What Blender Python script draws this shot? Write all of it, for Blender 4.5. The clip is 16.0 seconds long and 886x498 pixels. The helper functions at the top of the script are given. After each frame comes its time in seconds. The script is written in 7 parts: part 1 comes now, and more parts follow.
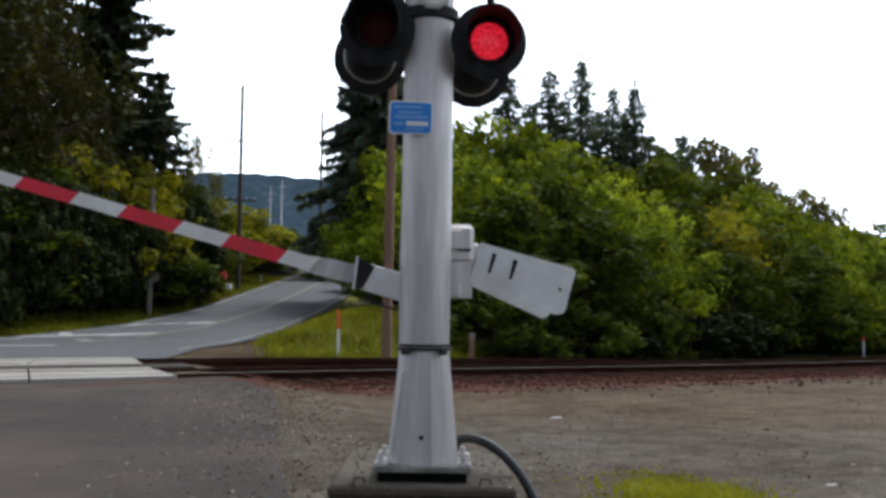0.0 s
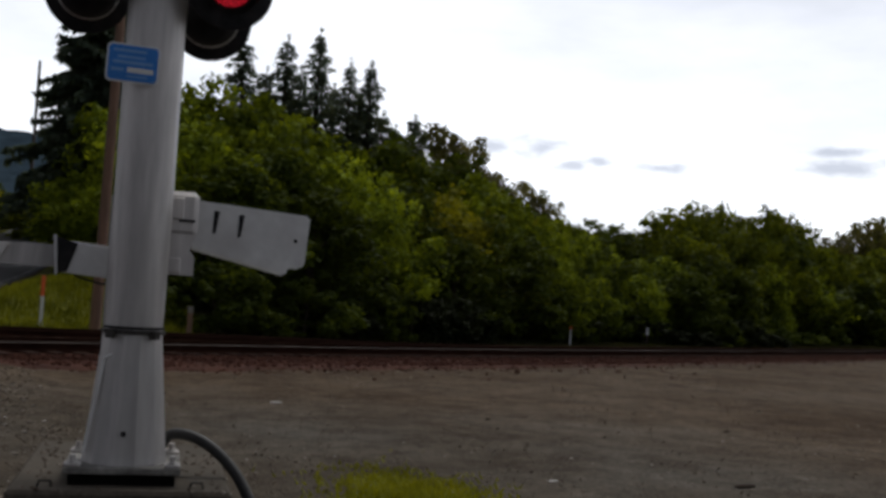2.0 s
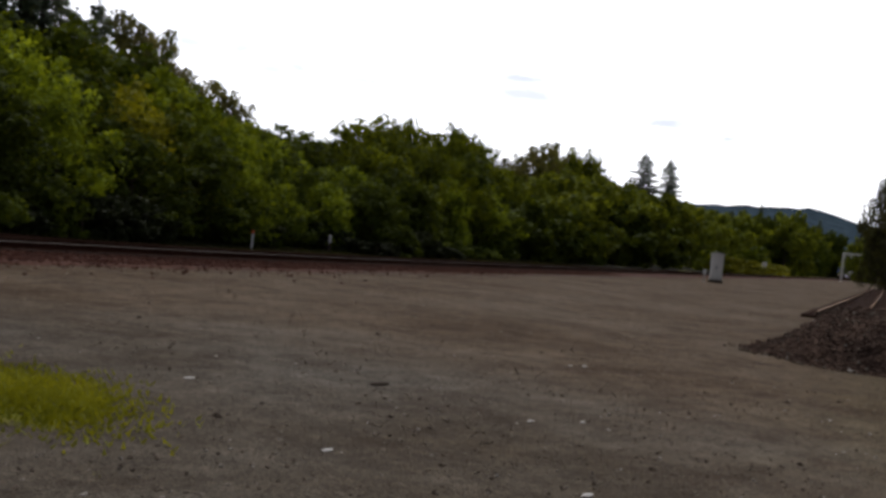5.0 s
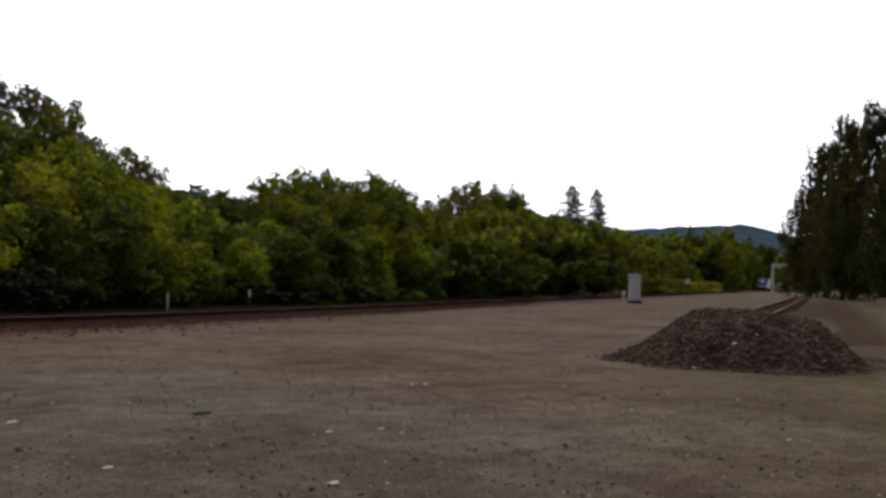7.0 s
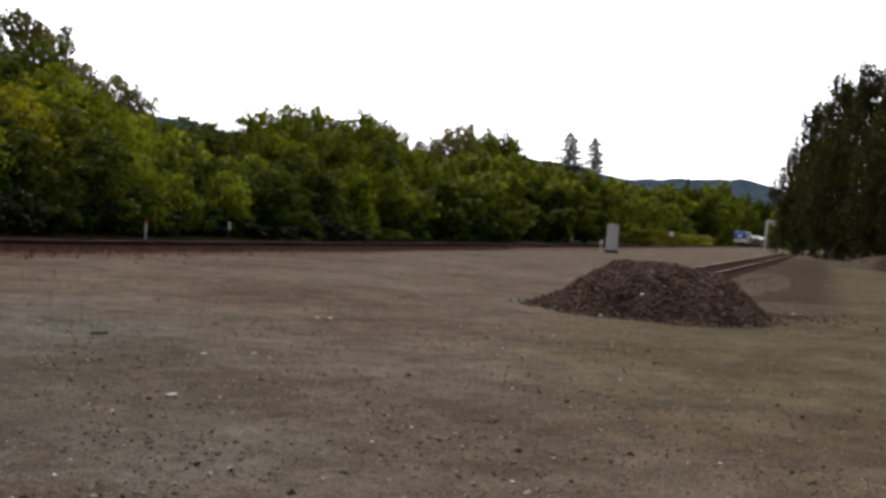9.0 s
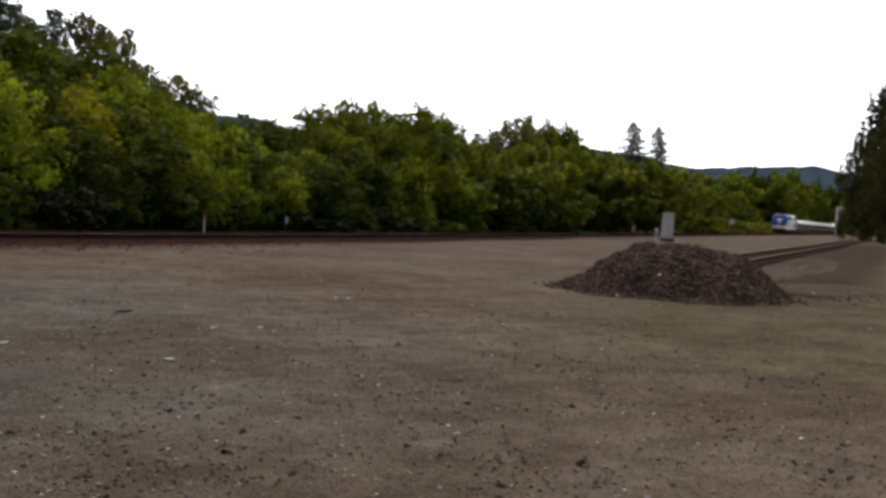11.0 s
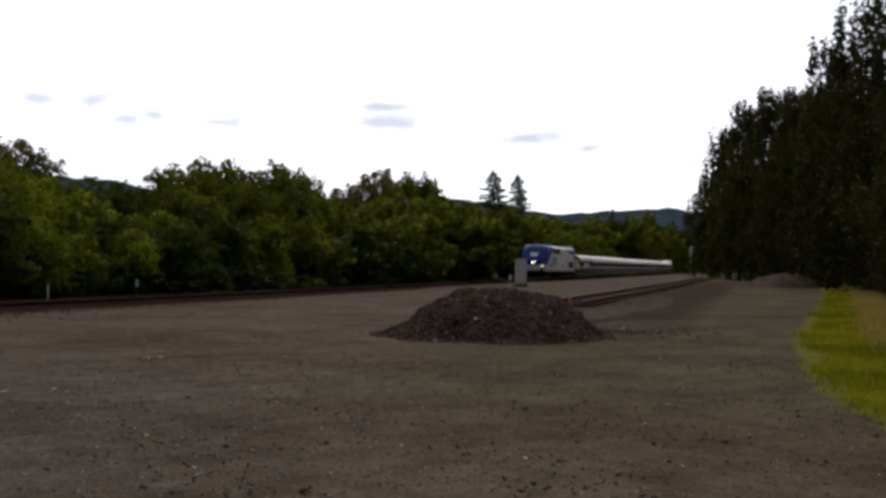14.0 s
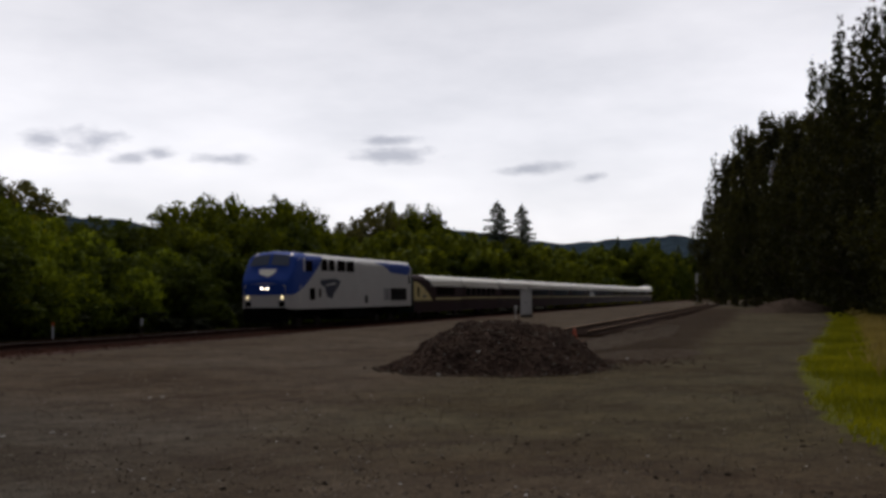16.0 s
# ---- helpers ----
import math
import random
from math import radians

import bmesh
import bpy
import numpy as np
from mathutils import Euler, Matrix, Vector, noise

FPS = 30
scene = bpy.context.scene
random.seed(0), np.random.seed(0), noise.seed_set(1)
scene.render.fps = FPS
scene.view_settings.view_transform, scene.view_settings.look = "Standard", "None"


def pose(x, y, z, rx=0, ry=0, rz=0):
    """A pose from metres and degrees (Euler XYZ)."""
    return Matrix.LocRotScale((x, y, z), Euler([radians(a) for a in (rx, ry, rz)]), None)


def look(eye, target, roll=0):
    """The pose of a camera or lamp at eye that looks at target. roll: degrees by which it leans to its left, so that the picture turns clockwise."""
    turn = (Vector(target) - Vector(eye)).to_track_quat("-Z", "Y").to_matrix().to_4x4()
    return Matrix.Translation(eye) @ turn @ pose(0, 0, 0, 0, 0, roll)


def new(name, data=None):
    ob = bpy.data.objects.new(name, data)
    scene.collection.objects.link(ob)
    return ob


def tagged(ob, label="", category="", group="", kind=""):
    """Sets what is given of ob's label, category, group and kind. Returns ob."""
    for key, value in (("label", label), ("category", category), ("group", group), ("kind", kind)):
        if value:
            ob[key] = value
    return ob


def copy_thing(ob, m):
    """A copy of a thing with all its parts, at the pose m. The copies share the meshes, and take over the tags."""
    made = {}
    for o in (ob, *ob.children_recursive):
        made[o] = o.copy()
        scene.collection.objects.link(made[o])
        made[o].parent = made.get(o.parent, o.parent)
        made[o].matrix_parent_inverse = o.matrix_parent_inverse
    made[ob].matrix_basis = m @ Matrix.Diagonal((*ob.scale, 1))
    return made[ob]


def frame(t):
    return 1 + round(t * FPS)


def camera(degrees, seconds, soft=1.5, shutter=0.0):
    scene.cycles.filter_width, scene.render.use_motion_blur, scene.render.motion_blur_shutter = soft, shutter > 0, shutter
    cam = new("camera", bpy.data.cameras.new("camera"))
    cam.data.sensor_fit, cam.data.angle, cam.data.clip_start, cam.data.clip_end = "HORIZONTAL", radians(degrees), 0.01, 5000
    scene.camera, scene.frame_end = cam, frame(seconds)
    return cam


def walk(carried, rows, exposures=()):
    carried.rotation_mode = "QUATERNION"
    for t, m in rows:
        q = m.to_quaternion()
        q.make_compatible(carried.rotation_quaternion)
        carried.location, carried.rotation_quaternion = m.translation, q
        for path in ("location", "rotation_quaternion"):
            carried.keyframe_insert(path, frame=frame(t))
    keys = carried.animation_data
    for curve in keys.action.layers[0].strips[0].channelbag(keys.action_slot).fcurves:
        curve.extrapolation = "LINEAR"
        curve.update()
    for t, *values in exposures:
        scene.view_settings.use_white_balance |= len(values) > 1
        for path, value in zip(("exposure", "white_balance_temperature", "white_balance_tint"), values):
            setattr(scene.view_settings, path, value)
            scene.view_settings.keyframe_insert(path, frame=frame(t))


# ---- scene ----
# ---------------------------------------------------------------- camera
cam = camera(45.1, 16.0, soft=3.4)
PATH = [
    (0.0, pose(0.000, 0.000, 1.600, 93.22, -0.79, -0.00)),
    (0.5, pose(-0.033, 0.426, 1.624, 92.65, -0.38, 2.01)),
    (1.0, pose(-0.130, 0.843, 1.631, 93.21, 1.67, -6.95)),
    (1.5, pose(-0.055, 0.806, 1.656, 92.81, -2.42, -11.84)),
    (2.0, pose(0.015, 0.726, 1.652, 92.53, -3.59, -14.81)),
    (2.5, pose(-0.009, 0.861, 1.665, 93.88, -1.29, -20.36)),
    (3.0, pose(0.019, 0.975, 1.690, 91.41, -3.04, -19.91)),
    (3.5, pose(0.071, 1.065, 1.640, 90.61, -2.01, -23.92)),
    (6.0, pose(0.715, -0.080, 1.597, 88.01, -8.33, -33.02)),
    (6.5, pose(0.894, -0.487, 1.524, 88.48, -7.52, -28.01)),
    (7.0, pose(1.136, -1.023, 1.533, 91.57, -1.45, -34.49)),
    (7.5, pose(1.252, -1.550, 1.541, 90.09, -0.36, -40.79)),
    (8.0, pose(1.401, -1.972, 1.587, 89.93, -1.03, -40.61)),
    (8.5, pose(1.504, -2.396, 1.594, 86.97, -3.10, -35.77)),
    (9.0, pose(1.683, -2.717, 1.642, 88.42, -4.04, -34.51)),
    (9.5, pose(1.850, -3.024, 1.622, 89.70, -2.23, -31.41)),
    (12.0, pose(2.048, -4.420, 1.534, 86.86, -3.67, -30.52)),
    (12.5, pose(2.146, -4.672, 1.545, 88.09, -3.00, -28.69)),
    (13.0, pose(2.243, -4.901, 1.599, 87.92, -2.18, -34.47)),
    (13.5, pose(2.304, -4.999, 1.581, 87.57, -1.85, -31.80)),
    (14.0, pose(2.458, -5.024, 1.552, 90.92, -0.57, -37.94)),
    (14.5, pose(2.554, -4.991, 1.622, 93.57, -0.76, -43.66)),
    (15.0, pose(2.647, -4.952, 1.573, 93.41, 0.23, -41.87)),
    (15.5, pose(2.572, -4.974, 1.583, 93.39, 0.90, -38.99)),
    (16.0, pose(2.560, -5.037, 1.586, 92.63, 0.60, -37.61)),
]
EXPOSURES = [(0.0, 1.52, 5900, 7), (0.5, 1.35, 5900, 7), (1.0, 0.92, 5950, 8), (1.5, 0.6, 6200, 9), (2.0, 0.15, 6350, 10), (2.5, -0.2, 6450, 12), (3.0, -0.25, 6450, 13),
             (3.5, 0.5, 6400, 12), (6.0, 0.65, 6400, 13), (6.5, 1.45, 6550, 13), (7.0, 0.85, 6400, 14), (7.5, 0.27, 6400, 15), (8.0, 0.27, 6400, 15), (8.5, 1.17, 6500, 13), (9.0, 1.32, 6500, 13),
             (9.5, 0.35, 6400, 14), (12.0, 1.6, 6500, 11), (12.5, 1.3, 6350, 11), (13.0, 1.35, 6350, 11), (13.5, 1.2, 6350, 11), (14.0, 0.3, 6350, 13), (14.5, -0.18, 6500, 13), (16.0, -0.2, 6550, 13)]
walk(cam, PATH, EXPOSURES)

# ---------------------------------------------------------------- sky and sun
SUN_AZ, SUN_EL = 32.0, 58.0      # degrees clockwise from +y, above the horizon
world = bpy.data.worlds.new("world")
scene.world = world
world.use_nodes = True
wn, wl = world.node_tree.nodes, world.node_tree.links
wn.clear()
w_out = wn.new("ShaderNodeOutputWorld")
w_bg = wn.new("ShaderNodeBackground")
w_sky = wn.new("ShaderNodeTexSky")
w_sky.sky_type, w_sky.sun_disc = "NISHITA", False
w_sky.sun_elevation, w_sky.sun_rotation = radians(SUN_EL), radians(SUN_AZ)
w_tc = wn.new("ShaderNodeTexCoord")


def wnode(kind, **sets):
    n = wn.new(kind)
    for k, v in sets.items():
        n.inputs[k.replace("_", " ")].default_value = v
    return n


# overcast: a thin bright veil with flat grey cloud bases, over the sky's own light
w_map = wn.new("ShaderNodeMapping")
w_map.inputs["Scale"].default_value = (1.0, 1.0, 3.2)
w_cl = wnode("ShaderNodeTexNoise", Scale=3.1, Detail=6.0, Roughness=0.55)
ramp = wn.new("ShaderNodeValToRGB")
ramp.color_ramp.elements[0].position, ramp.color_ramp.elements[0].color = 0.36, (1.0, 1.0, 1.02, 1)
ramp.color_ramp.elements[1].position, ramp.color_ramp.elements[1].color = 0.64, (0.77, 0.78, 0.81, 1)


def wmath(op, a, b=0.0):
    n = wn.new("ShaderNodeMath")
    n.operation = op
    for sock, val in zip(n.inputs, (a, b)):
        if isinstance(val, (int, float)):
            sock.default_value = val
        else:
            wl.new(val, sock)
    return n.outputs[0]


# torn scraps of grey cloud low over the far hills: bearing, height, half width, half height in degrees
SCRAPS = ((17.0, 8.1, 1.5, 0.6), (19.5, 8.2, 2.2, 0.95), (21.3, 7.4, 1.5, 0.5), (22.8, 7.6, 1.2, 0.5), (25.9, 7.42, 2.5, 0.45), (34.8, 8.5, 2.2, 0.4),
          (35.0, 7.6, 3.1, 0.6), (42.5, 6.9, 2.4, 0.45), (45.6, 6.33, 1.0, 0.32))
w_dir = wn.new("ShaderNodeSeparateXYZ")
wl.new(w_tc.outputs["Generated"], w_dir.inputs[0])
w_fray = wnode("ShaderNodeTexNoise", Scale=26.0, Detail=4.0, Roughness=0.6)
w_map2 = wn.new("ShaderNodeMapping")
w_map2.inputs["Scale"].default_value = (1.0, 1.0, 2.4)
wl.new(w_tc.outputs["Generated"], w_map2.inputs[0])
wl.new(w_map2.outputs[0], w_fray.inputs["Vector"])
w_az = wmath("MULTIPLY", wmath("ARCTAN2", w_dir.outputs["X"], w_dir.outputs["Y"]), 180 / math.pi)
w_el = wmath("MULTIPLY", wmath("ARCSINE", w_dir.outputs["Z"]), 180 / math.pi)
w_scrap = None
for c_az, c_el, c_w, c_h in SCRAPS:
    u = wmath("DIVIDE", wmath("SUBTRACT", w_az, c_az), c_w)
    v = wmath("DIVIDE", wmath("SUBTRACT", w_el, c_el), c_h)
    d = wmath("SUBTRACT", 1.0, wmath("SQRT", wmath("ADD", wmath("MULTIPLY", u, u), wmath("MULTIPLY", v, v))))
    w_scrap = d if w_scrap is None else wmath("MAXIMUM", w_scrap, d)
w_torn = wmath("ADD", wmath("MULTIPLY", wmath("SUBTRACT", w_fray.outputs["Fac"], 0.5), 1.9), w_scrap)
ramp2 = wn.new("ShaderNodeValToRGB")
ramp2.color_ramp.elements[0].position, ramp2.color_ramp.elements[0].color = 0.10, (1, 1, 1, 1)
ramp2.color_ramp.elements[1].position, ramp2.color_ramp.elements[1].color = 0.80, (0.55, 0.56, 0.60, 1)
wl.new(w_torn, ramp2.inputs[0])
mul = wn.new("ShaderNodeMixRGB")
mul.blend_type = "MULTIPLY"
mul.inputs[0].default_value = 1.0
veil = wn.new("ShaderNodeMixRGB")
veil.inputs[0].default_value = 0.88
gain = wn.new("ShaderNodeMixRGB")
gain.blend_type = "MULTIPLY"
gain.inputs[0].default_value = 1.0
gain.inputs[2].default_value = (9.5, 9.5, 9.6, 1)
for a, b in ((w_tc.outputs["Generated"], w_map.inputs[0]), (w_map.outputs[0], w_cl.inputs["Vector"]),
             (w_cl.outputs["Fac"], ramp.inputs[0]),
             (ramp.outputs[0], mul.inputs[1]), (ramp2.outputs[0], mul.inputs[2]),
             (mul.outputs[0], gain.inputs[1]), (gain.outputs[0], veil.inputs[2]),
             (w_sky.outputs[0], veil.inputs[1]), (veil.outputs[0], w_bg.inputs["Color"]),
             (w_bg.outputs[0], w_out.inputs[0])):
    wl.new(a, b)
# the deck is thicker, so darker, overhead than towards the horizon
w_sep = wn.new("ShaderNodeSeparateXYZ")
w_top = wn.new("ShaderNodeValToRGB")
w_top.color_ramp.elements[0].position, w_top.color_ramp.elements[0].color = 0.15, (1, 1, 1, 1)
w_top.color_ramp.elements[1].position, w_top.color_ramp.elements[1].color = 0.55, (0.46, 0.46, 0.47, 1)
deck = wn.new("ShaderNodeMixRGB")
deck.blend_type = "MULTIPLY"
deck.inputs[0].default_value = 1.0
wl.new(w_tc.outputs["Generated"], w_sep.inputs[0])
wl.new(w_sep.outputs["Z"], w_top.inputs[0])
wl.new(w_top.outputs[0], deck.inputs[2])
wl.new(veil.outputs[0], deck.inputs[1])
wl.new(deck.outputs[0], w_bg.inputs["Color"])
# brightest round the hidden sun, fading towards the far side of the sky
glow_dir = wn.new("ShaderNodeVectorMath")
glow_dir.operation = "DOT_PRODUCT"
glow_dir.inputs[1].default_value = (math.sin(radians(SUN_AZ)), math.cos(radians(SUN_AZ)), 0.0)
wl.new(w_tc.outputs["Generated"], glow_dir.inputs[0])
w_side = wn.new("ShaderNodeValToRGB")
w_side.color_ramp.elements[0].position, w_side.color_ramp.elements[0].color = 0.0, (0.20, 0.205, 0.22, 1)
w_side.color_ramp.elements[1].position, w_side.color_ramp.elements[1].color = 0.80, (1, 1, 1, 1)
w_mid = w_side.color_ramp.elements.new(0.5)
w_mid.color = (0.42, 0.425, 0.44, 1)
wl.new(wmath("MULTIPLY_ADD", glow_dir.outputs["Value"], 0.5), w_side.inputs[0])
w_side.inputs[0].links[0].from_node.inputs[2].default_value = 0.5
turned = wn.new("ShaderNodeMixRGB")
turned.blend_type = "MULTIPLY"
turned.inputs[0].default_value = 1.0
wl.new(deck.outputs[0], turned.inputs[1])
wl.new(w_side.outputs[0], turned.inputs[2])
wl.new(turned.outputs[0], w_bg.inputs["Color"])
w_bg.inputs["Strength"].default_value = 0.127

sun_data = bpy.data.lights.new("sun", "SUN")
sun_data.energy, sun_data.angle, sun_data.color = 1.5, radians(24), (1.0, 0.96, 0.9)
sun = new("sun", sun_data)
sun.matrix_world = look((0, 0, 60), (-math.sin(radians(SUN_AZ)) * 60, -math.cos(radians(SUN_AZ)) * 60,
                                     60 - 60 * math.tan(radians(SUN_EL))))


# ---------------------------------------------------------------- materials
def nodes_of(name):
    m = bpy.data.materials.new(name)
    m.use_nodes = True
    nt = m.node_tree
    bs = nt.nodes["Principled BSDF"]
    return m, nt, bs


def link(nt, a, b):
    nt.links.new(a, b)


def noise_node(nt, scale, detail=4.0, rough=0.6, coords="Object", stretch=None):
    tc = nt.nodes.new("ShaderNodeTexCoord")
    nz = nt.nodes.new("ShaderNodeTexNoise")
    nz.inputs["Scale"].default_value = scale
    nz.inputs["Detail"].default_value = detail
    nz.inputs["Roughness"].default_value = rough
    src = tc.outputs[coords]
    if stretch:
        mp = nt.nodes.new("ShaderNodeMapping")
        mp.inputs["Scale"].default_value = stretch
        link(nt, src, mp.inputs[0])
        src = mp.outputs[0]
    link(nt, src, nz.inputs["Vector"])
    return nz


def ramp_node(nt, fac, stops):
    r = nt.nodes.new("ShaderNodeValToRGB")
    el = r.color_ramp.elements
    while len(el) < len(stops):
        el.new(0.5)
    for e, (p, c) in zip(el, stops):
        e.position, e.color = p, (*c, 1)
    link(nt, fac, r.inputs[0])
    return r


def mix_node(nt, fac, a, b, mode="MIX"):
    mx = nt.nodes.new("ShaderNodeMixRGB")
    mx.blend_type = mode
    for sock, val in ((mx.inputs[0], fac), (mx.inputs[1], a), (mx.inputs[2], b)):
        if isinstance(val, (int, float)):
            sock.default_value = val
        elif isinstance(val, tuple):
            sock.default_value = (*val, 1)
        else:
            link(nt, val, sock)
    return mx


def bump(nt, bs, height, strength, dist):
    b = nt.nodes.new("ShaderNodeBump")
    b.inputs["Strength"].default_value = strength
    b.inputs["Distance"].default_value = dist
    link(nt, height, b.inputs["Height"])
    link(nt, b.outputs[0], bs.inputs["Normal"])


def shade(c, k):
    return tuple(min(1.0, v * k) for v in c)


def surface(name, color, rough=0.6, metal=0.0, grain=30.0, stain=2.0, vary=0.18, dirt=None, relief=0.002, stretch=None, spec=0.4):
    """A plain surface with fine grain, broad stains and slight relief."""
    m, nt, bs = nodes_of(name)
    g = noise_node(nt, grain, 5, 0.65, stretch=stretch)
    s = noise_node(nt, stain, 4, 0.6, stretch=stretch)
    r1 = ramp_node(nt, g.outputs["Fac"], [(0.3, shade(color, 1 - vary)), (0.7, shade(color, 1 + vary))])
    r2 = ramp_node(nt, s.outputs["Fac"], [(0.42, (0, 0, 0)), (0.72, (1, 1, 1))])
    mx = mix_node(nt, r2.outputs[0], r1.outputs[0], dirt or shade(color, 1 - 1.6 * vary))
    link(nt, mx.outputs[0], bs.inputs["Base Color"])
    bs.inputs["Roughness"].default_value, bs.inputs["Metallic"].default_value = rough, metal
    bs.inputs["Specular IOR Level"].default_value = spec
    if relief:
        bump(nt, bs, g.outputs["Fac"], 0.6, relief)
    return m


def leafy(name, dark, light, trans=0.34):
    """Foliage: every leaf its own tint, broad lighter patches, light through the leaf."""
    m, nt, bs = nodes_of(name)
    geo = nt.nodes.new("ShaderNodeNewGeometry")
    n1 = noise_node(nt, 0.45, 4, 0.62)
    wide = ramp_node(nt, n1.outputs["Fac"], [(0.34, (0, 0, 0)), (0.68, (1, 1, 1))])
    add = nt.nodes.new("ShaderNodeMath")
    add.operation = "MULTIPLY_ADD"
    add.inputs[1].default_value = 0.26
    link(nt, geo.outputs["Random Per Island"], add.inputs[0])
    off = nt.nodes.new("ShaderNodeMath")
    off.operation = "MULTIPLY"
    off.inputs[1].default_value = 0.74
    link(nt, wide.outputs[0], off.inputs[0])
    link(nt, off.outputs[0], add.inputs[2])
    r = ramp_node(nt, add.outputs[0], [(0.05, dark), (0.95, light)])
    info = nt.nodes.new("ShaderNodeObjectInfo")
    hs = nt.nodes.new("ShaderNodeHueSaturation")
    mr = nt.nodes.new("ShaderNodeMapRange")
    mr.inputs["To Min"].default_value, mr.inputs["To Max"].default_value = 0.75, 1.25
    link(nt, info.outputs["Random"], mr.inputs["Value"])
    link(nt, mr.outputs[0], hs.inputs["Value"])
    link(nt, r.outputs[0], hs.inputs["Color"])
    link(nt, hs.outputs[0], bs.inputs["Base Color"])
    bs.inputs["Roughness"].default_value = 0.75
    bs.inputs["Specular IOR Level"].default_value = 0.07
    tr = nt.nodes.new("ShaderNodeBsdfTranslucent")
    warm = mix_node(nt, 1.0, hs.outputs[0], (1.45, 1.25, 0.5), "MULTIPLY")
    link(nt, warm.outputs[0], tr.inputs["Color"])
    ms = nt.nodes.new("ShaderNodeMixShader")
    ms.inputs[0].default_value = trans
    link(nt, bs.outputs[0], ms.inputs[1])
    link(nt, tr.outputs[0], ms.inputs[2])
    link(nt, ms.outputs[0], nt.nodes["Material Output"].inputs["Surface"])
    return m


def glow(name, color, power):
    m, nt, bs = nodes_of(name)
    bs.inputs["Base Color"].default_value = (*color, 1)
    bs.inputs["Emission Color"].default_value = (*color, 1)
    bs.inputs["Emission Strength"].default_value = power
    return m


def glassy(name, color, spec=0.6):
    m, nt, bs = nodes_of(name)
    bs.inputs["Base Color"].default_value = (*color, 1)
    bs.inputs["Roughness"].default_value = 0.08
    bs.inputs["Specular IOR Level"].default_value = spec
    return m


def ground_material():
    """Packed crushed stone that turns to grass and shade-darkened floor where the zone attribute says so."""
    m, nt, bs = nodes_of("crushed_stone_ground")
    at = nt.nodes.new("ShaderNodeAttribute")
    at.attribute_name = "zone"
    big = noise_node(nt, 0.22, 4, 0.6)
    mid = noise_node(nt, 2.3, 5, 0.65)
    vor = nt.nodes.new("ShaderNodeTexVoronoi")
    vor.inputs["Scale"].default_value = 17
    vor2 = nt.nodes.new("ShaderNodeTexVoronoi")
    vor2.inputs["Scale"].default_value = 52
    tc = nt.nodes.new("ShaderNodeTexCoord")
    link(nt, tc.outputs["Object"], vor.inputs["Vector"])
    link(nt, tc.outputs["Object"], vor2.inputs["Vector"])
    c1 = ramp_node(nt, big.outputs["Fac"], [(0.32, (0.057, 0.039, 0.023)), (0.5, (0.080, 0.060, 0.041)), (0.68, (0.096, 0.078, 0.058))])
    c2 = ramp_node(nt, mid.outputs["Fac"], [(0.3, (0.68, 0.65, 0.61)), (0.7, (1.27, 1.26, 1.24))])
    mx = mix_node(nt, 1.0, c1.outputs[0], c2.outputs[0], "MULTIPLY")
    spot = noise_node(nt, 0.75, 6, 0.72)
    sr = ramp_node(nt, spot.outputs["Fac"], [(0.36, (0.52, 0.45, 0.40)), (0.5, (1, 1, 1)), (0.64, (1.32, 1.31, 1.30))])
    mx = mix_node(nt, 0.62, mx.outputs[0], sr.outputs[0], "MULTIPLY")
    sp = ramp_node(nt, vor2.outputs["Color"], [(0.05, (0.52, 0.50, 0.48)), (0.5, (1, 1, 1)), (0.95, (1.6, 1.57, 1.53))])
    mx2 = mix_node(nt, 0.85, mx.outputs[0], sp.outputs[0], "MULTIPLY")
    sp2 = ramp_node(nt, vor.outputs["Color"], [(0.05, (0.66, 0.62, 0.60)), (0.28, (1, 1, 1)), (0.85, (1.0, 1.0, 1.0)), (0.97, (1.45, 1.42, 1.4))])
    mx3 = mix_node(nt, 0.8, mx2.outputs[0], sp2.outputs[0], "MULTIPLY")
    # grey grindings about the crossing, an olive tint on the lane, brown dirt along the siding
    def spread(name, colour, into):
        a = nt.nodes.new("ShaderNodeAttribute")
        a.attribute_name = name
        w = nt.nodes.new("ShaderNodeMath")
        w.operation = "MULTIPLY_ADD"
        w.inputs[1].default_value = 0.8
        sub = nt.nodes.new("ShaderNodeMath")
        sub.operation = "SUBTRACT"
        sub.inputs[1].default_value = 0.40
        link(nt, a.outputs["Fac"], sub.inputs[0])
        link(nt, spot.outputs["Fac"], w.inputs[0])
        link(nt, sub.outputs[0], w.inputs[2])
        f = ramp_node(nt, w.outputs[0], [(0.15, (0, 0, 0)), (0.85, (1, 1, 1))])
        tinted = mix_node(nt, 1.0, into.outputs[0], colour, "MULTIPLY")
        return mix_node(nt, f.outputs[0], into.outputs[0], tinted.outputs[0])

    mx3 = spread("grindings", (0.92, 1.06, 1.24), mx3)
    mx3 = spread("olive_tint", (0.87, 0.94, 0.76), mx3)
    mx3 = spread("dirt", (0.50, 0.38, 0.29), mx3)
    # grass and wood floor
    gn = noise_node(nt, 6.0, 6, 0.7)
    gc = ramp_node(nt, gn.outputs["Fac"], [(0.3, (0.050, 0.050, 0.010)), (0.55, (0.12, 0.125, 0.012)), (0.75, (0.16, 0.14, 0.040))])
    zr = nt.nodes.new("ShaderNodeMath")
    zr.operation = "MULTIPLY_ADD"
    zr.inputs[1].default_value = 0.7
    link(nt, mid.outputs["Fac"], zr.inputs[0])
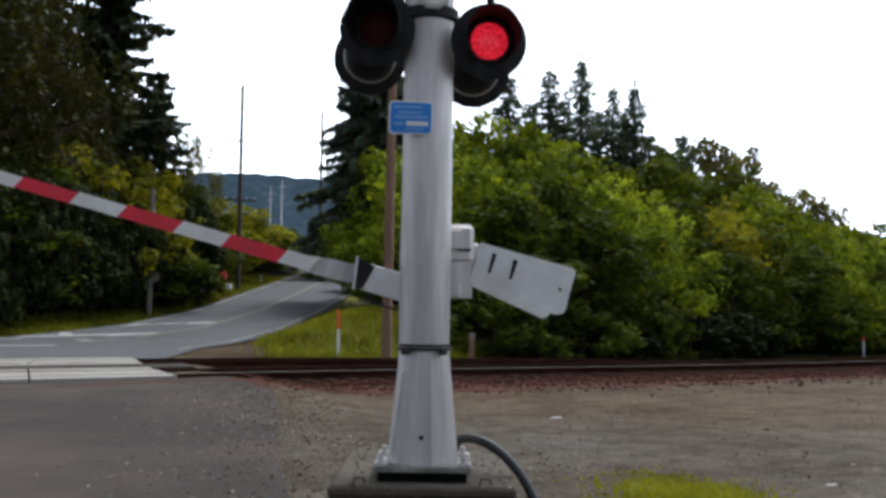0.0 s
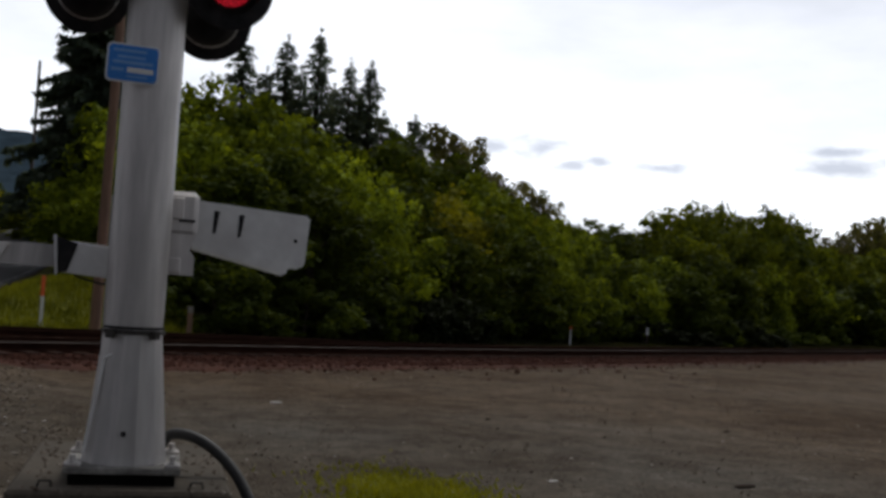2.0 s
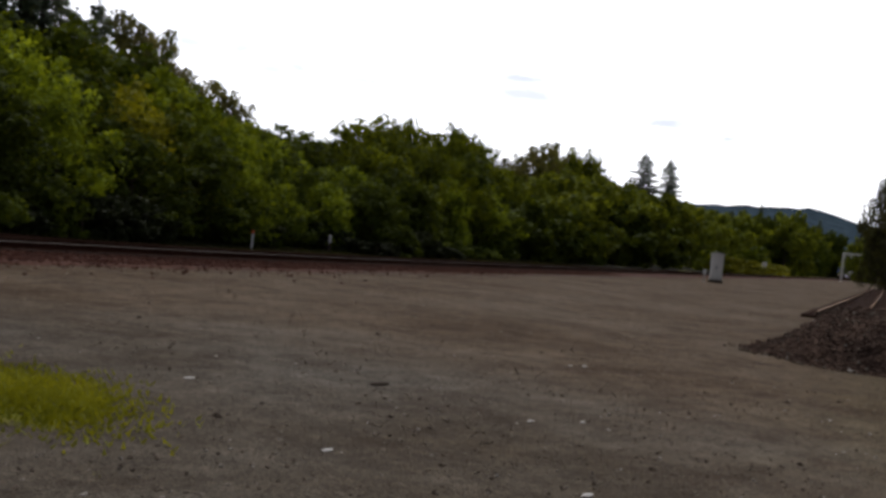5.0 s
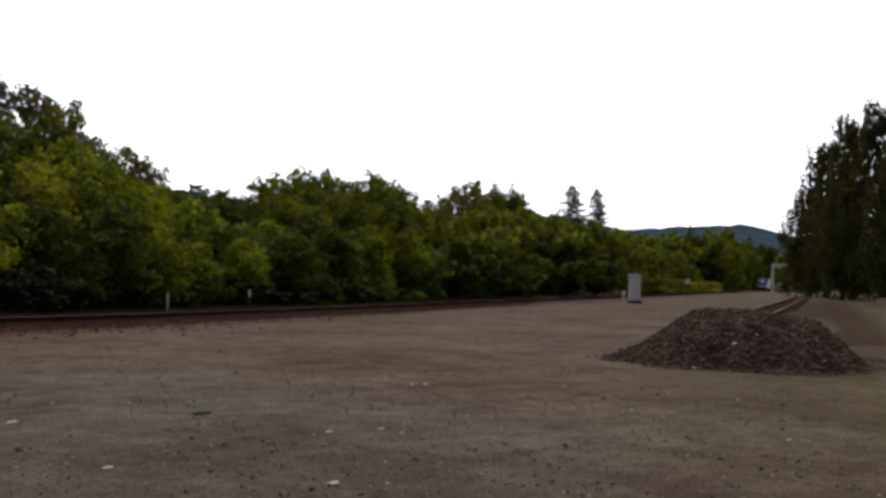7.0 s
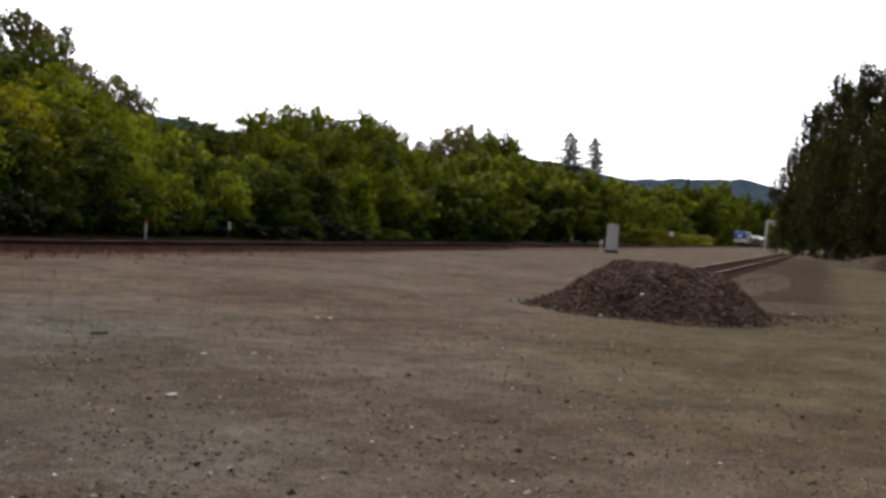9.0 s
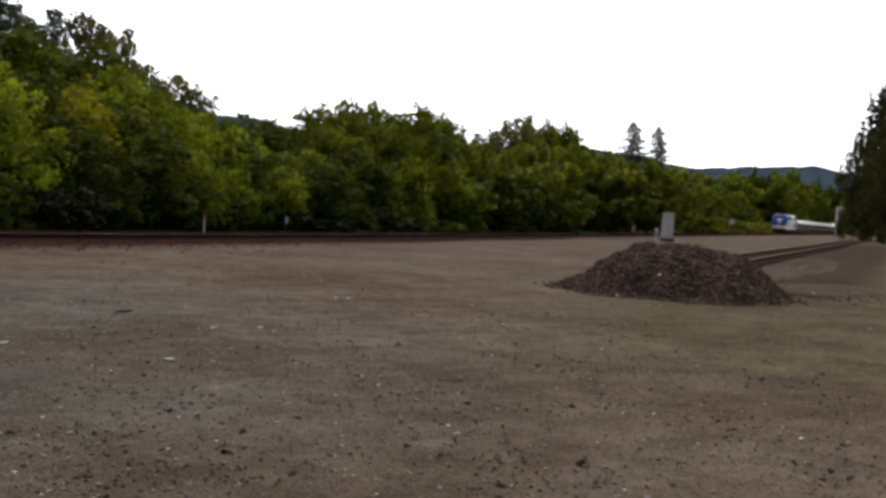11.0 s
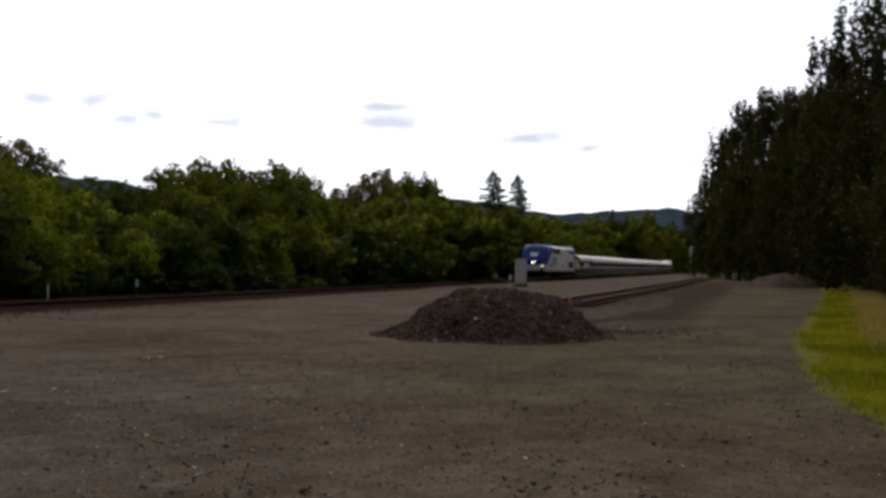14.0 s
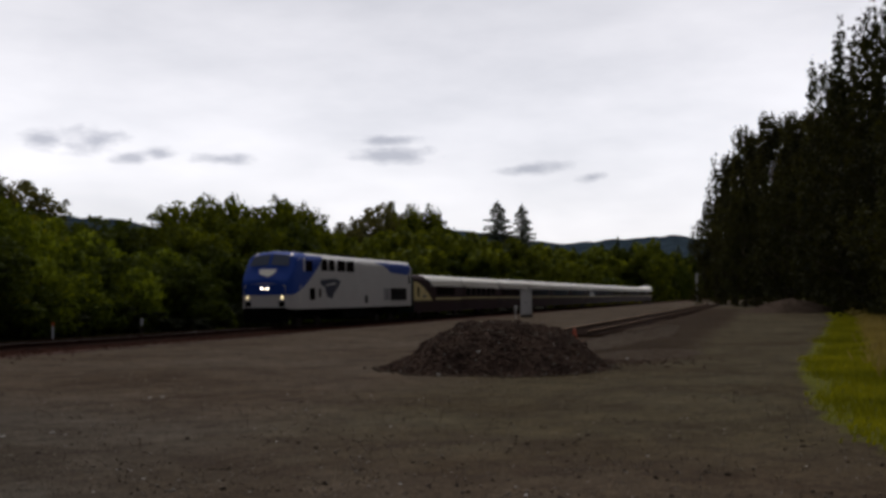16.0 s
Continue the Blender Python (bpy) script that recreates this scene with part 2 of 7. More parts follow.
    zsub = nt.nodes.new("ShaderNodeMath")
    zsub.operation = "SUBTRACT"
    zsub.inputs[1].default_value = 0.35
    link(nt, at.outputs["Fac"], zsub.inputs[0])
    link(nt, zsub.outputs[0], zr.inputs[2])
    zz = ramp_node(nt, zr.outputs[0], [(0.42, (0, 0, 0)), (0.6, (1, 1, 1))])
    fin = mix_node(nt, zz.outputs[0], mx3.outputs[0], gc.outputs[0])
    # near-black floor: the shade under the trees is in this colour
    shaded_soil = ramp_node(nt, gn.outputs["Fac"], [(0.3, (0.010, 0.010, 0.006)), (0.7, (0.026, 0.024, 0.013))])
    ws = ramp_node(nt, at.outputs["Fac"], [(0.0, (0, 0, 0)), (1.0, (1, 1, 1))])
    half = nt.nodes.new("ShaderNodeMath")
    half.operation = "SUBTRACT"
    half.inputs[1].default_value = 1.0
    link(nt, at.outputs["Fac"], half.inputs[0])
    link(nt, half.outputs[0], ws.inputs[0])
    fin = mix_node(nt, ws.outputs[0], fin.outputs[0], shaded_soil.outputs[0])
    link(nt, fin.outputs[0], bs.inputs["Base Color"])
    bs.inputs["Roughness"].default_value = 0.92
    bs.inputs["Specular IOR Level"].default_value = 0.05
    hsum = nt.nodes.new("ShaderNodeMath")
    hsum.operation = "ADD"
    link(nt, vor2.outputs["Distance"], hsum.inputs[0])
    link(nt, mid.outputs["Fac"], hsum.inputs[1])
    bump(nt, bs, hsum.outputs[0], 0.8, 0.02)
    return m


M_GROUND = ground_material()
M_ASPHALT = surface("worn_asphalt", (0.034, 0.028, 0.025), 0.95, grain=45, stain=0.35, vary=0.45, dirt=(0.070, 0.055, 0.045), relief=0.004, spec=0.1)
M_ASPHALT_FAR = surface("pale_asphalt", (0.085, 0.085, 0.088), 0.85, grain=40, stain=0.3, vary=0.2, dirt=(0.065, 0.063, 0.063), relief=0.004, spec=0.08)
M_CONCRETE = surface("weathered_concrete", (0.080, 0.068, 0.054), 0.9, grain=28, stain=2.4, vary=0.3, dirt=(0.055, 0.048, 0.038), spec=0.08)
M_PANEL = surface("crossing_concrete", (0.25, 0.235, 0.21), 0.85, grain=20, stain=1.0, vary=0.15, dirt=(0.2, 0.18, 0.16), spec=0.08)
M_PAINT_WHITE = surface("road_paint_white", (0.27, 0.27, 0.265), 0.7, grain=25, stain=3, vary=0.15, dirt=(0.2, 0.195, 0.19))
M_PAINT_YELLOW = surface("road_paint_yellow", (0.17, 0.145, 0.10), 0.8, grain=25, stain=3, vary=0.2, dirt=(0.13, 0.12, 0.10))
M_PLATE_DARK = surface("weathered_base_steel", (0.24, 0.23, 0.21), 0.7, metal=0.2, grain=25, stain=6, vary=0.4, dirt=(0.06, 0.055, 0.048), relief=0.001)
M_ALU = surface("aluminium_grey", (0.52, 0.495, 0.48), 0.48, metal=0.5, grain=14, stain=2.2, vary=0.2, dirt=(0.30, 0.29, 0.275), relief=0.0006, stretch=(1, 1, 0.12))
M_ALU_PLATE = surface("painted_plate_grey", (0.70, 0.70, 0.69), 0.55, metal=0.1, grain=18, stain=2.5, vary=0.07, dirt=(0.54, 0.53, 0.52), relief=0.0004)
M_BLACK = surface("signal_black", (0.010, 0.010, 0.012), 0.65, grain=20, stain=5, vary=0.4, dirt=(0.03, 0.027, 0.027), relief=0.0004, spec=0.2)
M_HOOD_IN = surface("hood_worn_grey", (0.30, 0.29, 0.29), 0.5, grain=20, stain=3, vary=0.3, relief=0)
M_RED = surface("reflective_red", (0.66, 0.022, 0.045), 0.5, grain=30, stain=3, vary=0.12, dirt=(0.48, 0.030, 0.045), relief=0.0003)
M_WHITE = surface("reflective_white", (0.74, 0.73, 0.71), 0.5, grain=30, stain=3, vary=0.07, dirt=(0.62, 0.60, 0.56), relief=0.0003)
M_BLUE_SIGN = surface("sign_blue", (0.025, 0.20, 0.62), 0.4, grain=30, stain=4, vary=0.10, relief=0)
M_RUBBER = surface("black_conduit", (0.02, 0.02, 0.02), 0.6, grain=30, stain=6, vary=0.3)
M_RAIL = surface("rail_rust", (0.028, 0.013, 0.009), 0.9, grain=20, stain=1.5, vary=0.25, relief=0.001, spec=0.0)
M_RAILTOP = surface("rail_polished", (0.10, 0.078, 0.066), 0.7, grain=20, stain=1, vary=0.15, relief=0, spec=0.12)
M_RAILTOP_DULL = surface("rail_dull", (0.034, 0.020, 0.015), 0.9, grain=20, stain=1, vary=0.2, relief=0, spec=0.0)
M_TIE = surface("creosoted_wood", (0.040, 0.022, 0.016), 0.95, grain=14, stain=2, vary=0.3, relief=0.004, stretch=(1, 6, 6), spec=0.05)
M_BALLAST = surface("ballast_stone", (0.064, 0.027, 0.018), 0.95, grain=28, stain=1.2, vary=0.5, dirt=(0.036, 0.015, 0.011), relief=0.02, spec=0.05)
M_SOIL = surface("dark_soil", (0.044, 0.029, 0.017), 0.95, grain=14, stain=1.2, vary=0.4, dirt=(0.060, 0.044, 0.028), relief=0.008, spec=0.08)
M_ROCK = surface("pile_rock", (0.092, 0.060, 0.045), 0.95, grain=18, stain=1.5, vary=0.5, dirt=(0.044, 0.029, 0.023), relief=0.01, spec=0.08)
M_DIRT = surface("dry_dirt", (0.066, 0.046, 0.033), 0.95, grain=14, stain=1.5, vary=0.35, dirt=(0.055, 0.038, 0.026), relief=0.02, spec=0.08)
def pebble_material():
    """Loose stones, each its own shade from dark brown to pale grey."""
    m, nt, bs = nodes_of("loose_stone")
    geo = nt.nodes.new("ShaderNodeNewGeometry")
    g = noise_node(nt, 40, 4, 0.6)
    r = ramp_node(nt, geo.outputs["Random Per Island"], [(0.0, (0.066, 0.049, 0.038)), (0.35, (0.098, 0.076, 0.059)), (0.7, (0.135, 0.112, 0.090)), (0.93, (0.18, 0.16, 0.135)), (1.0, (0.32, 0.30, 0.27))])
    k = ramp_node(nt, g.outputs["Fac"], [(0.3, (0.7, 0.7, 0.7)), (0.7, (1.2, 1.2, 1.2))])
    mx = mix_node(nt, 1.0, r.outputs[0], k.outputs[0], "MULTIPLY")
    link(nt, mx.outputs[0], bs.inputs["Base Color"])
    bs.inputs["Roughness"].default_value = 0.95
    bs.inputs["Specular IOR Level"].default_value = 0.1
    return m


M_PEBBLE = pebble_material()
M_PEBBLE_L = surface("pale_stone", (0.46, 0.45, 0.425), 0.85, grain=30, stain=8, vary=0.2, relief=0.002)
M_PEBBLE_D = surface("dark_chip", (0.038, 0.028, 0.021), 0.95, grain=30, stain=8, vary=0.3, relief=0.003, spec=0.08)
M_POLE = surface("pole_wood", (0.22, 0.13, 0.085), 0.85, grain=18, stain=1.5, vary=0.22, dirt=(0.14, 0.09, 0.065), relief=0.004, stretch=(6, 6, 0.6))
M_POLE_D = surface("pole_wood_dark", (0.075, 0.055, 0.045), 0.9, grain=18, stain=1.5, vary=0.22, relief=0.004, stretch=(6, 6, 0.6))
M_BARK = surface("bark", (0.075, 0.058, 0.045), 0.95, grain=16, stain=2, vary=0.35, relief=0.02, stretch=(4, 4, 0.7), spec=0.08)
M_SNAG = surface("bare_wood", (0.20, 0.17, 0.15), 0.9, grain=16, stain=2, vary=0.25, relief=0.01, stretch=(4, 4, 0.7))
M_ORANGE = surface("marker_orange", (0.75, 0.13, 0.03), 0.5, grain=30, stain=4, vary=0.1, relief=0)
M_POSTW = surface("marker_white", (0.72, 0.72, 0.70), 0.5, grain=30, stain=4, vary=0.08, relief=0)
M_CASE = surface("case_silver", (0.60, 0.595, 0.57), 0.5, metal=0.1, grain=10, stain=1, vary=0.08, relief=0.0005)
M_LEAF_A = leafy("leaves_spring", (0.026, 0.045, 0.005), (0.255, 0.325, 0.022))
M_LEAF_E = leafy("leaves_far", (0.020, 0.036, 0.006), (0.19, 0.225, 0.022))
M_LEAF_B = leafy("leaves_deep", (0.012, 0.021, 0.003), (0.085, 0.115, 0.012))
M_LEAF_C = leafy("leaves_olive", (0.030, 0.038, 0.004), (0.25, 0.25, 0.016))
M_LEAF_D = leafy("leaves_grey_green", (0.022, 0.025, 0.010), (0.15, 0.15, 0.06))
# the black inner shade of the lot-side trees is put into the leaf colour
M_LEAF_D2 = leafy("leaves_shade_toned", (0.008, 0.010, 0.003), (0.044, 0.046, 0.012), 0.24)
# cottonwood leaves darkened partway for the same inner shade
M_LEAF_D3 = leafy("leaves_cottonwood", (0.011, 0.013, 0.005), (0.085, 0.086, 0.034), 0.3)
# leaf colour carries the shade at the foot of the woods
M_LEAF_S = leafy("leaves_shade_colour", (0.005, 0.008, 0.002), (0.024, 0.032, 0.008), 0.15)
# wide tone range imitates lit clumps and shaded gaps in the oak crowns
M_LEAF_O = leafy("leaves_oak", (0.010, 0.019, 0.003), (0.155, 0.19, 0.014))
# needle colour paled to grey-green for the haze over the firs
M_NEEDLE = leafy("needles_hazed", (0.034, 0.050, 0.036), (0.13, 0.165, 0.115), 0.25)
# paler copy, with more haze in the colour, for the distant firs
M_NEEDLE_F = leafy("needles_far_hazed", (0.045, 0.060, 0.048), (0.16, 0.19, 0.15), 0.25)
M_NEEDLE_D = leafy("needles_dark", (0.012, 0.018, 0.010), (0.060, 0.078, 0.042), 0.2)
M_GRASS = leafy("grass_blades", (0.11, 0.125, 0.010), (0.31, 0.32, 0.025))
M_BANK = leafy("bank_blades", (0.035, 0.045, 0.006), (0.20, 0.215, 0.018))
M_VERGE = leafy("verge_blades", (0.085, 0.10, 0.007), (0.28, 0.29, 0.018))
M_GRASS_DRY = leafy("grass_dry", (0.18, 0.15, 0.06), (0.46, 0.38, 0.18))
# the blue of distance haze is put into the hills' colour
M_HILL = surface("far_forest_haze", (0.036, 0.054, 0.070), 1.0, grain=0.06, stain=0.008, vary=0.4, dirt=(0.024, 0.038, 0.052), relief=0, spec=0.0)
M_LOCO = surface("loco_silver", (0.58, 0.56, 0.53), 0.4, metal=0.25, grain=3, stain=0.5, vary=0.05, relief=0)
M_LOCO_BLUE = surface("loco_blue", (0.016, 0.060, 0.31), 0.6, spec=0.15, grain=3, stain=0.5, vary=0.08, relief=0)
M_LOCO_NAVY = surface("loco_navy", (0.012, 0.016, 0.04), 0.4, grain=3, stain=0.5, vary=0.08, relief=0)
M_UNDER = surface("underframe_black", (0.007, 0.0065, 0.006), 0.9, grain=5, stain=1, vary=0.3, relief=0, spec=0.03)
M_WHEEL = surface("wheel_steel", (0.05, 0.045, 0.04), 0.6, metal=0.5, grain=8, stain=2, vary=0.25, relief=0)
M_GLASS = glassy("dark_window", (0.010, 0.007, 0.007), 0.03)
M_WINDSHIELD = glassy("windshield", (0.07, 0.085, 0.12), 0.3)
M_CAR_WHITE = surface("car_white", (0.84, 0.80, 0.70), 0.4, grain=3, stain=0.5, vary=0.05, relief=0)
M_CAR_BROWN = surface("car_brown", (0.026, 0.009, 0.009), 0.7, grain=3, stain=0.5, vary=0.15, relief=0, spec=0.08)
M_CAR_GREEN = surface("car_green", (0.02, 0.035, 0.03), 0.4, grain=3, stain=0.5, vary=0.1, relief=0)
M_CAR_CREAM = surface("car_cream", (0.62, 0.50, 0.20), 0.4, grain=3, stain=0.5, vary=0.05, relief=0)
M_LAMP = glow("headlamp", (1.0, 0.93, 0.78), 10.0)
M_CONE = surface("cone_orange", (0.50, 0.085, 0.03), 0.6, grain=30, stain=4, vary=0.2, relief=0)
M_LAMP_LOW = glow("ditch_lamp_glow", (1.0, 0.80, 0.45), 2.5)
def lens_material():
    """Lit red lens, broken into small prisms and brightest in its middle."""
    m, nt, bs = nodes_of("red_lens_lit")
    v = nt.nodes.new("ShaderNodeTexVoronoi")
    v.inputs["Scale"].default_value = 70
    tc = nt.nodes.new("ShaderNodeTexCoord")
    link(nt, tc.outputs["Object"], v.inputs["Vector"])
    r = ramp_node(nt, v.outputs["Distance"], [(0.15, (0.95, 0.03, 0.06)), (0.6, (0.38, 0.004, 0.012))])
    link(nt, r.outputs[0], bs.inputs["Base Color"])
    link(nt, r.outputs[0], bs.inputs["Emission Color"])
    bs.inputs["Emission Strength"].default_value = 0.32
    bs.inputs["Roughness"].default_value = 0.3
    return m


M_LENS_ON = lens_material()
M_LENS_OFF = surface("red_lens_dark", (0.045, 0.005, 0.007), 0.5, spec=0.1, grain=60, stain=5, vary=0.3, relief=0.001)


# ---------------------------------------------------------------- mesh tools
class Mesh:
    """Collects vertices and faces of one piece, then links it as one object."""

    def __init__(self):
        self.v, self.f = [], []

    def add(self, verts, faces):
        o = len(self.v)
        self.v += [tuple(p) for p in verts]
        self.f += [tuple(i + o for i in q) for q in faces]
        return self

    def box(self, c, size, bev=0.0, m=None):
        hx, hy, hz = (d / 2 for d in size)
        b = min(bev, 0.45 * min(size))
        pts, idx = [], {}
        if b <= 0:
            for sx in (-1, 1):
                for sy in (-1, 1):
                    for sz in (-1, 1):
                        pts.append(Vector((sx * hx, sy * hy, sz * hz)))
            faces = [(0, 1, 3, 2), (4, 6, 7, 5), (0, 4, 5, 1), (2, 3, 7, 6), (0, 2, 6, 4), (1, 5, 7, 3)]
        else:
            for sx in (-1, 1):
                for sy in (-1, 1):
                    for sz in (-1, 1):
                        for ax in range(3):
                            p = [sx * (hx - b), sy * (hy - b), sz * (hz - b)]
                            p[ax] = (sx * hx, sy * hy, sz * hz)[ax]
                            idx[(sx, sy, sz, ax)] = len(pts)
                            pts.append(Vector(p))
            faces = []
            for ax in range(3):
                u, w = [a for a in range(3) if a != ax]
                for sg in (-1, 1):
                    q = []
                    for su, sw in ((-1, -1), (1, -1), (1, 1), (-1, 1)):
                        k = [0, 0, 0]
                        k[ax], k[u], k[w] = sg, su, sw
                        q.append(idx[(*k, ax)])
                    faces.append(q)
            for ax in range(3):
                u, w = [a for a in range(3) if a != ax]
                for su in (-1, 1):
                    for sw in (-1, 1):
                        k1, k2 = [0, 0, 0], [0, 0, 0]
                        k1[ax], k2[ax] = -1, 1
                        k1[u] = k2[u] = su
                        k1[w] = k2[w] = sw
                        faces.append((idx[(*k1, u)], idx[(*k2, u)], idx[(*k2, w)], idx[(*k1, w)]))
            for sx in (-1, 1):
                for sy in (-1, 1):
                    for sz in (-1, 1):
                        faces.append(tuple(idx[(sx, sy, sz, a)] for a in range(3)))
        c = Vector(c)
        return self.add([(m @ (p + c)) if m else p + c for p in pts], faces)

    def tube(self, p0, p1, r0, r1=None, n=10, caps=True):
        r1 = r0 if r1 is None else r1
        p0, p1 = Vector(p0), Vector(p1)
        ax = (p1 - p0).normalized()
        u = ax.orthogonal().normalized()
        w = ax.cross(u)
        vs = []
        for p, r in ((p0, r0), (p1, r1)):
            vs += [p + (u * math.cos(2 * math.pi * k / n) + w * math.sin(2 * math.pi * k / n)) * r for k in range(n)]
        fs = [(k, (k + 1) % n, n + (k + 1) % n, n + k) for k in range(n)]
        if caps:
            fs += [tuple(range(n))[::-1], tuple(range(n, 2 * n))]
        return self.add(vs, fs)

    def path(self, pts, radii, n=8):
        """A tapered tube through points."""
        pts = [Vector(p) for p in pts]
        vs, prev = [], None
        for i, p in enumerate(pts):
            t = (pts[min(i + 1, len(pts) - 1)] - pts[max(i - 1, 0)]).normalized()
            u = t.orthogonal().normalized() if prev is None else (prev - t * prev.dot(t)).normalized()
            prev = u
            w = t.cross(u)
            vs += [p + (u * math.cos(2 * math.pi * k / n) + w * math.sin(2 * math.pi * k / n)) * radii[i] for k in range(n)]
        fs = [(i * n + k, i * n + (k + 1) % n, (i + 1) * n + (k + 1) % n, (i + 1) * n + k)
              for i in range(len(pts) - 1) for k in range(n)]
        fs += [tuple(range(n))[::-1], tuple(range((len(pts) - 1) * n, len(pts) * n))]
        return self.add(vs, fs)

    def lathe(self, prof, n=20, m=None, closed=False):
        """Turns a profile of (radius, height) round z."""
        vs = [Vector((r * math.cos(2 * math.pi * k / n), r * math.sin(2 * math.pi * k / n), z)) for r, z in prof for k in range(n)]
        fs = [(i * n + k, i * n + (k + 1) % n, (i + 1) * n + (k + 1) % n, (i + 1) * n + k)
              for i in range(len(prof) - 1) for k in range(n)]
        if closed:
            fs += [tuple(range(n))[::-1], tuple(range((len(prof) - 1) * n, len(prof) * n))]
        return self.add([(m @ p) if m else p for p in vs], fs)

    def prism(self, outline, y0, y1, m=None):
        """An outline in x and z drawn out along y."""
        n = len(outline)
        vs = [Vector((x, y0, z)) for x, z in outline] + [Vector((x, y1, z)) for x, z in outline]
        fs = [tuple(range(n)), tuple(range(n, 2 * n))[::-1]] + [(k, n + k, n + (k + 1) % n, (k + 1) % n) for k in range(n)]
        return self.add([(m @ p) if m else p for p in vs], fs)

    def data(self, name, mat, smooth=False):
        me = bpy.data.meshes.new(name)
        me.from_pydata(self.v, [], self.f)
        me.materials.append(mat)
        bm = bmesh.new()
        bm.from_mesh(me)
        bmesh.ops.recalc_face_normals(bm, faces=bm.faces)
        bm.to_mesh(me)
        bm.free()
        if smooth:
            me.shade_smooth()
            me.set_sharp_from_angle(angle=radians(38))
        me.update()
        return me


def part(name, mesh, mat, parent=None, label="", smooth=False, m=None):
    ob = new(name, mesh.data(name, mat, smooth) if isinstance(mesh, Mesh) else mesh)
    if parent:
        ob.parent = parent
    if m is not None:
        ob.matrix_basis = m
    return tagged(ob, label)


def thing(name, label, category, m=None, group="", kind=""):
    ob = new(name)
    ob.empty_display_size = 0.3
    if m is not None:
        ob.matrix_basis = m
    return tagged(ob, label, category, group, kind)


def quads_mesh(name, mat, pts, per=4):
    """Many separate small faces in one mesh; pts has the shape (faces, per, 3)."""
    k = len(pts)
    me = bpy.data.meshes.new(name)
    me.vertices.add(k * per)
    me.loops.add(k * per)
    me.polygons.add(k)
    me.vertices.foreach_set("co", np.asarray(pts, dtype=np.float32).ravel())
    me.loops.foreach_set("vertex_index", np.arange(k * per, dtype=np.int32))
    me.polygons.foreach_set("loop_start", np.arange(0, k * per, per, dtype=np.int32))
    me.polygons.foreach_set("loop_total", np.full(k, per, dtype=np.int32))
    me.update(calc_edges=True)
    me.materials.append(mat)
    return me


# ---------------------------------------------------------------- lie of the land
TH = radians(54.5)                         # heading of the railway, clockwise from +y
DS, DC = math.sin(TH), math.cos(TH)
N_NEAR, N_FAR, GAUGE = 20.9, 25.4, 1.435   # offsets of the two tracks' centres


def sn(x, y):
    """Along and across the railway."""
    return DS * x + DC * y, -DC * x + DS * y


def xy(s, n):
    return DS * s - DC * n, DC * s + DS * n


def smooth(a, b, t):
    t = np.clip((t - a) / (b - a), 0, 1)
    return t * t * (3 - 2 * t)


def rail_z(s):
    """Height of the rails' running surface."""
    return 0.10 + 0.20 / (1 + np.exp(np.clip((s - 17) / 5, -40, 40)))


def rail_z_far(s):
    """The far track runs level at the road, then sinks below the near one."""
    return rail_z(s) - 0.30 * smooth(14, 36, s)


# road: x, y and height of its middle, half width, and by how much its left edge is raised
ROAD = [(0.5, -14, 0.0, 4.4, 0), (-3.4, -3, 0.0, 4.5, 0), (-6.4, 8, 0.05, 5.3, 0), (-9.2, 18, 0.2, 6.4, 0), (-10.9, 23, 0.27, 5.6, 0), (-12.2, 28, 0.22, 4.9, 0),
        (-13.0, 36, 0.20, 4.9, 0), (-12.6, 42, 0.23, 4.8, 0.02), (-11.3, 50, 0.58, 3.9, 0.05), (-10.4, 60, 1.34, 3.6, 0.03), (-10.0, 75, 2.65, 3.6, 0.05), (-9.6, 95, 4.45, 3.6, 0), (-10.2, 115, 6.2, 3.6, 0), (-11.0, 140, 8.6, 3.6, 0), (-11, 190, 12.5, 3.6, 0)]


def road_at(y):
    ys = [r[1] for r in ROAD]
    return tuple(np.interp(y, ys, [r[k] for r in ROAD]) for k in (0, 2, 3))


def road_tilt(y):
    return np.interp(y, [r[1] for r in ROAD], [r[4] for r in ROAD])


def ground_z(x, y):
    """Height of the ground sheet, arrays or numbers."""
    x, y = np.asarray(x, float), np.asarray(y, float)
    s, n = DS * x + DC * y, -DC * x + DS * y
    lot = 0.05 * np.sin(x * 0.31 + 1.0) * np.sin(y * 0.27) * smooth(12, 30, np.hypot(x - 3, y - 8))
    bed = rail_z(s) - 0.30 - 0.33 * smooth(14, 36, s) * smooth(21.5, 24.0, n)
    z = lot * (1 - smooth(14, 18, n)) + bed * smooth(15.5, 18.6, n)
    rx, rz, rw = road_at(y)
    far = smooth(28.5, 33, n)
    climb = np.where(y > 30, rz, 0.2)
    left = smooth(24, 5, np.degrees(np.arctan2(x, np.maximum(y, 1))))
    bank = 1.25 * smooth(29.5, 37, n) * smooth(5.0, 1.0, np.degrees(np.arctan2(x, np.maximum(y, 1)))) * (x > rx)
    bank = bank + 0.8 * smooth(31, 38, n) * (x < rx) * (y > 30)
    hillrise = 0.0 + left * climb + (1 - left) * 0.1 + bank * smooth(rw + 0.5, rw + 4.5, np.abs(x - rx))
    hillrise = hillrise - 0.62 * smooth(16, 40, s) * (x > rx)
    z = z * (1 - far) + (hillrise - 0.02) * far
    # the bed of the road stays under its surface
    onroad = smooth(rw + 2.0, rw + 0.3, np.abs(x - rx)) * (y > -14) * (y < 190)
    z = z * (1 - onroad) + (rz - 0.06 - road_tilt(y) * np.clip((x - rx) / rw, -1.4, 1.4)) * onroad
    return z


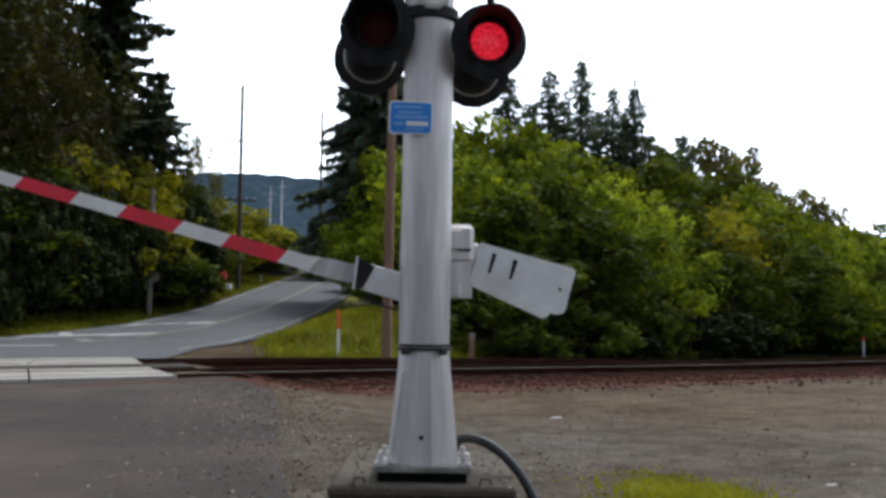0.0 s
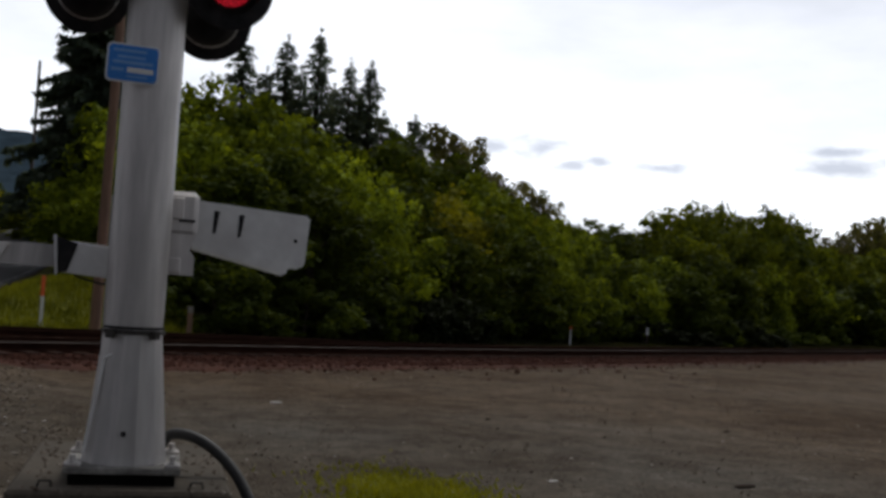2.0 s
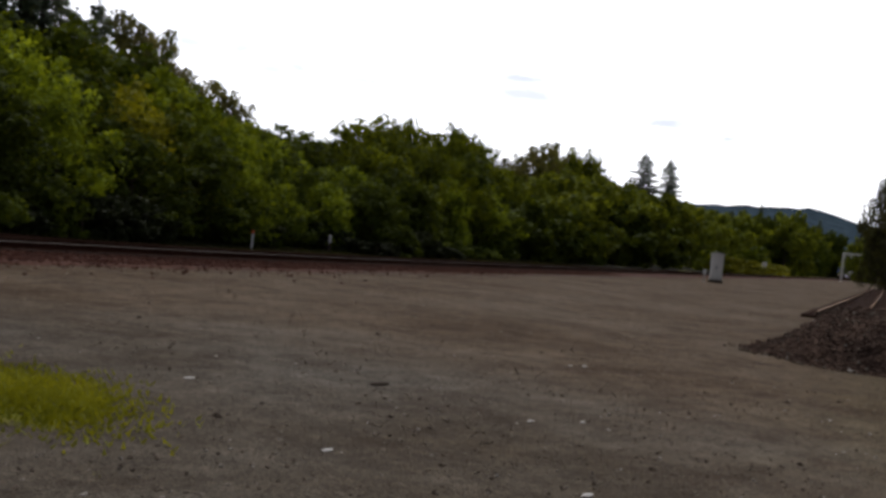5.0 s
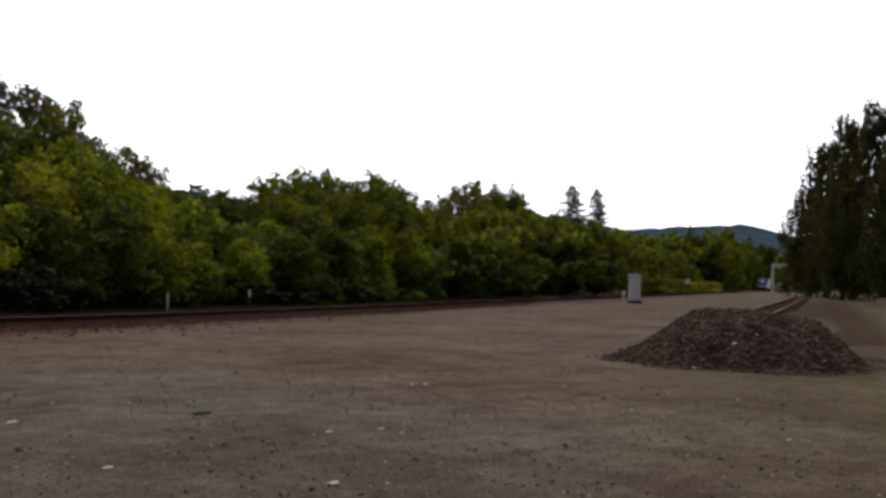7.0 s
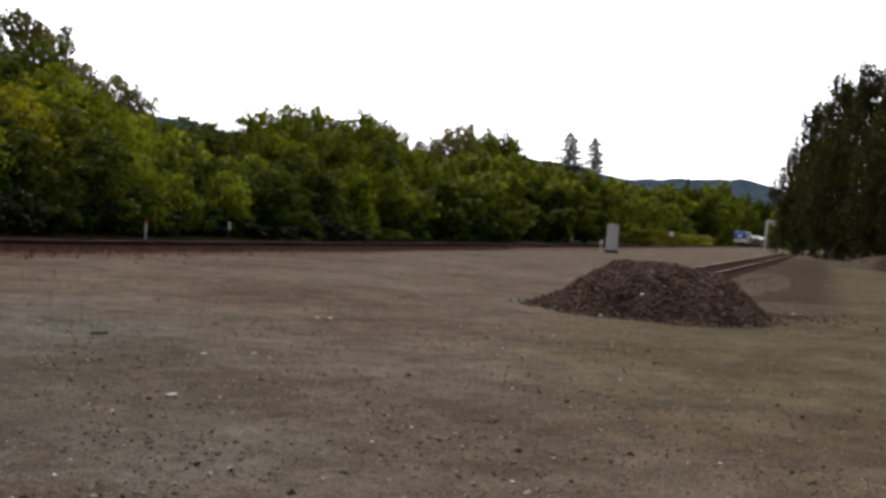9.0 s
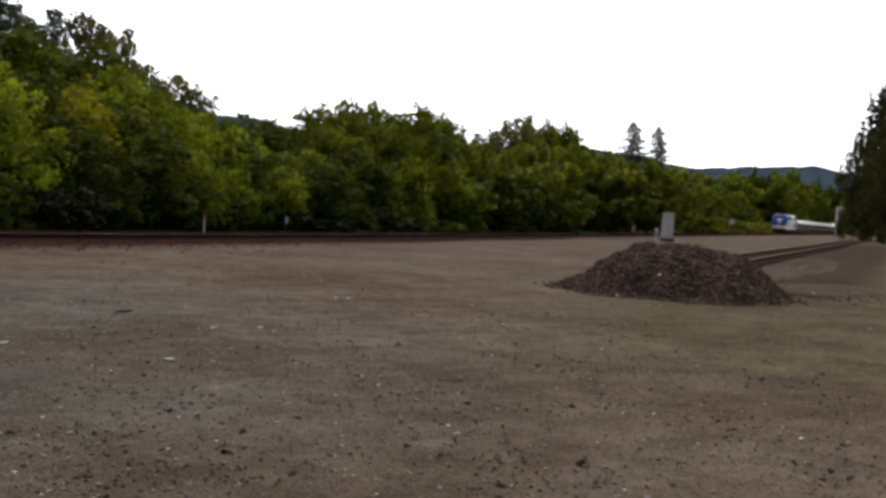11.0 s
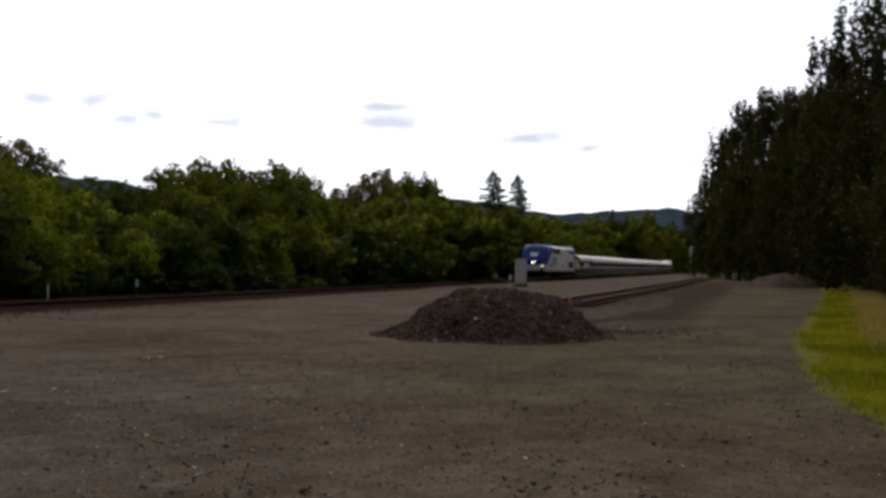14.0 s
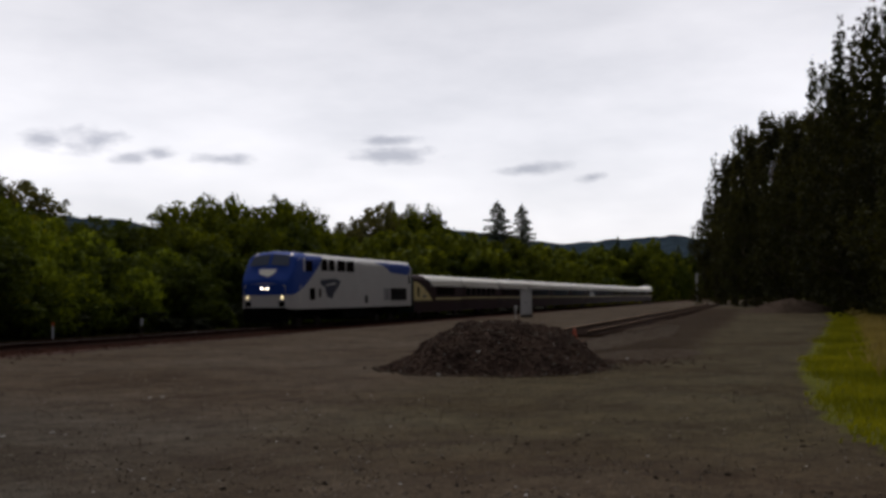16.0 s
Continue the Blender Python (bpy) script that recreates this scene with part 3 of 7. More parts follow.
def gz(x, y):
    return float(ground_z(x, y))


def axis(lo, hi, near_lo, near_hi, step):
    out = list(np.arange(near_lo, near_hi + 1e-6, step))
    d, v = step, near_hi
    while v < hi:
        d *= 1.16
        v += d
        out.append(v)
    d, v = step, near_lo
    while v > lo:
        d *= 1.16
        v -= d
        out.insert(0, v)
    return np.array(out)


def shoulder_w(y):
    """Width of the bare gravel between the asphalt and the grass of the bank."""
    return np.interp(y, [26, 30, 36, 48], [3.6, 2.9, 1.8, 0.4])


def grass_zone(x, y):
    """Where grass and shade-darkened floor take over from crushed stone, 0 to 1."""
    s, n = DS * x + DC * y, -DC * x + DS * y
    rx, rz, rw = road_at(y)
    az = np.degrees(np.arctan2(x, np.maximum(y, 0.1)))
    edge = 28.2 - 1.4 * smooth(13, 18, s)
    z = smooth(edge, edge + 0.9, n) * np.where(x > rx, smooth(-0.3, 0.5, x - rx - rw - shoulder_w(y)), np.abs(x - rx) > rw + 0.3)
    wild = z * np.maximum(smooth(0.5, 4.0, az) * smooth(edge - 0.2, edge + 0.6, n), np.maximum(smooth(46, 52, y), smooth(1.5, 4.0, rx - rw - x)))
    # verge along the right-hand trees, and beyond it the wood
    z = np.maximum(z, smooth(0.6, -0.4, n - VERGE_N(s)))
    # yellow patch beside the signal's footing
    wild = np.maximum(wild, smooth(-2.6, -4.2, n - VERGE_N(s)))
    z = np.maximum(z, 1.3 * np.exp(-(((x - 2.15) / 0.55) ** 2 + ((y - 9.1) / 1.15) ** 2)))
    return np.clip(z, 0, 1) + np.clip(wild, 0, 1)


def VERGE_N(s):
    return np.interp(s, [-10, 6, 12, 14, 23, 36, 69, 200], [-9.1, -7.35, -6.65, -6.3, -6.25, -7.15, -9.4, -14.3])


def build_ground():
    xs, ys = axis(-2600, 2600, -26, 60, 0.8), axis(-2600, 2600, -14, 66, 0.8)
    gx, gy = np.meshgrid(xs, ys, indexing="xy")
    z = ground_z(gx, gy)
    z = z + 0.012 * np.sin(gx * 2.1 + gy * 1.3) * np.sin(gy * 1.9 - gx * 0.7) * (np.hypot(gx, gy) < 60)
    nx, ny = len(xs), len(ys)
    verts = np.stack([gx, gy, z], -1).reshape(-1, 3)
    i = np.arange((nx - 1) * (ny - 1))
    a = (i // (nx - 1)) * nx + i % (nx - 1)
    faces = np.stack([a, a + 1, a + 1 + nx, a + nx], 1)
    me = bpy.data.meshes.new("ground")
    me.from_pydata(verts.tolist(), [], faces.tolist())
    att = me.attributes.new("zone", "FLOAT", "POINT")
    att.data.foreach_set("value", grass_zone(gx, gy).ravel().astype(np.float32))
    s, n = DS * gx + DC * gy, -DC * gx + DS * gy
    grey = np.maximum(smooth(12, 3, np.hypot(gx - 0.5, gy - 8.5)), 0.22 * smooth(-3.2, -4.4, n) * smooth(12, 24, s))
    brown = np.maximum(smooth(-4.4, -2.4, n) * smooth(3.6, 1.4, n) * smooth(21, 26, s) * smooth(150, 110, s), 0.5 * smooth(13.5, 16.5, n) * smooth(9, 16, s))
    olive_tint = smooth(3.0, -2.5, n) * smooth(6, 14, s)
    for key, value in (("grindings", grey), ("dirt", brown), ("olive_tint", olive_tint)):
        more = me.attributes.new(key, "FLOAT", "POINT")
        more.data.foreach_set("value", value.ravel().astype(np.float32))
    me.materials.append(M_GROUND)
    me.shade_smooth()
    return tagged(new("ground", me), "packed grey-brown crushed stone lot with grassy edges", "ground", kind="structure")


build_ground()


# ---------------------------------------------------------------- far hills
def hills():
    """Wooded ridges on the horizon, as rings of terrain with uneven crests."""
    az = np.radians(np.arange(-180, 180.1, 0.5))
    deg = np.degrees(az)
    crest = np.interp(deg, [-180, -60, -30, -14, -10, -6, 0, 14, 21, 25, 30, 35, 40, 44, 47, 48.6, 50, 51.5, 53, 60, 90, 180],
                      [60, 70, 90, 172, 180, 172, 158, 122, 106, 98, 92, 96, 90, 74, 76, 80, 86, 80, 70, 60, 60, 60])
    me = Mesh()
    rows = 9
    vs = []
    for j in range(rows):
        f = j / (rows - 1)
        r = 1450 - 550 * (1 - f) + 0 * az
        wob = np.array([noise.fractal(Vector((math.cos(a) * 9, math.sin(a) * 9, 3.0 + f)), 1.0, 2.0, 5) for a in az])
        fine = np.array([noise.noise(Vector((math.cos(a) * 190, math.sin(a) * 190, 7.0 + 5 * f))) for a in az])
        h = (crest + 7 * wob) * (f ** 1.4) + 3.0 * fine * f - 4 * (1 - f)
        vs += list(zip(r * np.sin(az), r * np.cos(az), h))
    k = len(az)
    fs = [(j * k + i, j * k + i + 1, (j + 1) * k + i + 1, (j + 1) * k + i) for j in range(rows - 1) for i in range(k - 1)]
    me.add(vs, fs)
    tagged(part("backdrop_hills", me, M_HILL, smooth=True), "distant dark wooded hills, haze blue in their colour, along the horizon", "hills", kind="structure")


hills()


# ---------------------------------------------------------------- road
def ribbon(rows, lift=0.0, thick=0.0):
    """A strip from rows of left and right edge points."""
    m = Mesh()
    k = len(rows)
    vs = [(*a[:2], a[2] + lift) for a, b in rows] + [(*b[:2], b[2] + lift) for a, b in rows]
    fs = [(i, i + 1, k + i + 1, k + i) for i in range(k - 1)]
    if thick:
        vs += [(x, y, z - thick) for x, y, z in vs]
        o = 2 * k
        fs += [(i, o + i, o + i + 1, i + 1) for i in range(k - 1)] + [(k + i, k + i + 1, o + k + i + 1, o + k + i) for i in range(k - 1)]
        fs += [(0, k, o + k, o), (k - 1, o + k - 1, o + 2 * k - 1, 2 * k - 1)]
    m.add(vs, fs)
    return m


def road_rows(a, b, f0, f1, step=1.0):
    """Rows across the road between y = a and b; f is the share of the half width, -1 left to 1 right."""
    rows, n = [], max(2, int((b - a) / step))
    for i in range(n + 1):
        y = a + (b - a) * i / n
        x, z, w = road_at(y)
        x2, z2, _ = road_at(y + 0.5)
        d = Vector((x2 - x, 0.5, 0)).normalized()
        nrm = Vector((d.y, -d.x, 0))
        p, tl = Vector((x, y, z)), road_tilt(y)
        rows.append((tuple(p + nrm * w * f0 - Vector((0, 0, tl * f0))), tuple(p + nrm * w * f1 - Vector((0, 0, tl * f1)))))
    return rows


road = thing("road", "worn two-lane asphalt road climbing beyond the crossing", "road", kind="structure")


def skewed_strip(n0, n1, f0, f1, lift, z_of=None, thick=0.05):
    """A piece of road surface cut parallel to the railway."""
    rows = []
    for k in range(13):
        f = f0 + (f1 - f0) * k / 12
        ends = []
        for n in (n0, n1):
            lo, hi = -13.0, 70.0
            for _ in range(40):
                y = (lo + hi) / 2
                x, z, w = road_at(y)
                if sn(x + f * w, y)[1] < n:
                    lo = y
                else:
                    hi = y
            x, z, w = road_at(lo)
            px, py = x + f * w, lo
            ends.append((px, py, (z_of(sn(px, py)[0]) if z_of else z - road_tilt(lo) * f) + lift))
        rows.append((ends[0], ends[1]))
    return ribbon(rows, 0.0, thick)


N_A, N_B = N_NEAR - 1.5, N_FAR + 1.5


def road_half(a_n, b_n, y_from, y_to, name):
    m = Mesh()
    m2 = Mesh()
    fs = np.linspace(-1, 1, 9)
    for i in range(8):
        rows = []
        for f in (fs[i], fs[i + 1]):
            col = []
            lo, hi = -13.0, 70.0
            lim = a_n if a_n is not None else b_n
            for _ in range(40):
                y = (lo + hi) / 2
                x, z, w = road_at(y)
                if sn(x + f * w, y)[1] < lim:
                    lo = y
                else:
                    hi = y
            y0, y1 = (y_from, lo) if b_n is not None else (lo, y_to)
            for k in range(41):
                y = y0 + (y1 - y0) * k / 40
                x, z, w = road_at(y)
                wob = 0.14 * noise.noise(Vector((f * 3, y * 0.22, 1.0))) * (abs(f) == 1) * (b_n is not None)
                col.append((x + f * w + wob, y, z - road_tilt(y) * f - 0.015 * abs(f) ** 2))
            rows.append(col)
        m.add(rows[0] + rows[1], [(k, 41 + k, 42 + k, k + 1) for k in range(40)])
    return part(name, m, M_ASPHALT if b_n is not None else M_ASPHALT_FAR, road, smooth=True)


road_half(None, N_A, -13, None, "approach_surface")
road_half(N_B, None, None, 190, "far_surface")
part("centre_line", ribbon(road_rows(37, 190, -0.035, -0.01), 0.012), M_PAINT_YELLOW, road, "worn yellow centre line")
part("centre_line", ribbon(road_rows(37, 190, 0.01, 0.035), 0.012), M_PAINT_YELLOW, road, "worn yellow centre line")
part("edge_line", ribbon(road_rows(33, 150, 0.91, 0.925), 0.012), M_PAINT_WHITE, road, "white edge line")
part("edge_line", ribbon(road_rows(40, 150, -0.93, -0.9), 0.012), M_PAINT_WHITE, road, "white edge line")
part("stop_line", skewed_strip(N_B + 9.5, N_B + 10.1, -0.9, 0.0, 0.012, None, 0.004), M_PAINT_WHITE, road, "white stop line")
part("crossing_mark", skewed_strip(N_B + 17.0, N_B + 17.7, -0.9, -0.05, 0.012, None, 0.004), M_PAINT_WHITE, road, "white painted bar")
part("crossing_mark", skewed_strip(N_B + 22.0, N_B + 22.8, -0.9, -0.05, 0.012, None, 0.004), M_PAINT_WHITE, road, "white painted bar")
xm = Mesh()
for q in ((-0.85, -0.1, 36.0, 41.0), (-0.1, -0.85, 36.0, 41.0)):
    rows = []
    for k in range(7):
        f, y = q[0] + (q[1] - q[0]) * k / 6, q[2] + 4 + (q[3] - q[2]) * k / 6
        x, z, w = road_at(y)
        z -= road_tilt(y) * f
        rows.append(((x + (f - 0.06) * w, y, z + 0.012), (x + (f + 0.06) * w, y, z + 0.012)))
    r = ribbon(rows, 0.004 * (q[0] < -0.5))
    xm.add(r.v, r.f)
part("crossing_mark", xm, M_PAINT_WHITE, road, "worn white painted cross")

# concrete panels in and beside both tracks where the road crosses
panels = thing("crossing_panels", "weathered pale concrete crossing panels between the rails", "crossing panels", kind="structure")
for c in (N_NEAR, N_FAR):
    for n0, n1 in ((c - 1.5, c - 0.80), (c - 0.64, c - 0.02), (c + 0.02, c + 0.64), (c + 0.80, c + 1.5)):
        for k in range(4):
            f0, f1 = -1.05 + k * 0.47, -1.05 + (k + 1) * 0.47 - 0.006
            part("panel", skewed_strip(n0, n1, f0, f1, 0.0, lambda s: rail_z(s) - 0.005, 0.2), M_PANEL, panels)
part("asphalt_fill", skewed_strip(N_NEAR + 1.52, N_FAR - 1.52, -1.02, 1.02, 0.0, lambda s: rail_z(s) - 0.012, 0.2), M_ASPHALT, panels, "asphalt between the tracks")


# ---------------------------------------------------------------- railway
def rail_mesh(n, s0, s1, head, level):
    """One rail: foot, web and head, or the polished strip on it."""
    prof = [(-0.07, -0.17), (-0.07, -0.155), (-0.012, -0.13), (-0.012, -0.045), (-0.036, -0.035), (-0.036, -0.004), (-0.028, 0.0),
            (0.028, 0.0), (0.036, -0.004), (0.036, -0.035), (0.012, -0.045), (0.012, -0.13), (0.07, -0.155), (0.07, -0.17)]
    if head:
        prof = [(-0.0372, -0.014), (-0.0372, -0.005), (-0.028, 0.0015), (0.028, 0.0015)]
    ss = [s0 + (s1 - s0) * (k / 60) ** 1.6 for k in range(61)]
    m, k = Mesh(), len(prof)
    vs = []
    for s in ss:
        for a, z in prof:
            x, y = xy(s, n + a)
            vs.append((x, y, float(level(s)) + z))
    fs = [(i * k + j, i * k + j + 1, (i + 1) * k + j + 1, (i + 1) * k + j) for i in range(60) for j in range(k - 1)]
    m.add(vs, fs)
    return m


TIE = Mesh().box((0, 0, 0), (2.6, 0.22, 0.18), 0.012).data("tie", M_TIE)


def shoulder_foot(s):
    """Where the ballast's near shoulder runs out over the lot."""
    return np.interp(s, [-24, 8, 13, 20, 40, 55, 80, 900], [18.4, 18.2, 17.2, 16.4, 16.5, 17.6, 18.2, 18.4])


def ballast_bed(n0, n1, s0, s1):
    m = Mesh()
    ss = np.concatenate([np.arange(s0, 60, 0.5), np.arange(60, s1, 6.0)])
    mid = (n0 + n1) / 2
    vs = []
    for s in ss:
        near, far = float(rail_z(s)), float(rail_z_far(s))
        foot = float(shoulder_foot(s))
        wob = noise.fractal(Vector((s * 0.8, 4.0, 0.3)), 1.0, 2.0, 3)
        row = [(foot - 0.6 + 0.5 * wob, None, -0.04), (foot + 0.5 * wob, None, 0.03), ((foot + n0) / 2 - 0.2, None, 0.06), (n0 - 0.75, near - 0.30, 0), (n0 - 0.35, near - 0.255, 0), (n0 + 0.1, near - 0.215, 0), (mid - 1.2, near - 0.22, 0),
               (mid - 0.2, near - 0.30, 0), (mid + 0.4, far - 0.23, 0), (n1 - 0.1, far - 0.215, 0), (n1 + 0.5, far - 0.25, 0), (n1 + 1.1, far - 0.36, 0)]
        for n, z, lift in row:
            w = noise.noise(Vector((s * 0.9, n * 1.7, 0.3)))
            x, y = xy(s, n + 0.12 * w)
            vs.append((x, y, (gz(x, y) + lift if z is None else z) + 0.02 * w))
    k = 12
    m.add(vs, [(i * k + j, i * k + j + 1, (i + 1) * k + j + 1, (i + 1) * k + j) for i in range(len(ss) - 1) for j in range(k - 1)])
    return m


def build_track(n, label, s0, s1, parts_from, parts_to, level):
    tr = thing("railway_track", label, "railway track", kind="structure")
    for side in (-0.5, 0.5):
        part("rail", rail_mesh(n + side * (GAUGE + 0.07), s0, s1, False, level), M_RAIL, tr, "rusty steel rail")
        part("rail_head", rail_mesh(n + side * (GAUGE + 0.07), s0, s1, True, level), M_RAILTOP if side < 0 and level is rail_z else M_RAILTOP_DULL, tr, "worn running surface")
    rest, s, k = Mesh(), s0, 0
    while s < min(s1, 420):
        lit = level(s) - 0.17 - 0.09 + 0.006 * math.sin(k * 2.3)
        x, y = xy(s, n + 0.05 * math.sin(k * 1.7))
        mm = pose(x, y, lit, 0, 0, 90 - 54.5 + 90 + 1.2 * math.sin(k * 3.1))
        if parts_from <= s <= parts_to:
            part("tie", TIE, None, tr, m=mm)
        elif s < 150 or k % 2 == 0:
            rest.box((0, 0, 0), (2.6, 0.22, 0.18), 0, mm)
        s += 0.56
        k += 1
    tagged(part("ties", rest, M_TIE, tr), kind="stuff")
    return tr


# ---------------------------------------------------------------- trees
def leaf_cards(rng, centres, normals, size, spread=0.5):
    """Small folded leaf shapes about the given points, facing roughly outwards."""
    k = len(centres)
    nrm = normals + rng.normal(0, spread, (k, 3))
    nrm /= np.linalg.norm(nrm, axis=1, keepdims=True) + 1e-9
    ref = rng.normal(0, 1, (k, 3))
    u = np.cross(nrm, ref)
    u /= np.linalg.norm(u, axis=1, keepdims=True) + 1e-9
    w = np.cross(nrm, u)
    a = (size * rng.uniform(0.55, 1.3, (k, 1)))
    b = a * rng.uniform(0.45, 0.8, (k, 1))
    c = centres
    return np.stack([c - u * a, c - w * b + nrm * b * 0.25, c + u * a, c + w * b + nrm * b * 0.25], 1)


def lobes_points(rng, lobes, count, shell=0.35):
    """Points on the outer skins of a heap of ellipsoids, with their outward directions."""
    lobes = np.array(lobes)
    area = lobes[:, 3] * lobes[:, 4] + lobes[:, 3] * lobes[:, 5] + lobes[:, 4] * lobes[:, 5]
    pick = rng.choice(len(lobes), count, p=area / area.sum())
    d = rng.normal(0, 1, (count, 3))
    d /= np.linalg.norm(d, axis=1, keepdims=True)
    lo = lobes[pick]
    r = 1 - shell * rng.random((count, 1)) ** 1.6 + rng.normal(0, 0.05, (count, 1))
    return lo[:, :3] + d * lo[:, 3:6] * r, d


def broadleaf(seed, h, w, count, leaf, mat, low=0.12, lobes_n=16, upright=1.0):
    """Meshes of a round-crowned tree: tapered trunk with limbs, and a crown of leaf clumps."""
    rng = np.random.default_rng(seed)
    lobes = []
    for k in range(lobes_n):
        f = (k + 0.5) / lobes_n
        z = h * (low + (0.93 - low) * f)
        spread = w * (0.30 + 0.95 * math.sin(math.pi * min(0.98, 0.18 + 0.80 * f)) ** 0.8) * 0.5
        a = k * 2.4 + rng.uniform(-0.4, 0.4)
        r = spread * rng.uniform(0.35, 1.0)
        q = w * rng.uniform(0.14, 0.26) * (0.86 if upright > 1.3 else 1.0)
        lobes.append((r * math.cos(a), r * math.sin(a), z, q * rng.uniform(0.85, 1.2), q * rng.uniform(0.85, 1.2), q * upright * rng.uniform(0.7, 1.05)))
    small = []
    for lo in lobes:
        for _ in range(7):
            d = rng.normal(0, 1, 3)
            d[2] = abs(d[2]) * 0.9 + 0.1 if rng.random() < 0.65 else d[2]
            d /= np.linalg.norm(d)
            q = lo[3] * rng.uniform(0.16, 0.42)
            small.append((lo[0] + d[0] * lo[3], lo[1] + d[1] * lo[4], lo[2] + d[2] * lo[5], q, q, q * (0.9 + 1.3 * max(0.0, upright - 1) * 1.6)))
    for lo in (lobes if upright > 1.3 else ()):
        for _ in range(9):
            a, q = rng.uniform(0, 2 * math.pi), rng.uniform(0.3, 1.05)
            rr = rng.uniform(0.026, 0.042) * w
            small += 2 * [(lo[0] + q * lo[3] * math.cos(a), lo[1] + q * lo[4] * math.sin(a), lo[2] + lo[5] * (1.04 - 0.55 * q), rr, rr, rng.uniform(0.055, 0.13) * h)]
    pts, nrm = lobes_points(rng, lobes + small, count, 0.55)
    keep = pts[:, 2] > 0.1
    crown = quads_mesh("crown", mat, leaf_cards(rng, pts[keep], nrm[keep], leaf))
    tr = Mesh()
    tr.path([(0, 0, -0.3), (0.02 * w, 0, h * 0.2), (0, 0.03 * w, h * 0.5), (0.02 * w, 0.01 * w, h * 0.85)],
            [h * 0.024, h * 0.019, h * 0.012, h * 0.003], 8)
    for lo in lobes[::2]:
        z0 = max(h * 0.1, lo[2] - h * 0.22)
        tr.path([(0, 0, z0), (lo[0] * 0.5, lo[1] * 0.5, (z0 + lo[2]) / 2 + 0.02 * h), (lo[0], lo[1], lo[2])], [h * 0.010, h * 0.007, h * 0.003], 6)
    return crown, tr.data("trunk", M_BARK, True)


def conifer(seed, h, w, boughs, mat, bare=0.08, droop=0.25, width=0.075, taper=0.9):
    """Meshes of a fir: straight trunk, and boughs of flat drooping sprays, each at its own height, with gaps between them."""
    rng = np.random.default_rng(seed)
    tr = Mesh()
    tr.path([(0, 0, -0.3), (0, 0, h * 0.5), (0, 0, h)], [h * 0.016, h * 0.010, 0.02], 8)
    quads = []
    for j in range(boughs):
        f = ((j + rng.uniform(0, 1)) / boughs) ** 1.06
        z = h * (bare + (0.985 - bare) * f)
        a = j * 2.4 + rng.uniform(-0.5, 0.5)
        r = (w * 0.5 * (1 - f) ** taper + 0.16) * rng.choice([0.4, 0.7, 0.95, 1.1, 1.35], p=[0.18, 0.22, 0.3, 0.2, 0.1])
        dr = droop * rng.uniform(0.3, 1.5) * (1 - 0.9 * f)
        d = np.array([math.cos(a), math.sin(a), 0.0])
        e = np.array([-math.sin(a), math.cos(a), 0.0])
        up = np.array([0, 0, 1.0])
        if r > 0.7:
            tr.path([(0, 0, z), tuple(d * r * 0.55 + up * (z - dr * r * 0.35)), tuple(d * r * 0.95 + up * (z - dr * r))], [0.035, 0.025, 0.008], 4)
        k = int(10 + 15 * r)
        for i in range(k):
            t = ((i + rng.uniform(0, 1)) / k) ** 0.8
            c = d * (r * t) + up * (z - dr * r * t ** 1.3 + 0.09 * r * max(0.0, t - 0.75))
            sd = 1 if i % 2 else -1
            ln = (0.34 * r * (1.05 - t) + 0.20) * rng.uniform(0.6, 1.25)
            v = d * rng.uniform(0.35, 0.9) + e * sd * rng.uniform(0.5, 1.0) - up * rng.uniform(0.1, 0.75)
            v /= np.linalg.norm(v)
            s = np.cross(v, up + rng.normal(0, 0.5, 3))
            s *= width * rng.uniform(0.7, 1.5) / (np.linalg.norm(s) + 1e-9)
            quads.append((c, c + v * ln * 0.45 + s, c + v * ln, c + v * ln * 0.45 - s))
            tip = c + v * ln * 0.5
            v2 = v * 0.5 - up * rng.uniform(0.4, 0.9) + rng.normal(0, 0.2, 3)
            quads.append((tip, tip + v2 * 0.16 + s * 0.8, tip + v2 * 0.34, tip + v2 * 0.16 - s * 0.8))
    for i in range(26):
        z = h * (0.94 + 0.075 * rng.random())
        c, v = np.array([0, 0, z]), rng.normal(0, 0.5, 3) + [0, 0, 0.6]
        v *= 0.3 * (1.03 - (z / h - 0.94) * 9) + 0.05
        s = np.cross(v, rng.normal(0, 1, 3))
        s *= 0.05 / (np.linalg.norm(s) + 1e-9)
        quads.append((c, c + v * 0.5 + s, c + v, c + v * 0.5 - s))
    return quads_mesh("crown", mat, np.array(quads)), tr.data("trunk", M_BARK, True)


def make_tree(name, meshes, label, category, m, group=""):
    t = thing(name, label, category, m, group)
    part("trunk", meshes[1], None, t)
    part("crown", meshes[0], None, t)
    return t


def at_az(az, r, cx=0.0, cy=0.0):
    return cx + r * math.sin(radians(az)), cy + r * math.cos(radians(az))


PROTO = {}


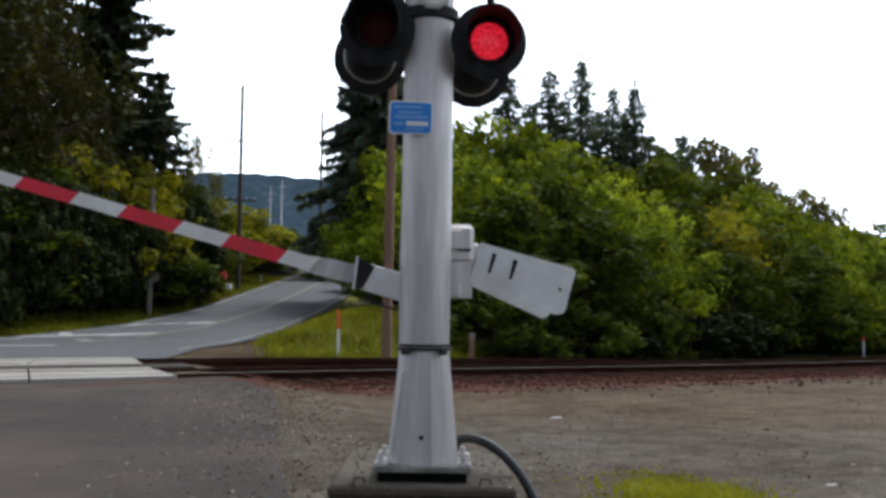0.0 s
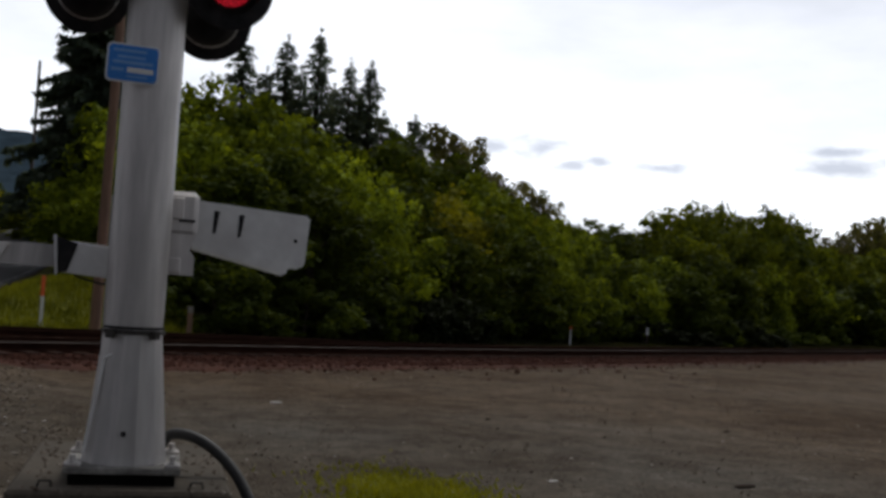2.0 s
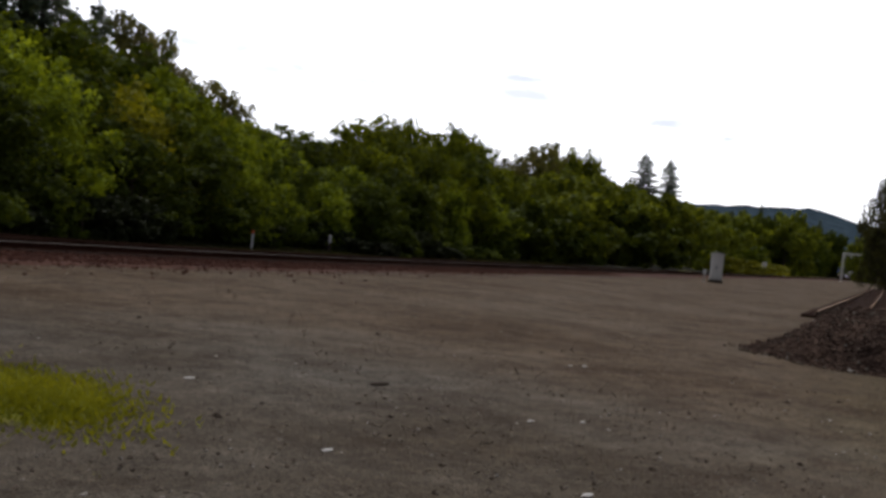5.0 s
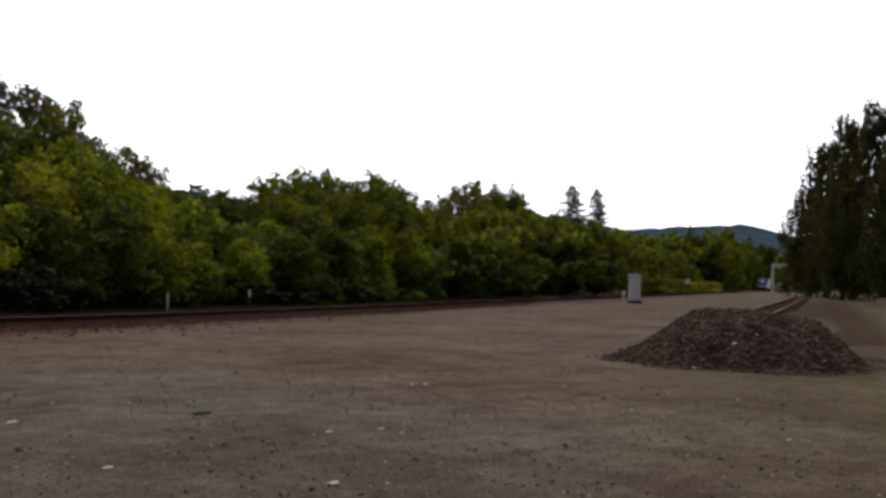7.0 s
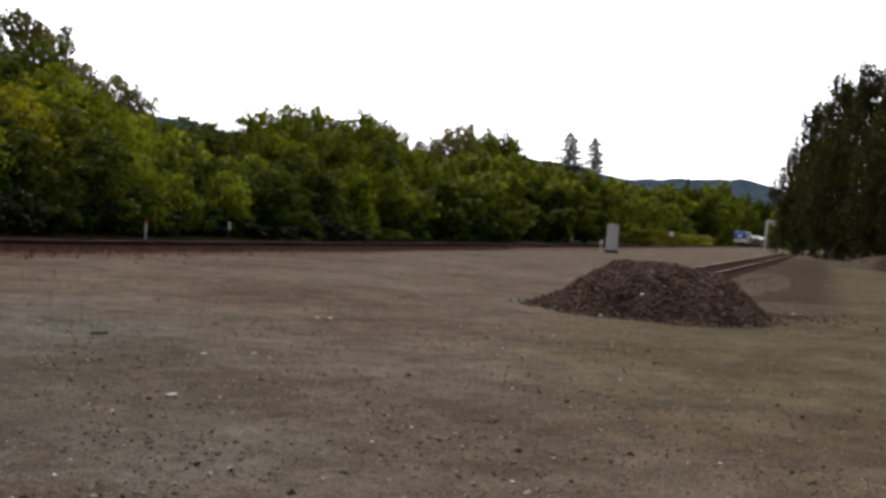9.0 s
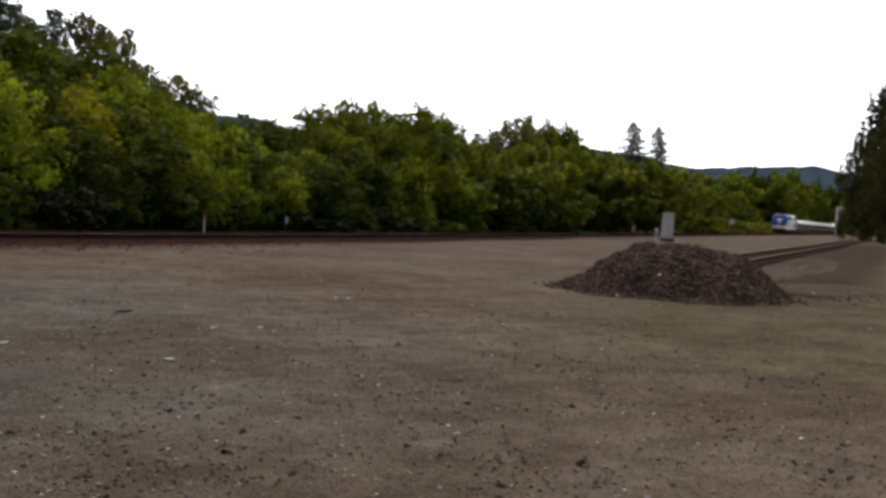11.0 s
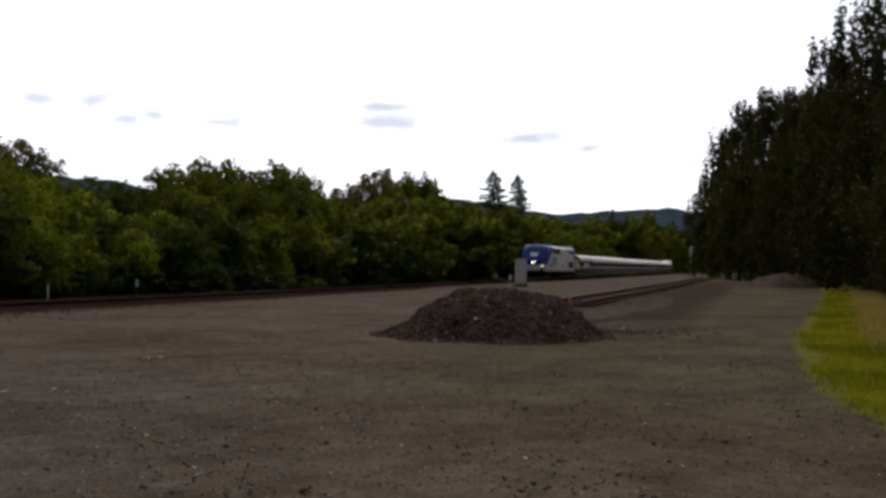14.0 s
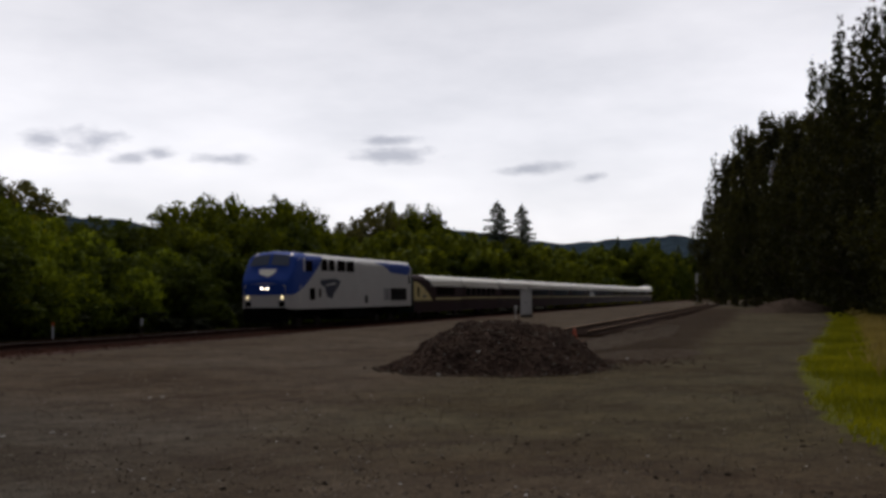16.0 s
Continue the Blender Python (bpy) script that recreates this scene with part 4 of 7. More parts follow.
def plant(key, x, y, h, w=None, turn=0.0, z=None, lean=0.0):
    """Sets a tree of the kind key with the given height and width."""
    maker, name, label, cat, group, h0, w0 = KINDS[key]
    h *= {"poplar": 0.92, "tall": 0.92, "oak": 1.02, "far": 1.0, "far2": 1.0, "sparse": 1.06}.get(key, 1.0)
    along = (x * 29.1 + y * 61.1) / 67.7      # keep the small white-topped post in sight
    if 45 < along < 69 and abs(x * 61.1 - y * 29.1) / 67.7 < 0.5 * (w or 6) + 0.4 and key != "oak":
        return None
    sc = h / h0
    sw = (w / w0) if w else sc
    m = pose(x, y, gz(x, y) if z is None else z, lean, 0, turn) @ Matrix.Diagonal((sw, sw, sc, 1))
    if key not in PROTO:
        PROTO[key] = make_tree(name, maker(), label, cat, m, group)
        return PROTO[key]
    t = copy_thing(PROTO[key], Matrix.Identity(4))
    t.matrix_basis = m
    return t


KINDS = {
    "maple": (lambda: broadleaf(11, 10, 9, 8600, 0.22, M_LEAF_A, 0.05, 21), "broadleaf_tree", "leafy bright-green broadleaf tree beyond the tracks", "tree", "wood beyond the tracks", 10, 9),
    "maple2": (lambda: broadleaf(12, 10, 8, 8200, 0.22, M_LEAF_C, 0.05, 20), "broadleaf_tree", "leafy yellow-green broadleaf tree beyond the tracks", "tree", "wood beyond the tracks", 10, 8),
    "alder": (lambda: broadleaf(13, 12, 7, 8200, 0.23, M_LEAF_B, 0.05, 22, 1.2), "broadleaf_tree", "dark-green broadleaf tree in a dense wood", "tree", "wood beyond the tracks", 12, 7),
    "oak": (lambda: broadleaf(14, 13, 13, 12000, 0.30, M_LEAF_O, 0.06, 26), "oak_tree", "broad dark-green tree with a heaped crown", "tree", "wood beyond the tracks", 13, 13),
    "far": (lambda: broadleaf(15, 12, 11, 3400, 0.50, M_LEAF_E, 0.03, 14), "broadleaf_tree", "distant green broadleaf tree along the line", "tree", "far wood", 12, 11),
    "far2": (lambda: broadleaf(16, 12, 10, 3000, 0.55, M_LEAF_B, 0.03, 14), "broadleaf_tree", "distant dark-green broadleaf tree along the line", "tree", "far wood", 12, 10),
    "sparse": (lambda: broadleaf(17, 14, 8, 3600, 0.24, M_LEAF_D, 0.35, 16), "broadleaf_tree", "thin grey-green tree with see-through crown", "tree", "far wood", 14, 8),
    "bush": (lambda: broadleaf(18, 4, 5, 3600, 0.20, M_LEAF_C, 0.02, 14), "bush", "dense leafy yellow-green roadside bush", "bush", "bushes", 4, 5),
    "bush2": (lambda: broadleaf(19, 4, 5, 3600, 0.20, M_LEAF_B, 0.02, 14), "bush", "dense leafy dark-green bush under trees", "bush", "bushes", 4, 5),
    "shade": (lambda: broadleaf(25, 4, 5, 4200, 0.19, M_LEAF_S, 0.02, 14), "bush", "bush with the trees' shade in its dark leaf colour", "bush", "bushes", 4, 5),
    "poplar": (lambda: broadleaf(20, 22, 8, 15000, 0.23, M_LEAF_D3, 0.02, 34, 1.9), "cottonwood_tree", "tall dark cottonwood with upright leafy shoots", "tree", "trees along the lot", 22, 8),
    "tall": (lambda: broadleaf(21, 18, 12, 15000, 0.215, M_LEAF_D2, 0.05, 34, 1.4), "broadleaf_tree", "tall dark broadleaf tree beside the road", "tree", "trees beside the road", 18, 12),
    "airy": (lambda: broadleaf(27, 18, 10, 5600, 0.22, M_LEAF_D, 0.22, 24, 1.32), "broadleaf_tree", "tall grey-green tree with sky showing through", "tree", "trees beside the road", 18, 10),
    "fir": (lambda: conifer(22, 18, 6.5, 190, M_NEEDLE, 0.08, 0.26, 0.055), "fir_tree", "tall dark fir with drooping boughs", "tree", "firs", 18, 6.5),
    "fir2": (lambda: conifer(23, 18, 5.0, 170, M_NEEDLE, 0.15, 0.3, 0.055), "fir_tree", "slender dark fir above the wood", "tree", "firs", 18, 5.0),
    "old_fir": (lambda: conifer(26, 18, 6.8, 120, M_NEEDLE_F, 0.16, 0.12, 0.11, 0.64), "fir_tree", "tall ragged fir standing above the far wood", "tree", "firs", 18, 6.5),
    "open_cedar": (lambda: conifer(31, 18, 10, 150, M_NEEDLE_D, 0.10, 0.10, 0.15, 0.42), "cedar_tree", "tall dark conifer with open level boughs", "tree", "trees beside the road", 18, 10),
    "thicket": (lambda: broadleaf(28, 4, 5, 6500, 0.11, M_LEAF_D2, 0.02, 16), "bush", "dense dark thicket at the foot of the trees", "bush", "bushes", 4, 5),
    "cedar": (lambda: conifer(24, 20, 11, 300, M_NEEDLE, 0.22, 0.38, 0.15), "cedar_tree", "large dark conifer with layered hanging boughs", "tree", "firs", 20, 11),
}


def el_h(x, y, el, cx=0.0, cy=0.0, eye=1.6):
    """Height above the ground at which a top at (x, y) is seen at elevation el."""
    return max(1.0, eye + math.hypot(x - cx, y - cy) * math.tan(radians(el)) - gz(x, y))


def wood():
    rng = random.Random(5)
    # the wall of leaves beyond the tracks, its top falling away to the right
    tops = ([-2, 1, 4, 6, 9, 12, 15, 18, 20, 22, 24, 25.5], [8.5, 9.4, 9.6, 9.2, 8.2, 7.1, 5.9, 4.9, 4.3, 3.8, 3.3, 3.0])
    for row, (n, cut) in enumerate(((33.5, 0.60), (37.5, 0.84), (43.0, 1.0))):
        s = 22.5 + row * 2
        while s < 78:
            x, y = xy(s + rng.uniform(-0.8, 0.8), n + rng.uniform(-0.8, 0.8 if row else 3.0))
            az = math.degrees(math.atan2(x, y))
            if az > 0.8:
                h = el_h(x, y, float(np.interp(az, *tops)) * cut) * rng.uniform(0.9, 1.06)
                key = rng.choice(("maple", "maple2", "maple", "alder") if row else ("alder", "alder", "bush2", "maple"))
                plant(key, x, y, h, max(4.4, h * rng.uniform(0.75, 1.0)) if row else rng.uniform(4.5, 6.0), rng.uniform(0, 360))
            s += rng.uniform(3.0, 4.4) + (row * 0.4 if row else 1.0)
    # low growth at its foot, partly in shade-coloured leaves, down to the ballast
    s = 21.0
    while s < 76:
        for n in (34.2, 35.6):
            x, y = xy(s + rng.uniform(-0.5, 0.5), n + rng.uniform(-0.3, 0.4) + 0.004 * s)
            if math.degrees(math.atan2(x, y)) > 1.4 and not (55 < s < 61 and n < 35):
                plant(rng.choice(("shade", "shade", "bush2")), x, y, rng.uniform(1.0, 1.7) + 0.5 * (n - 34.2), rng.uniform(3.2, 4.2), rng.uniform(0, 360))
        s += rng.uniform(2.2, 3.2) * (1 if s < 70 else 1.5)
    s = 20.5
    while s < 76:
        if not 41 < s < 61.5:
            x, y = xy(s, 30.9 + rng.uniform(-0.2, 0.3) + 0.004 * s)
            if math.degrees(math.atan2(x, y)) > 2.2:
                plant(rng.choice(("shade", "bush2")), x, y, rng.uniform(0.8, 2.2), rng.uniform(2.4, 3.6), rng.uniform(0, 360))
        s += rng.uniform(1.8, 2.4) * (1 if s < 70 else 1.5)
    # firs standing out of it on the slope
    for az, el, r, k, w in ((3.4, 12.6, 66, "fir", 10.5), (5.6, 12.9, 68, "fir", 9.5), (7.3, 13.4, 70, "fir", 9.0), (9.0, 12.0, 71, "fir2", 6.5), (10.1, 12.0, 69, "fir2", 7.5),
                            (10.9, 9.5, 72, "fir2", 8.0), (12.6, 9.4, 75, "fir2", 9), (8.2, 10.7, 74, "fir", 10), (11.6, 8.8, 72, "fir", 9), (4.6, 11.2, 72, "fir", 10), (6.4, 11.3, 75, "fir", 10), (9.6, 10.4, 75, "fir", 9)):
        x, y = at_az(az, r)
        plant(k, x, y, el_h(x, y, el), w * 0.88, rng.uniform(0, 360))
    for az, el, r in ((13.8, 8.7, 84), (15.2, 7.9, 84), (16.6, 6.7, 88), (18.2, 6.0, 90), (19.8, 5.1, 92)):
        x, y = at_az(az, r)
        plant("sparse", x, y, el_h(x, y, el), 6, rng.uniform(0, 360))
    for az, el, r in ((14.5, 7.0, 76), (17, 5.6, 78), (19.3, 4.6, 82), (21.6, 4.1, 86), (23.8, 3.6, 96)):
        x, y = at_az(az, r)
        plant("alder", x, y, el_h(x, y, el), 8, rng.uniform(0, 360))
    # the broad dark crowns beside the line, then the rounded masses that follow it: bearing, top, offset from the line, width, kind
    def beside_line(az, n):
        return at_az(az, min(430.0, n / math.sin(radians(54.5 - az))))

    for az, el, n, w, k in ((24.2, 3.9, 46, 7, "alder"), (25.4, 3.5, 42, 7, "oak"), (27.0, 4.9, 43, 10, "oak"), (28.7, 5.2, 44, 9.5, "oak"), (30.9, 5.0, 44, 9.5, "oak"), (32.4, 4.8, 44, 8.5, "oak"),
                            (29.8, 4.1, 39.5, 9, "oak"), (27.6, 3.6, 39, 8, "oak"), (31.9, 3.8, 39, 8, "alder"), (26.3, 2.6, 38, 6.5, "alder"), (33.6, 3.6, 41, 8, "oak"), (33.1, 2.7, 37, 6.5, "maple"),
                            (28.7, 2.2, 36.5, 6, "alder"), (30.9, 2.6, 37, 6.5, "maple"), (24.8, 2.2, 38, 6, "alder"),
                            (34.7, 3.8, 46, 7, "sparse"), (35.3, 4.3, 46, 6, "sparse"), (36.0, 4.9, 46, 7, "sparse"), (37.2, 4.6, 47, 9, "oak"), (38.4, 4.6, 47, 9, "oak"), (39.4, 3.9, 46, 9, "far2"),
                            (34.9, 3.2, 40, 9, "far"), (36.3, 3.2, 40, 9.5, "far"), (37.9, 3.5, 39, 11, "far"), (39.7, 3.4, 39, 11, "far"), (41.2, 3.2, 39, 11, "far"), (42.5, 2.9, 40, 12, "far"), (43.7, 2.5, 40, 12, "far"),
                            (35.6, 2.0, 36.5, 7, "far2"), (37.1, 2.1, 36.5, 8, "far2"), (40.5, 2.2, 36.5, 9, "far2"), (42.0, 1.9, 37, 9, "far2"),
                            (44.8, 2.3, 40, 14, "far"), (45.7, 2.0, 39, 13, "far2"), (46.6, 2.4, 42, 15, "far"), (47.6, 2.5, 44, 15, "far2"), (48.6, 2.6, 46, 15, "far"), (49.6, 2.4, 46, 15, "far2")):
        x, y = beside_line(az, n)
        plant(k, x, y, el_h(x, y, el), w, rng.uniform(0, 360))
    x, y = beside_line(29.6, 35.0)
    plant("bush2", x, y, el_h(x, y, 1.05), 4.2, 40)
    for az, n in ((27.2, 34.6), (28.2, 34.4), (31.2, 34.6), (32.6, 34.8), (34.2, 35), (36.8, 35), (39.0, 35), (41.2, 35.2)):
        x, y = beside_line(az, n)
        plant("bush2", x, y, rng.uniform(1.2, 2.4), rng.uniform(3, 5), rng.uniform(0, 360))
    # far end of the line
    for k in range(34):
        az = 43 + 10.5 * k / 33
        r = rng.uniform(300, 420)
        x, y = at_az(az, r)
        if not 10 < sn(x, y)[1] < 33:
            plant(rng.choice(("far", "far2", "far2")), x, y, el_h(x, y, rng.uniform(1.9, 2.8)), rng.uniform(9, 13), rng.uniform(0, 360))
    for k in range(18):
        x, y = at_az(45.2 + 0.36 * k, rng.uniform(560, 620))
        plant(rng.choice(("far", "far2", "far2", "fir")), x, y, el_h(x, y, rng.uniform(1.9, 2.7)), rng.uniform(13, 19), rng.uniform(0, 360))
    for k in range(10):
        x, y = xy(420 + 22 * k, rng.uniform(36, 40))
        plant(rng.choice(("far", "far2")), x, y, rng.uniform(14, 19), rng.uniform(8, 10), rng.uniform(0, 360))
    for k in range(14):
        x, y = xy(930 + rng.uniform(0, 40), -45 + 11 * k)
        plant("far2", x, y, rng.uniform(15, 22), rng.uniform(14, 20), rng.uniform(0, 360))
    for az, el, r, w in ((41.6, 5.2, 300, 19), (42.9, 5.0, 300, 15), (47.7, 3.2, 420, 8), (48.4, 2.7, 420, 8), (46.0, 2.5, 420, 8), (49.6, 2.6, 430, 7)):
        x, y = at_az(az, r)
        plant("old_fir" if el > 4 else "fir", x, y, el_h(x, y, el), w * (0.85 if el > 4 else 1), rng.uniform(0, 360))
    # trees along the right of the lot
    cx, cy = 2.7, -5.0
    for az, el, r, w, k in ((52.0, 5.2, 185, 7, "poplar"), (52.9, 7.6, 175, 8, "poplar"), (54.0, 8.8, 160, 8, "poplar"), (55.3, 9.5, 150, 8, "poplar"), (56.5, 9.4, 138, 8, "poplar"),
                            (57.7, 9.6, 125, 8, "poplar"), (58.6, 11.6, 112, 8, "tall"), (60.0, 14.0, 92, 10, "tall"), (61.6, 12.4, 82, 8, "tall"), (63.4, 10.5, 70, 8, "tall"),
                            (65.6, 10.5, 58, 8, "tall"), (68.5, 13, 52, 9, "tall"), (72, 15, 46, 9, "tall"), (53.4, 5.5, 150, 8, "tall"), (55.6, 6.2, 120, 9, "tall"), (58.0, 7.5, 98, 9, "tall"), (60.2, 8.5, 78, 9, "tall"), (62.4, 9.0, 64, 8, "tall")):
        x, y = at_az(az, r, cx, cy)
        plant(k, x, y, el_h(x, y, el, cx, cy), w, rng.uniform(0, 360))
    for k in range(46):
        s = 11 + k * 3.1
        n = float(VERGE_N(s)) - 3.9 - 0.6 * float(smooth(60, 30, s)) - 0.012 * s - rng.uniform(0.0, 1.0)
        x, y = xy(s, n)
        plant("thicket", x, y, rng.uniform(1.6, 3.4), rng.uniform(2.8, 4.2), rng.uniform(0, 360))
    # left of the road: tall trees behind, olive growth before them, and shade-coloured undergrowth at the verge
    def beside(az, back):
        return at_az(az, float(np.interp(az, [-30, -27, -22.5, -17, -13, -10.3, -7.9], [36, 39, 46, 53, 62, 77, 97])) + back)

    for az, el, back, w, k in ((-29, 17, 14, 12, "tall"), (-24.5, 17.5, 14, 12, "tall"), (-21.6, 17.2, 15, 8, "tall"), (-17.6, 18.6, 17, 10, "open_cedar"), (-15.3, 12.2, 19, 6, "open_cedar"), (-13.6, 9.0, 16, 4.5, "airy"), (-20.2, 10.5, 17, 8, "tall"), (-20.6, 17.4, 19, 8, "tall")):
        x, y = beside(az, back)
        plant(k, x, y, el_h(x, y, el), w, rng.uniform(0, 360))
    for az, el, back, w, k in ((-25, 6.6, 9, 8, "alder"), (-21.4, 7.0, 9, 8, "alder"), (-18.6, 7.6, 9, 7, "maple2"), (-16.2, 7.2, 10, 6.5, "maple2"), (-14.2, 6.4, 16, 7, "alder"), (-12.4, 5.4, 20, 8, "maple2"),
                               (-10.9, 4.6, 18, 8, "alder"), (-9.4, 4.1, 14, 8, "alder"), (-8.0, 3.6, 12, 8, "alder"), (-23, 4.8, 7.5, 7, "alder"), (-19.8, 4.8, 7.5, 6, "alder"), (-17.0, 4.6, 8, 6, "alder"), (-15.0, 4.2, 8, 6, "alder")):
        x, y = beside(az, back)
        plant(k, x, y, el_h(x, y, el), w, rng.uniform(0, 360))
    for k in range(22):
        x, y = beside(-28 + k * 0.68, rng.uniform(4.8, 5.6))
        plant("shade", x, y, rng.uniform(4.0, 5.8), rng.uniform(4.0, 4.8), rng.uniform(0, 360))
    for az, back in ((-13.9, 3.4), (-13.1, 3.6)):
        x, y = beside(az, back)
        plant("bush", x, y, 1.9, 2.4, rng.uniform(0, 360))
    for az, r in ((45.8, 215), (46.5, 234), (47.4, 263), (48.1, 292)):
        x, y = at_az(az, r, 1.5, -2)
        plant("bush", x, y, rng.uniform(2.2, 2.9), 9, rng.uniform(0, 360))
    # right of the road, on the bank
    x, y = at_az(-3.7, 66)
    plant("cedar", x, y, 21, 9.5, 30)
    for az, el, r, w in ((-3.0, 5, 60, 6), (-1.4, 6, 58, 7), (-5.2, 3.6, 92, 7), (-7.2, 3.4, 118, 9), (-2.2, 4.0, 76, 7), (0.3, 8.6, 56, 8), (-0.6, 9.4, 62, 8), (1.6, 9.6, 58, 8)):
        x, y = at_az(az, r)
        plant("maple" if r < 70 else "far", x, y, el_h(x, y, el), w, rng.uniform(0, 360))


wood()


# ---------------------------------------------------------------- crossing signal
SIGNAL = (-0.125, 7.50, 0.44)


def light_head(parent, x, y, z, turn, lit, label):
    """One flashing light: black background disc, hood, housing and red lens."""
    head = part("light_head", Mesh().lathe([(0.001, 0.0), (0.255, 0.0), (0.270, 0.008), (0.270, 0.02), (0.25, 0.028), (0.001, 0.03)], 28, pose(0, 0, 0, 90)), M_BLACK, parent, label, True,
                pose(x, y, z, 0, 0, turn))
    body = Mesh().lathe([(0.185, 0.0), (0.190, -0.12), (0.175, -0.20), (0.12, -0.25), (0.001, -0.26)], 20, pose(0, 0.005, 0, 90))
    part("housing", body, M_BLACK, head, "black lamp housing", True)
    part("housing_band", Mesh().lathe([(0.186, -0.02), (0.197, -0.03), (0.197, -0.055), (0.19, -0.065)], 22, pose(0, 0.005, 0, 90)), M_ALU, head, "worn bare-metal band", True)
    hood, inner = Mesh(), Mesh()
    n, span = 22, 300
    for mesh, r, k in ((hood, 0.182, 1), (inner, 0.177, 1)):
        vs = []
        for i in range(n + 1):
            a = radians(90 - span / 2 + span * i / n)
            drop = 0.30 - 0.17 * (abs(i - n / 2) / (n / 2)) ** 1.6
            vs += [(r * math.cos(a), -0.03, r * math.sin(a)), (r * 1.03 * math.cos(a), -0.03 - drop, r * 1.03 * math.sin(a))]
        mesh.add(vs, [(2 * i, 2 * i + 1, 2 * i + 3, 2 * i + 2) for i in range(n)])
    part("hood", hood, M_BLACK, head, "black visor hood", True)
    part("hood_lining", inner, M_HOOD_IN if abs(turn) > 90 else M_BLACK, head, smooth=True)
    part("rim", Mesh().lathe([(0.130, 0.028), (0.150, 0.045), (0.180, 0.028)], 26, pose(0, 0, 0, 90)), M_BLACK, head, smooth=True)
    lens = Mesh().lathe([(0.001, 0.060), (0.045, 0.057), (0.09, 0.048), (0.122, 0.034), (0.131, 0.029)], 26, pose(0, 0, 0, 90))
    part("lens", lens, M_LENS_ON if lit else M_LENS_OFF, head, "glowing red lens" if lit else "unlit dark red lens", True)
    return head


def build_signal():
    sg = thing("crossing_signal", "grey crossing signal mast with red lights and lowering gate", "crossing signal", pose(*SIGNAL))
    part("base_plate", Mesh().box((0, 0, 0.085), (0.66, 0.62, 0.04), 0.006), M_PLATE_DARK, sg, "stained steel base plate")
    # black block stands in for the shadow beneath the base plate
    part("under_plate_shadow", Mesh().box((0, 0, 0.02), (0.60, 0.56, 0.09), 0.01), M_UNDER, sg, "black box drawn as the shadow under the plate")
    for bx in (-0.28, 0.28):
        for by in (-0.26, 0.26):
            b = Mesh().tube((bx, by, 0.06), (bx, by, 0.17), 0.017, n=8).tube((bx, by, 0.103), (bx, by, 0.135), 0.032, n=6)
            b.box((bx, by, 0.115), (0.09, 0.09, 0.02), 0.004)
            part("anchor_bolt", b, M_ALU, sg, "pale weathered anchor bolt")
    part("base_sleeve", Mesh().lathe([(0.258, 0.10), (0.250, 0.15), (0.222, 0.42), (0.186, 0.78), (0.178, 0.86)], 12, pose(0, 0, 0, 0, 0, 15), True), M_ALU, sg, "flared faceted grey base sleeve")
    part("ridge", Mesh().tube((-0.235, -0.13, 0.16), (-0.150, -0.125, 0.72), 0.009, n=6).tube((-0.150, -0.125, 0.72), (-0.11, -0.15, 0.745), 0.009, n=6), M_POSTW, sg, "pale grounding strip")
    part("plug", Mesh().tube((-0.01, -0.225, 0.29), (-0.01, -0.250, 0.29), 0.016, n=8), M_BLACK, sg)
    clamp = Mesh().lathe([(0.182, 0.868), (0.190, 0.872), (0.190, 0.890), (0.182, 0.894)], 20)
    for a in (-38, 38):
        q = pose(0, 0, 0.87, 0, 0, a)
        clamp.box((0, -0.21, 0), (0.045, 0.05, 0.05), 0.006, q)
    part("clamp", clamp, M_WHEEL, sg, "dark steel band clamp", smooth=True)
    part("clamp_gap", Mesh().lathe([(0.180, 0.898), (0.1815, 0.915)], 20), M_BLACK, sg)
    part("pole", Mesh().lathe([(0.172, 0.86), (0.176, 1.4), (0.176, 5.6), (0.17, 5.62), (0.001, 5.66)], 28), M_ALU, sg, "large grey tubular mast", True)
    part("weld_seam", Mesh().box((-0.176, -0.02, 1.2), (0.012, 0.02, 1.0), 0.003), M_ALU, sg)
    # emergency notice: blue plate with white rim and unreadable lines
    def rounded(w, h, r):
        return [(sx * (w / 2 - r) + r * math.cos(radians(a)), sz * (h / 2 - r) + r * math.sin(radians(a))) for sx, sz, a0 in ((1, 1, 0), (-1, 1, 90), (-1, -1, 180), (1, -1, 270)) for a in (a0, a0 + 30, a0 + 60, a0 + 90)]
    plate = part("notice_sign", Mesh().prism(rounded(0.305, 0.232, 0.03), -0.003, 0.003), M_POSTW, sg, "small blue notice sign with white border", m=pose(-0.115, -0.197, 2.475, 0, 1.2, 0))
    part("face", Mesh().prism(rounded(0.285, 0.212, 0.024), -0.0045, -0.003), M_BLUE_SIGN, plate, "blue sign face")
    for z, w, h, x in ((0.074, 0.19, 0.016, -0.02), (0.036, 0.16, 0.014, -0.01), (0.004, 0.23, 0.018, 0.0), (-0.042, 0.075, 0.018, -0.085), (-0.078, 0.12, 0.012, 0.03)):
        part("text_bar", Mesh().box((x, -0.0055, z), (w, 0.002, h)), M_PAINT_BLUE, plate)
    part("text_bar", Mesh().box((0.045, -0.0060, -0.040), (0.15, 0.003, 0.030)), M_POSTW, plate)
    # crossarm with four lights, two facing each way
    part("junction_box", Mesh().lathe([(0.001, -0.235), (0.10, -0.235), (0.125, -0.21), (0.125, 0.1), (0.001, 0.1)], 10, pose(0.03, 0, 3.36, -90)), M_ALU_PLATE, sg, smooth=True)
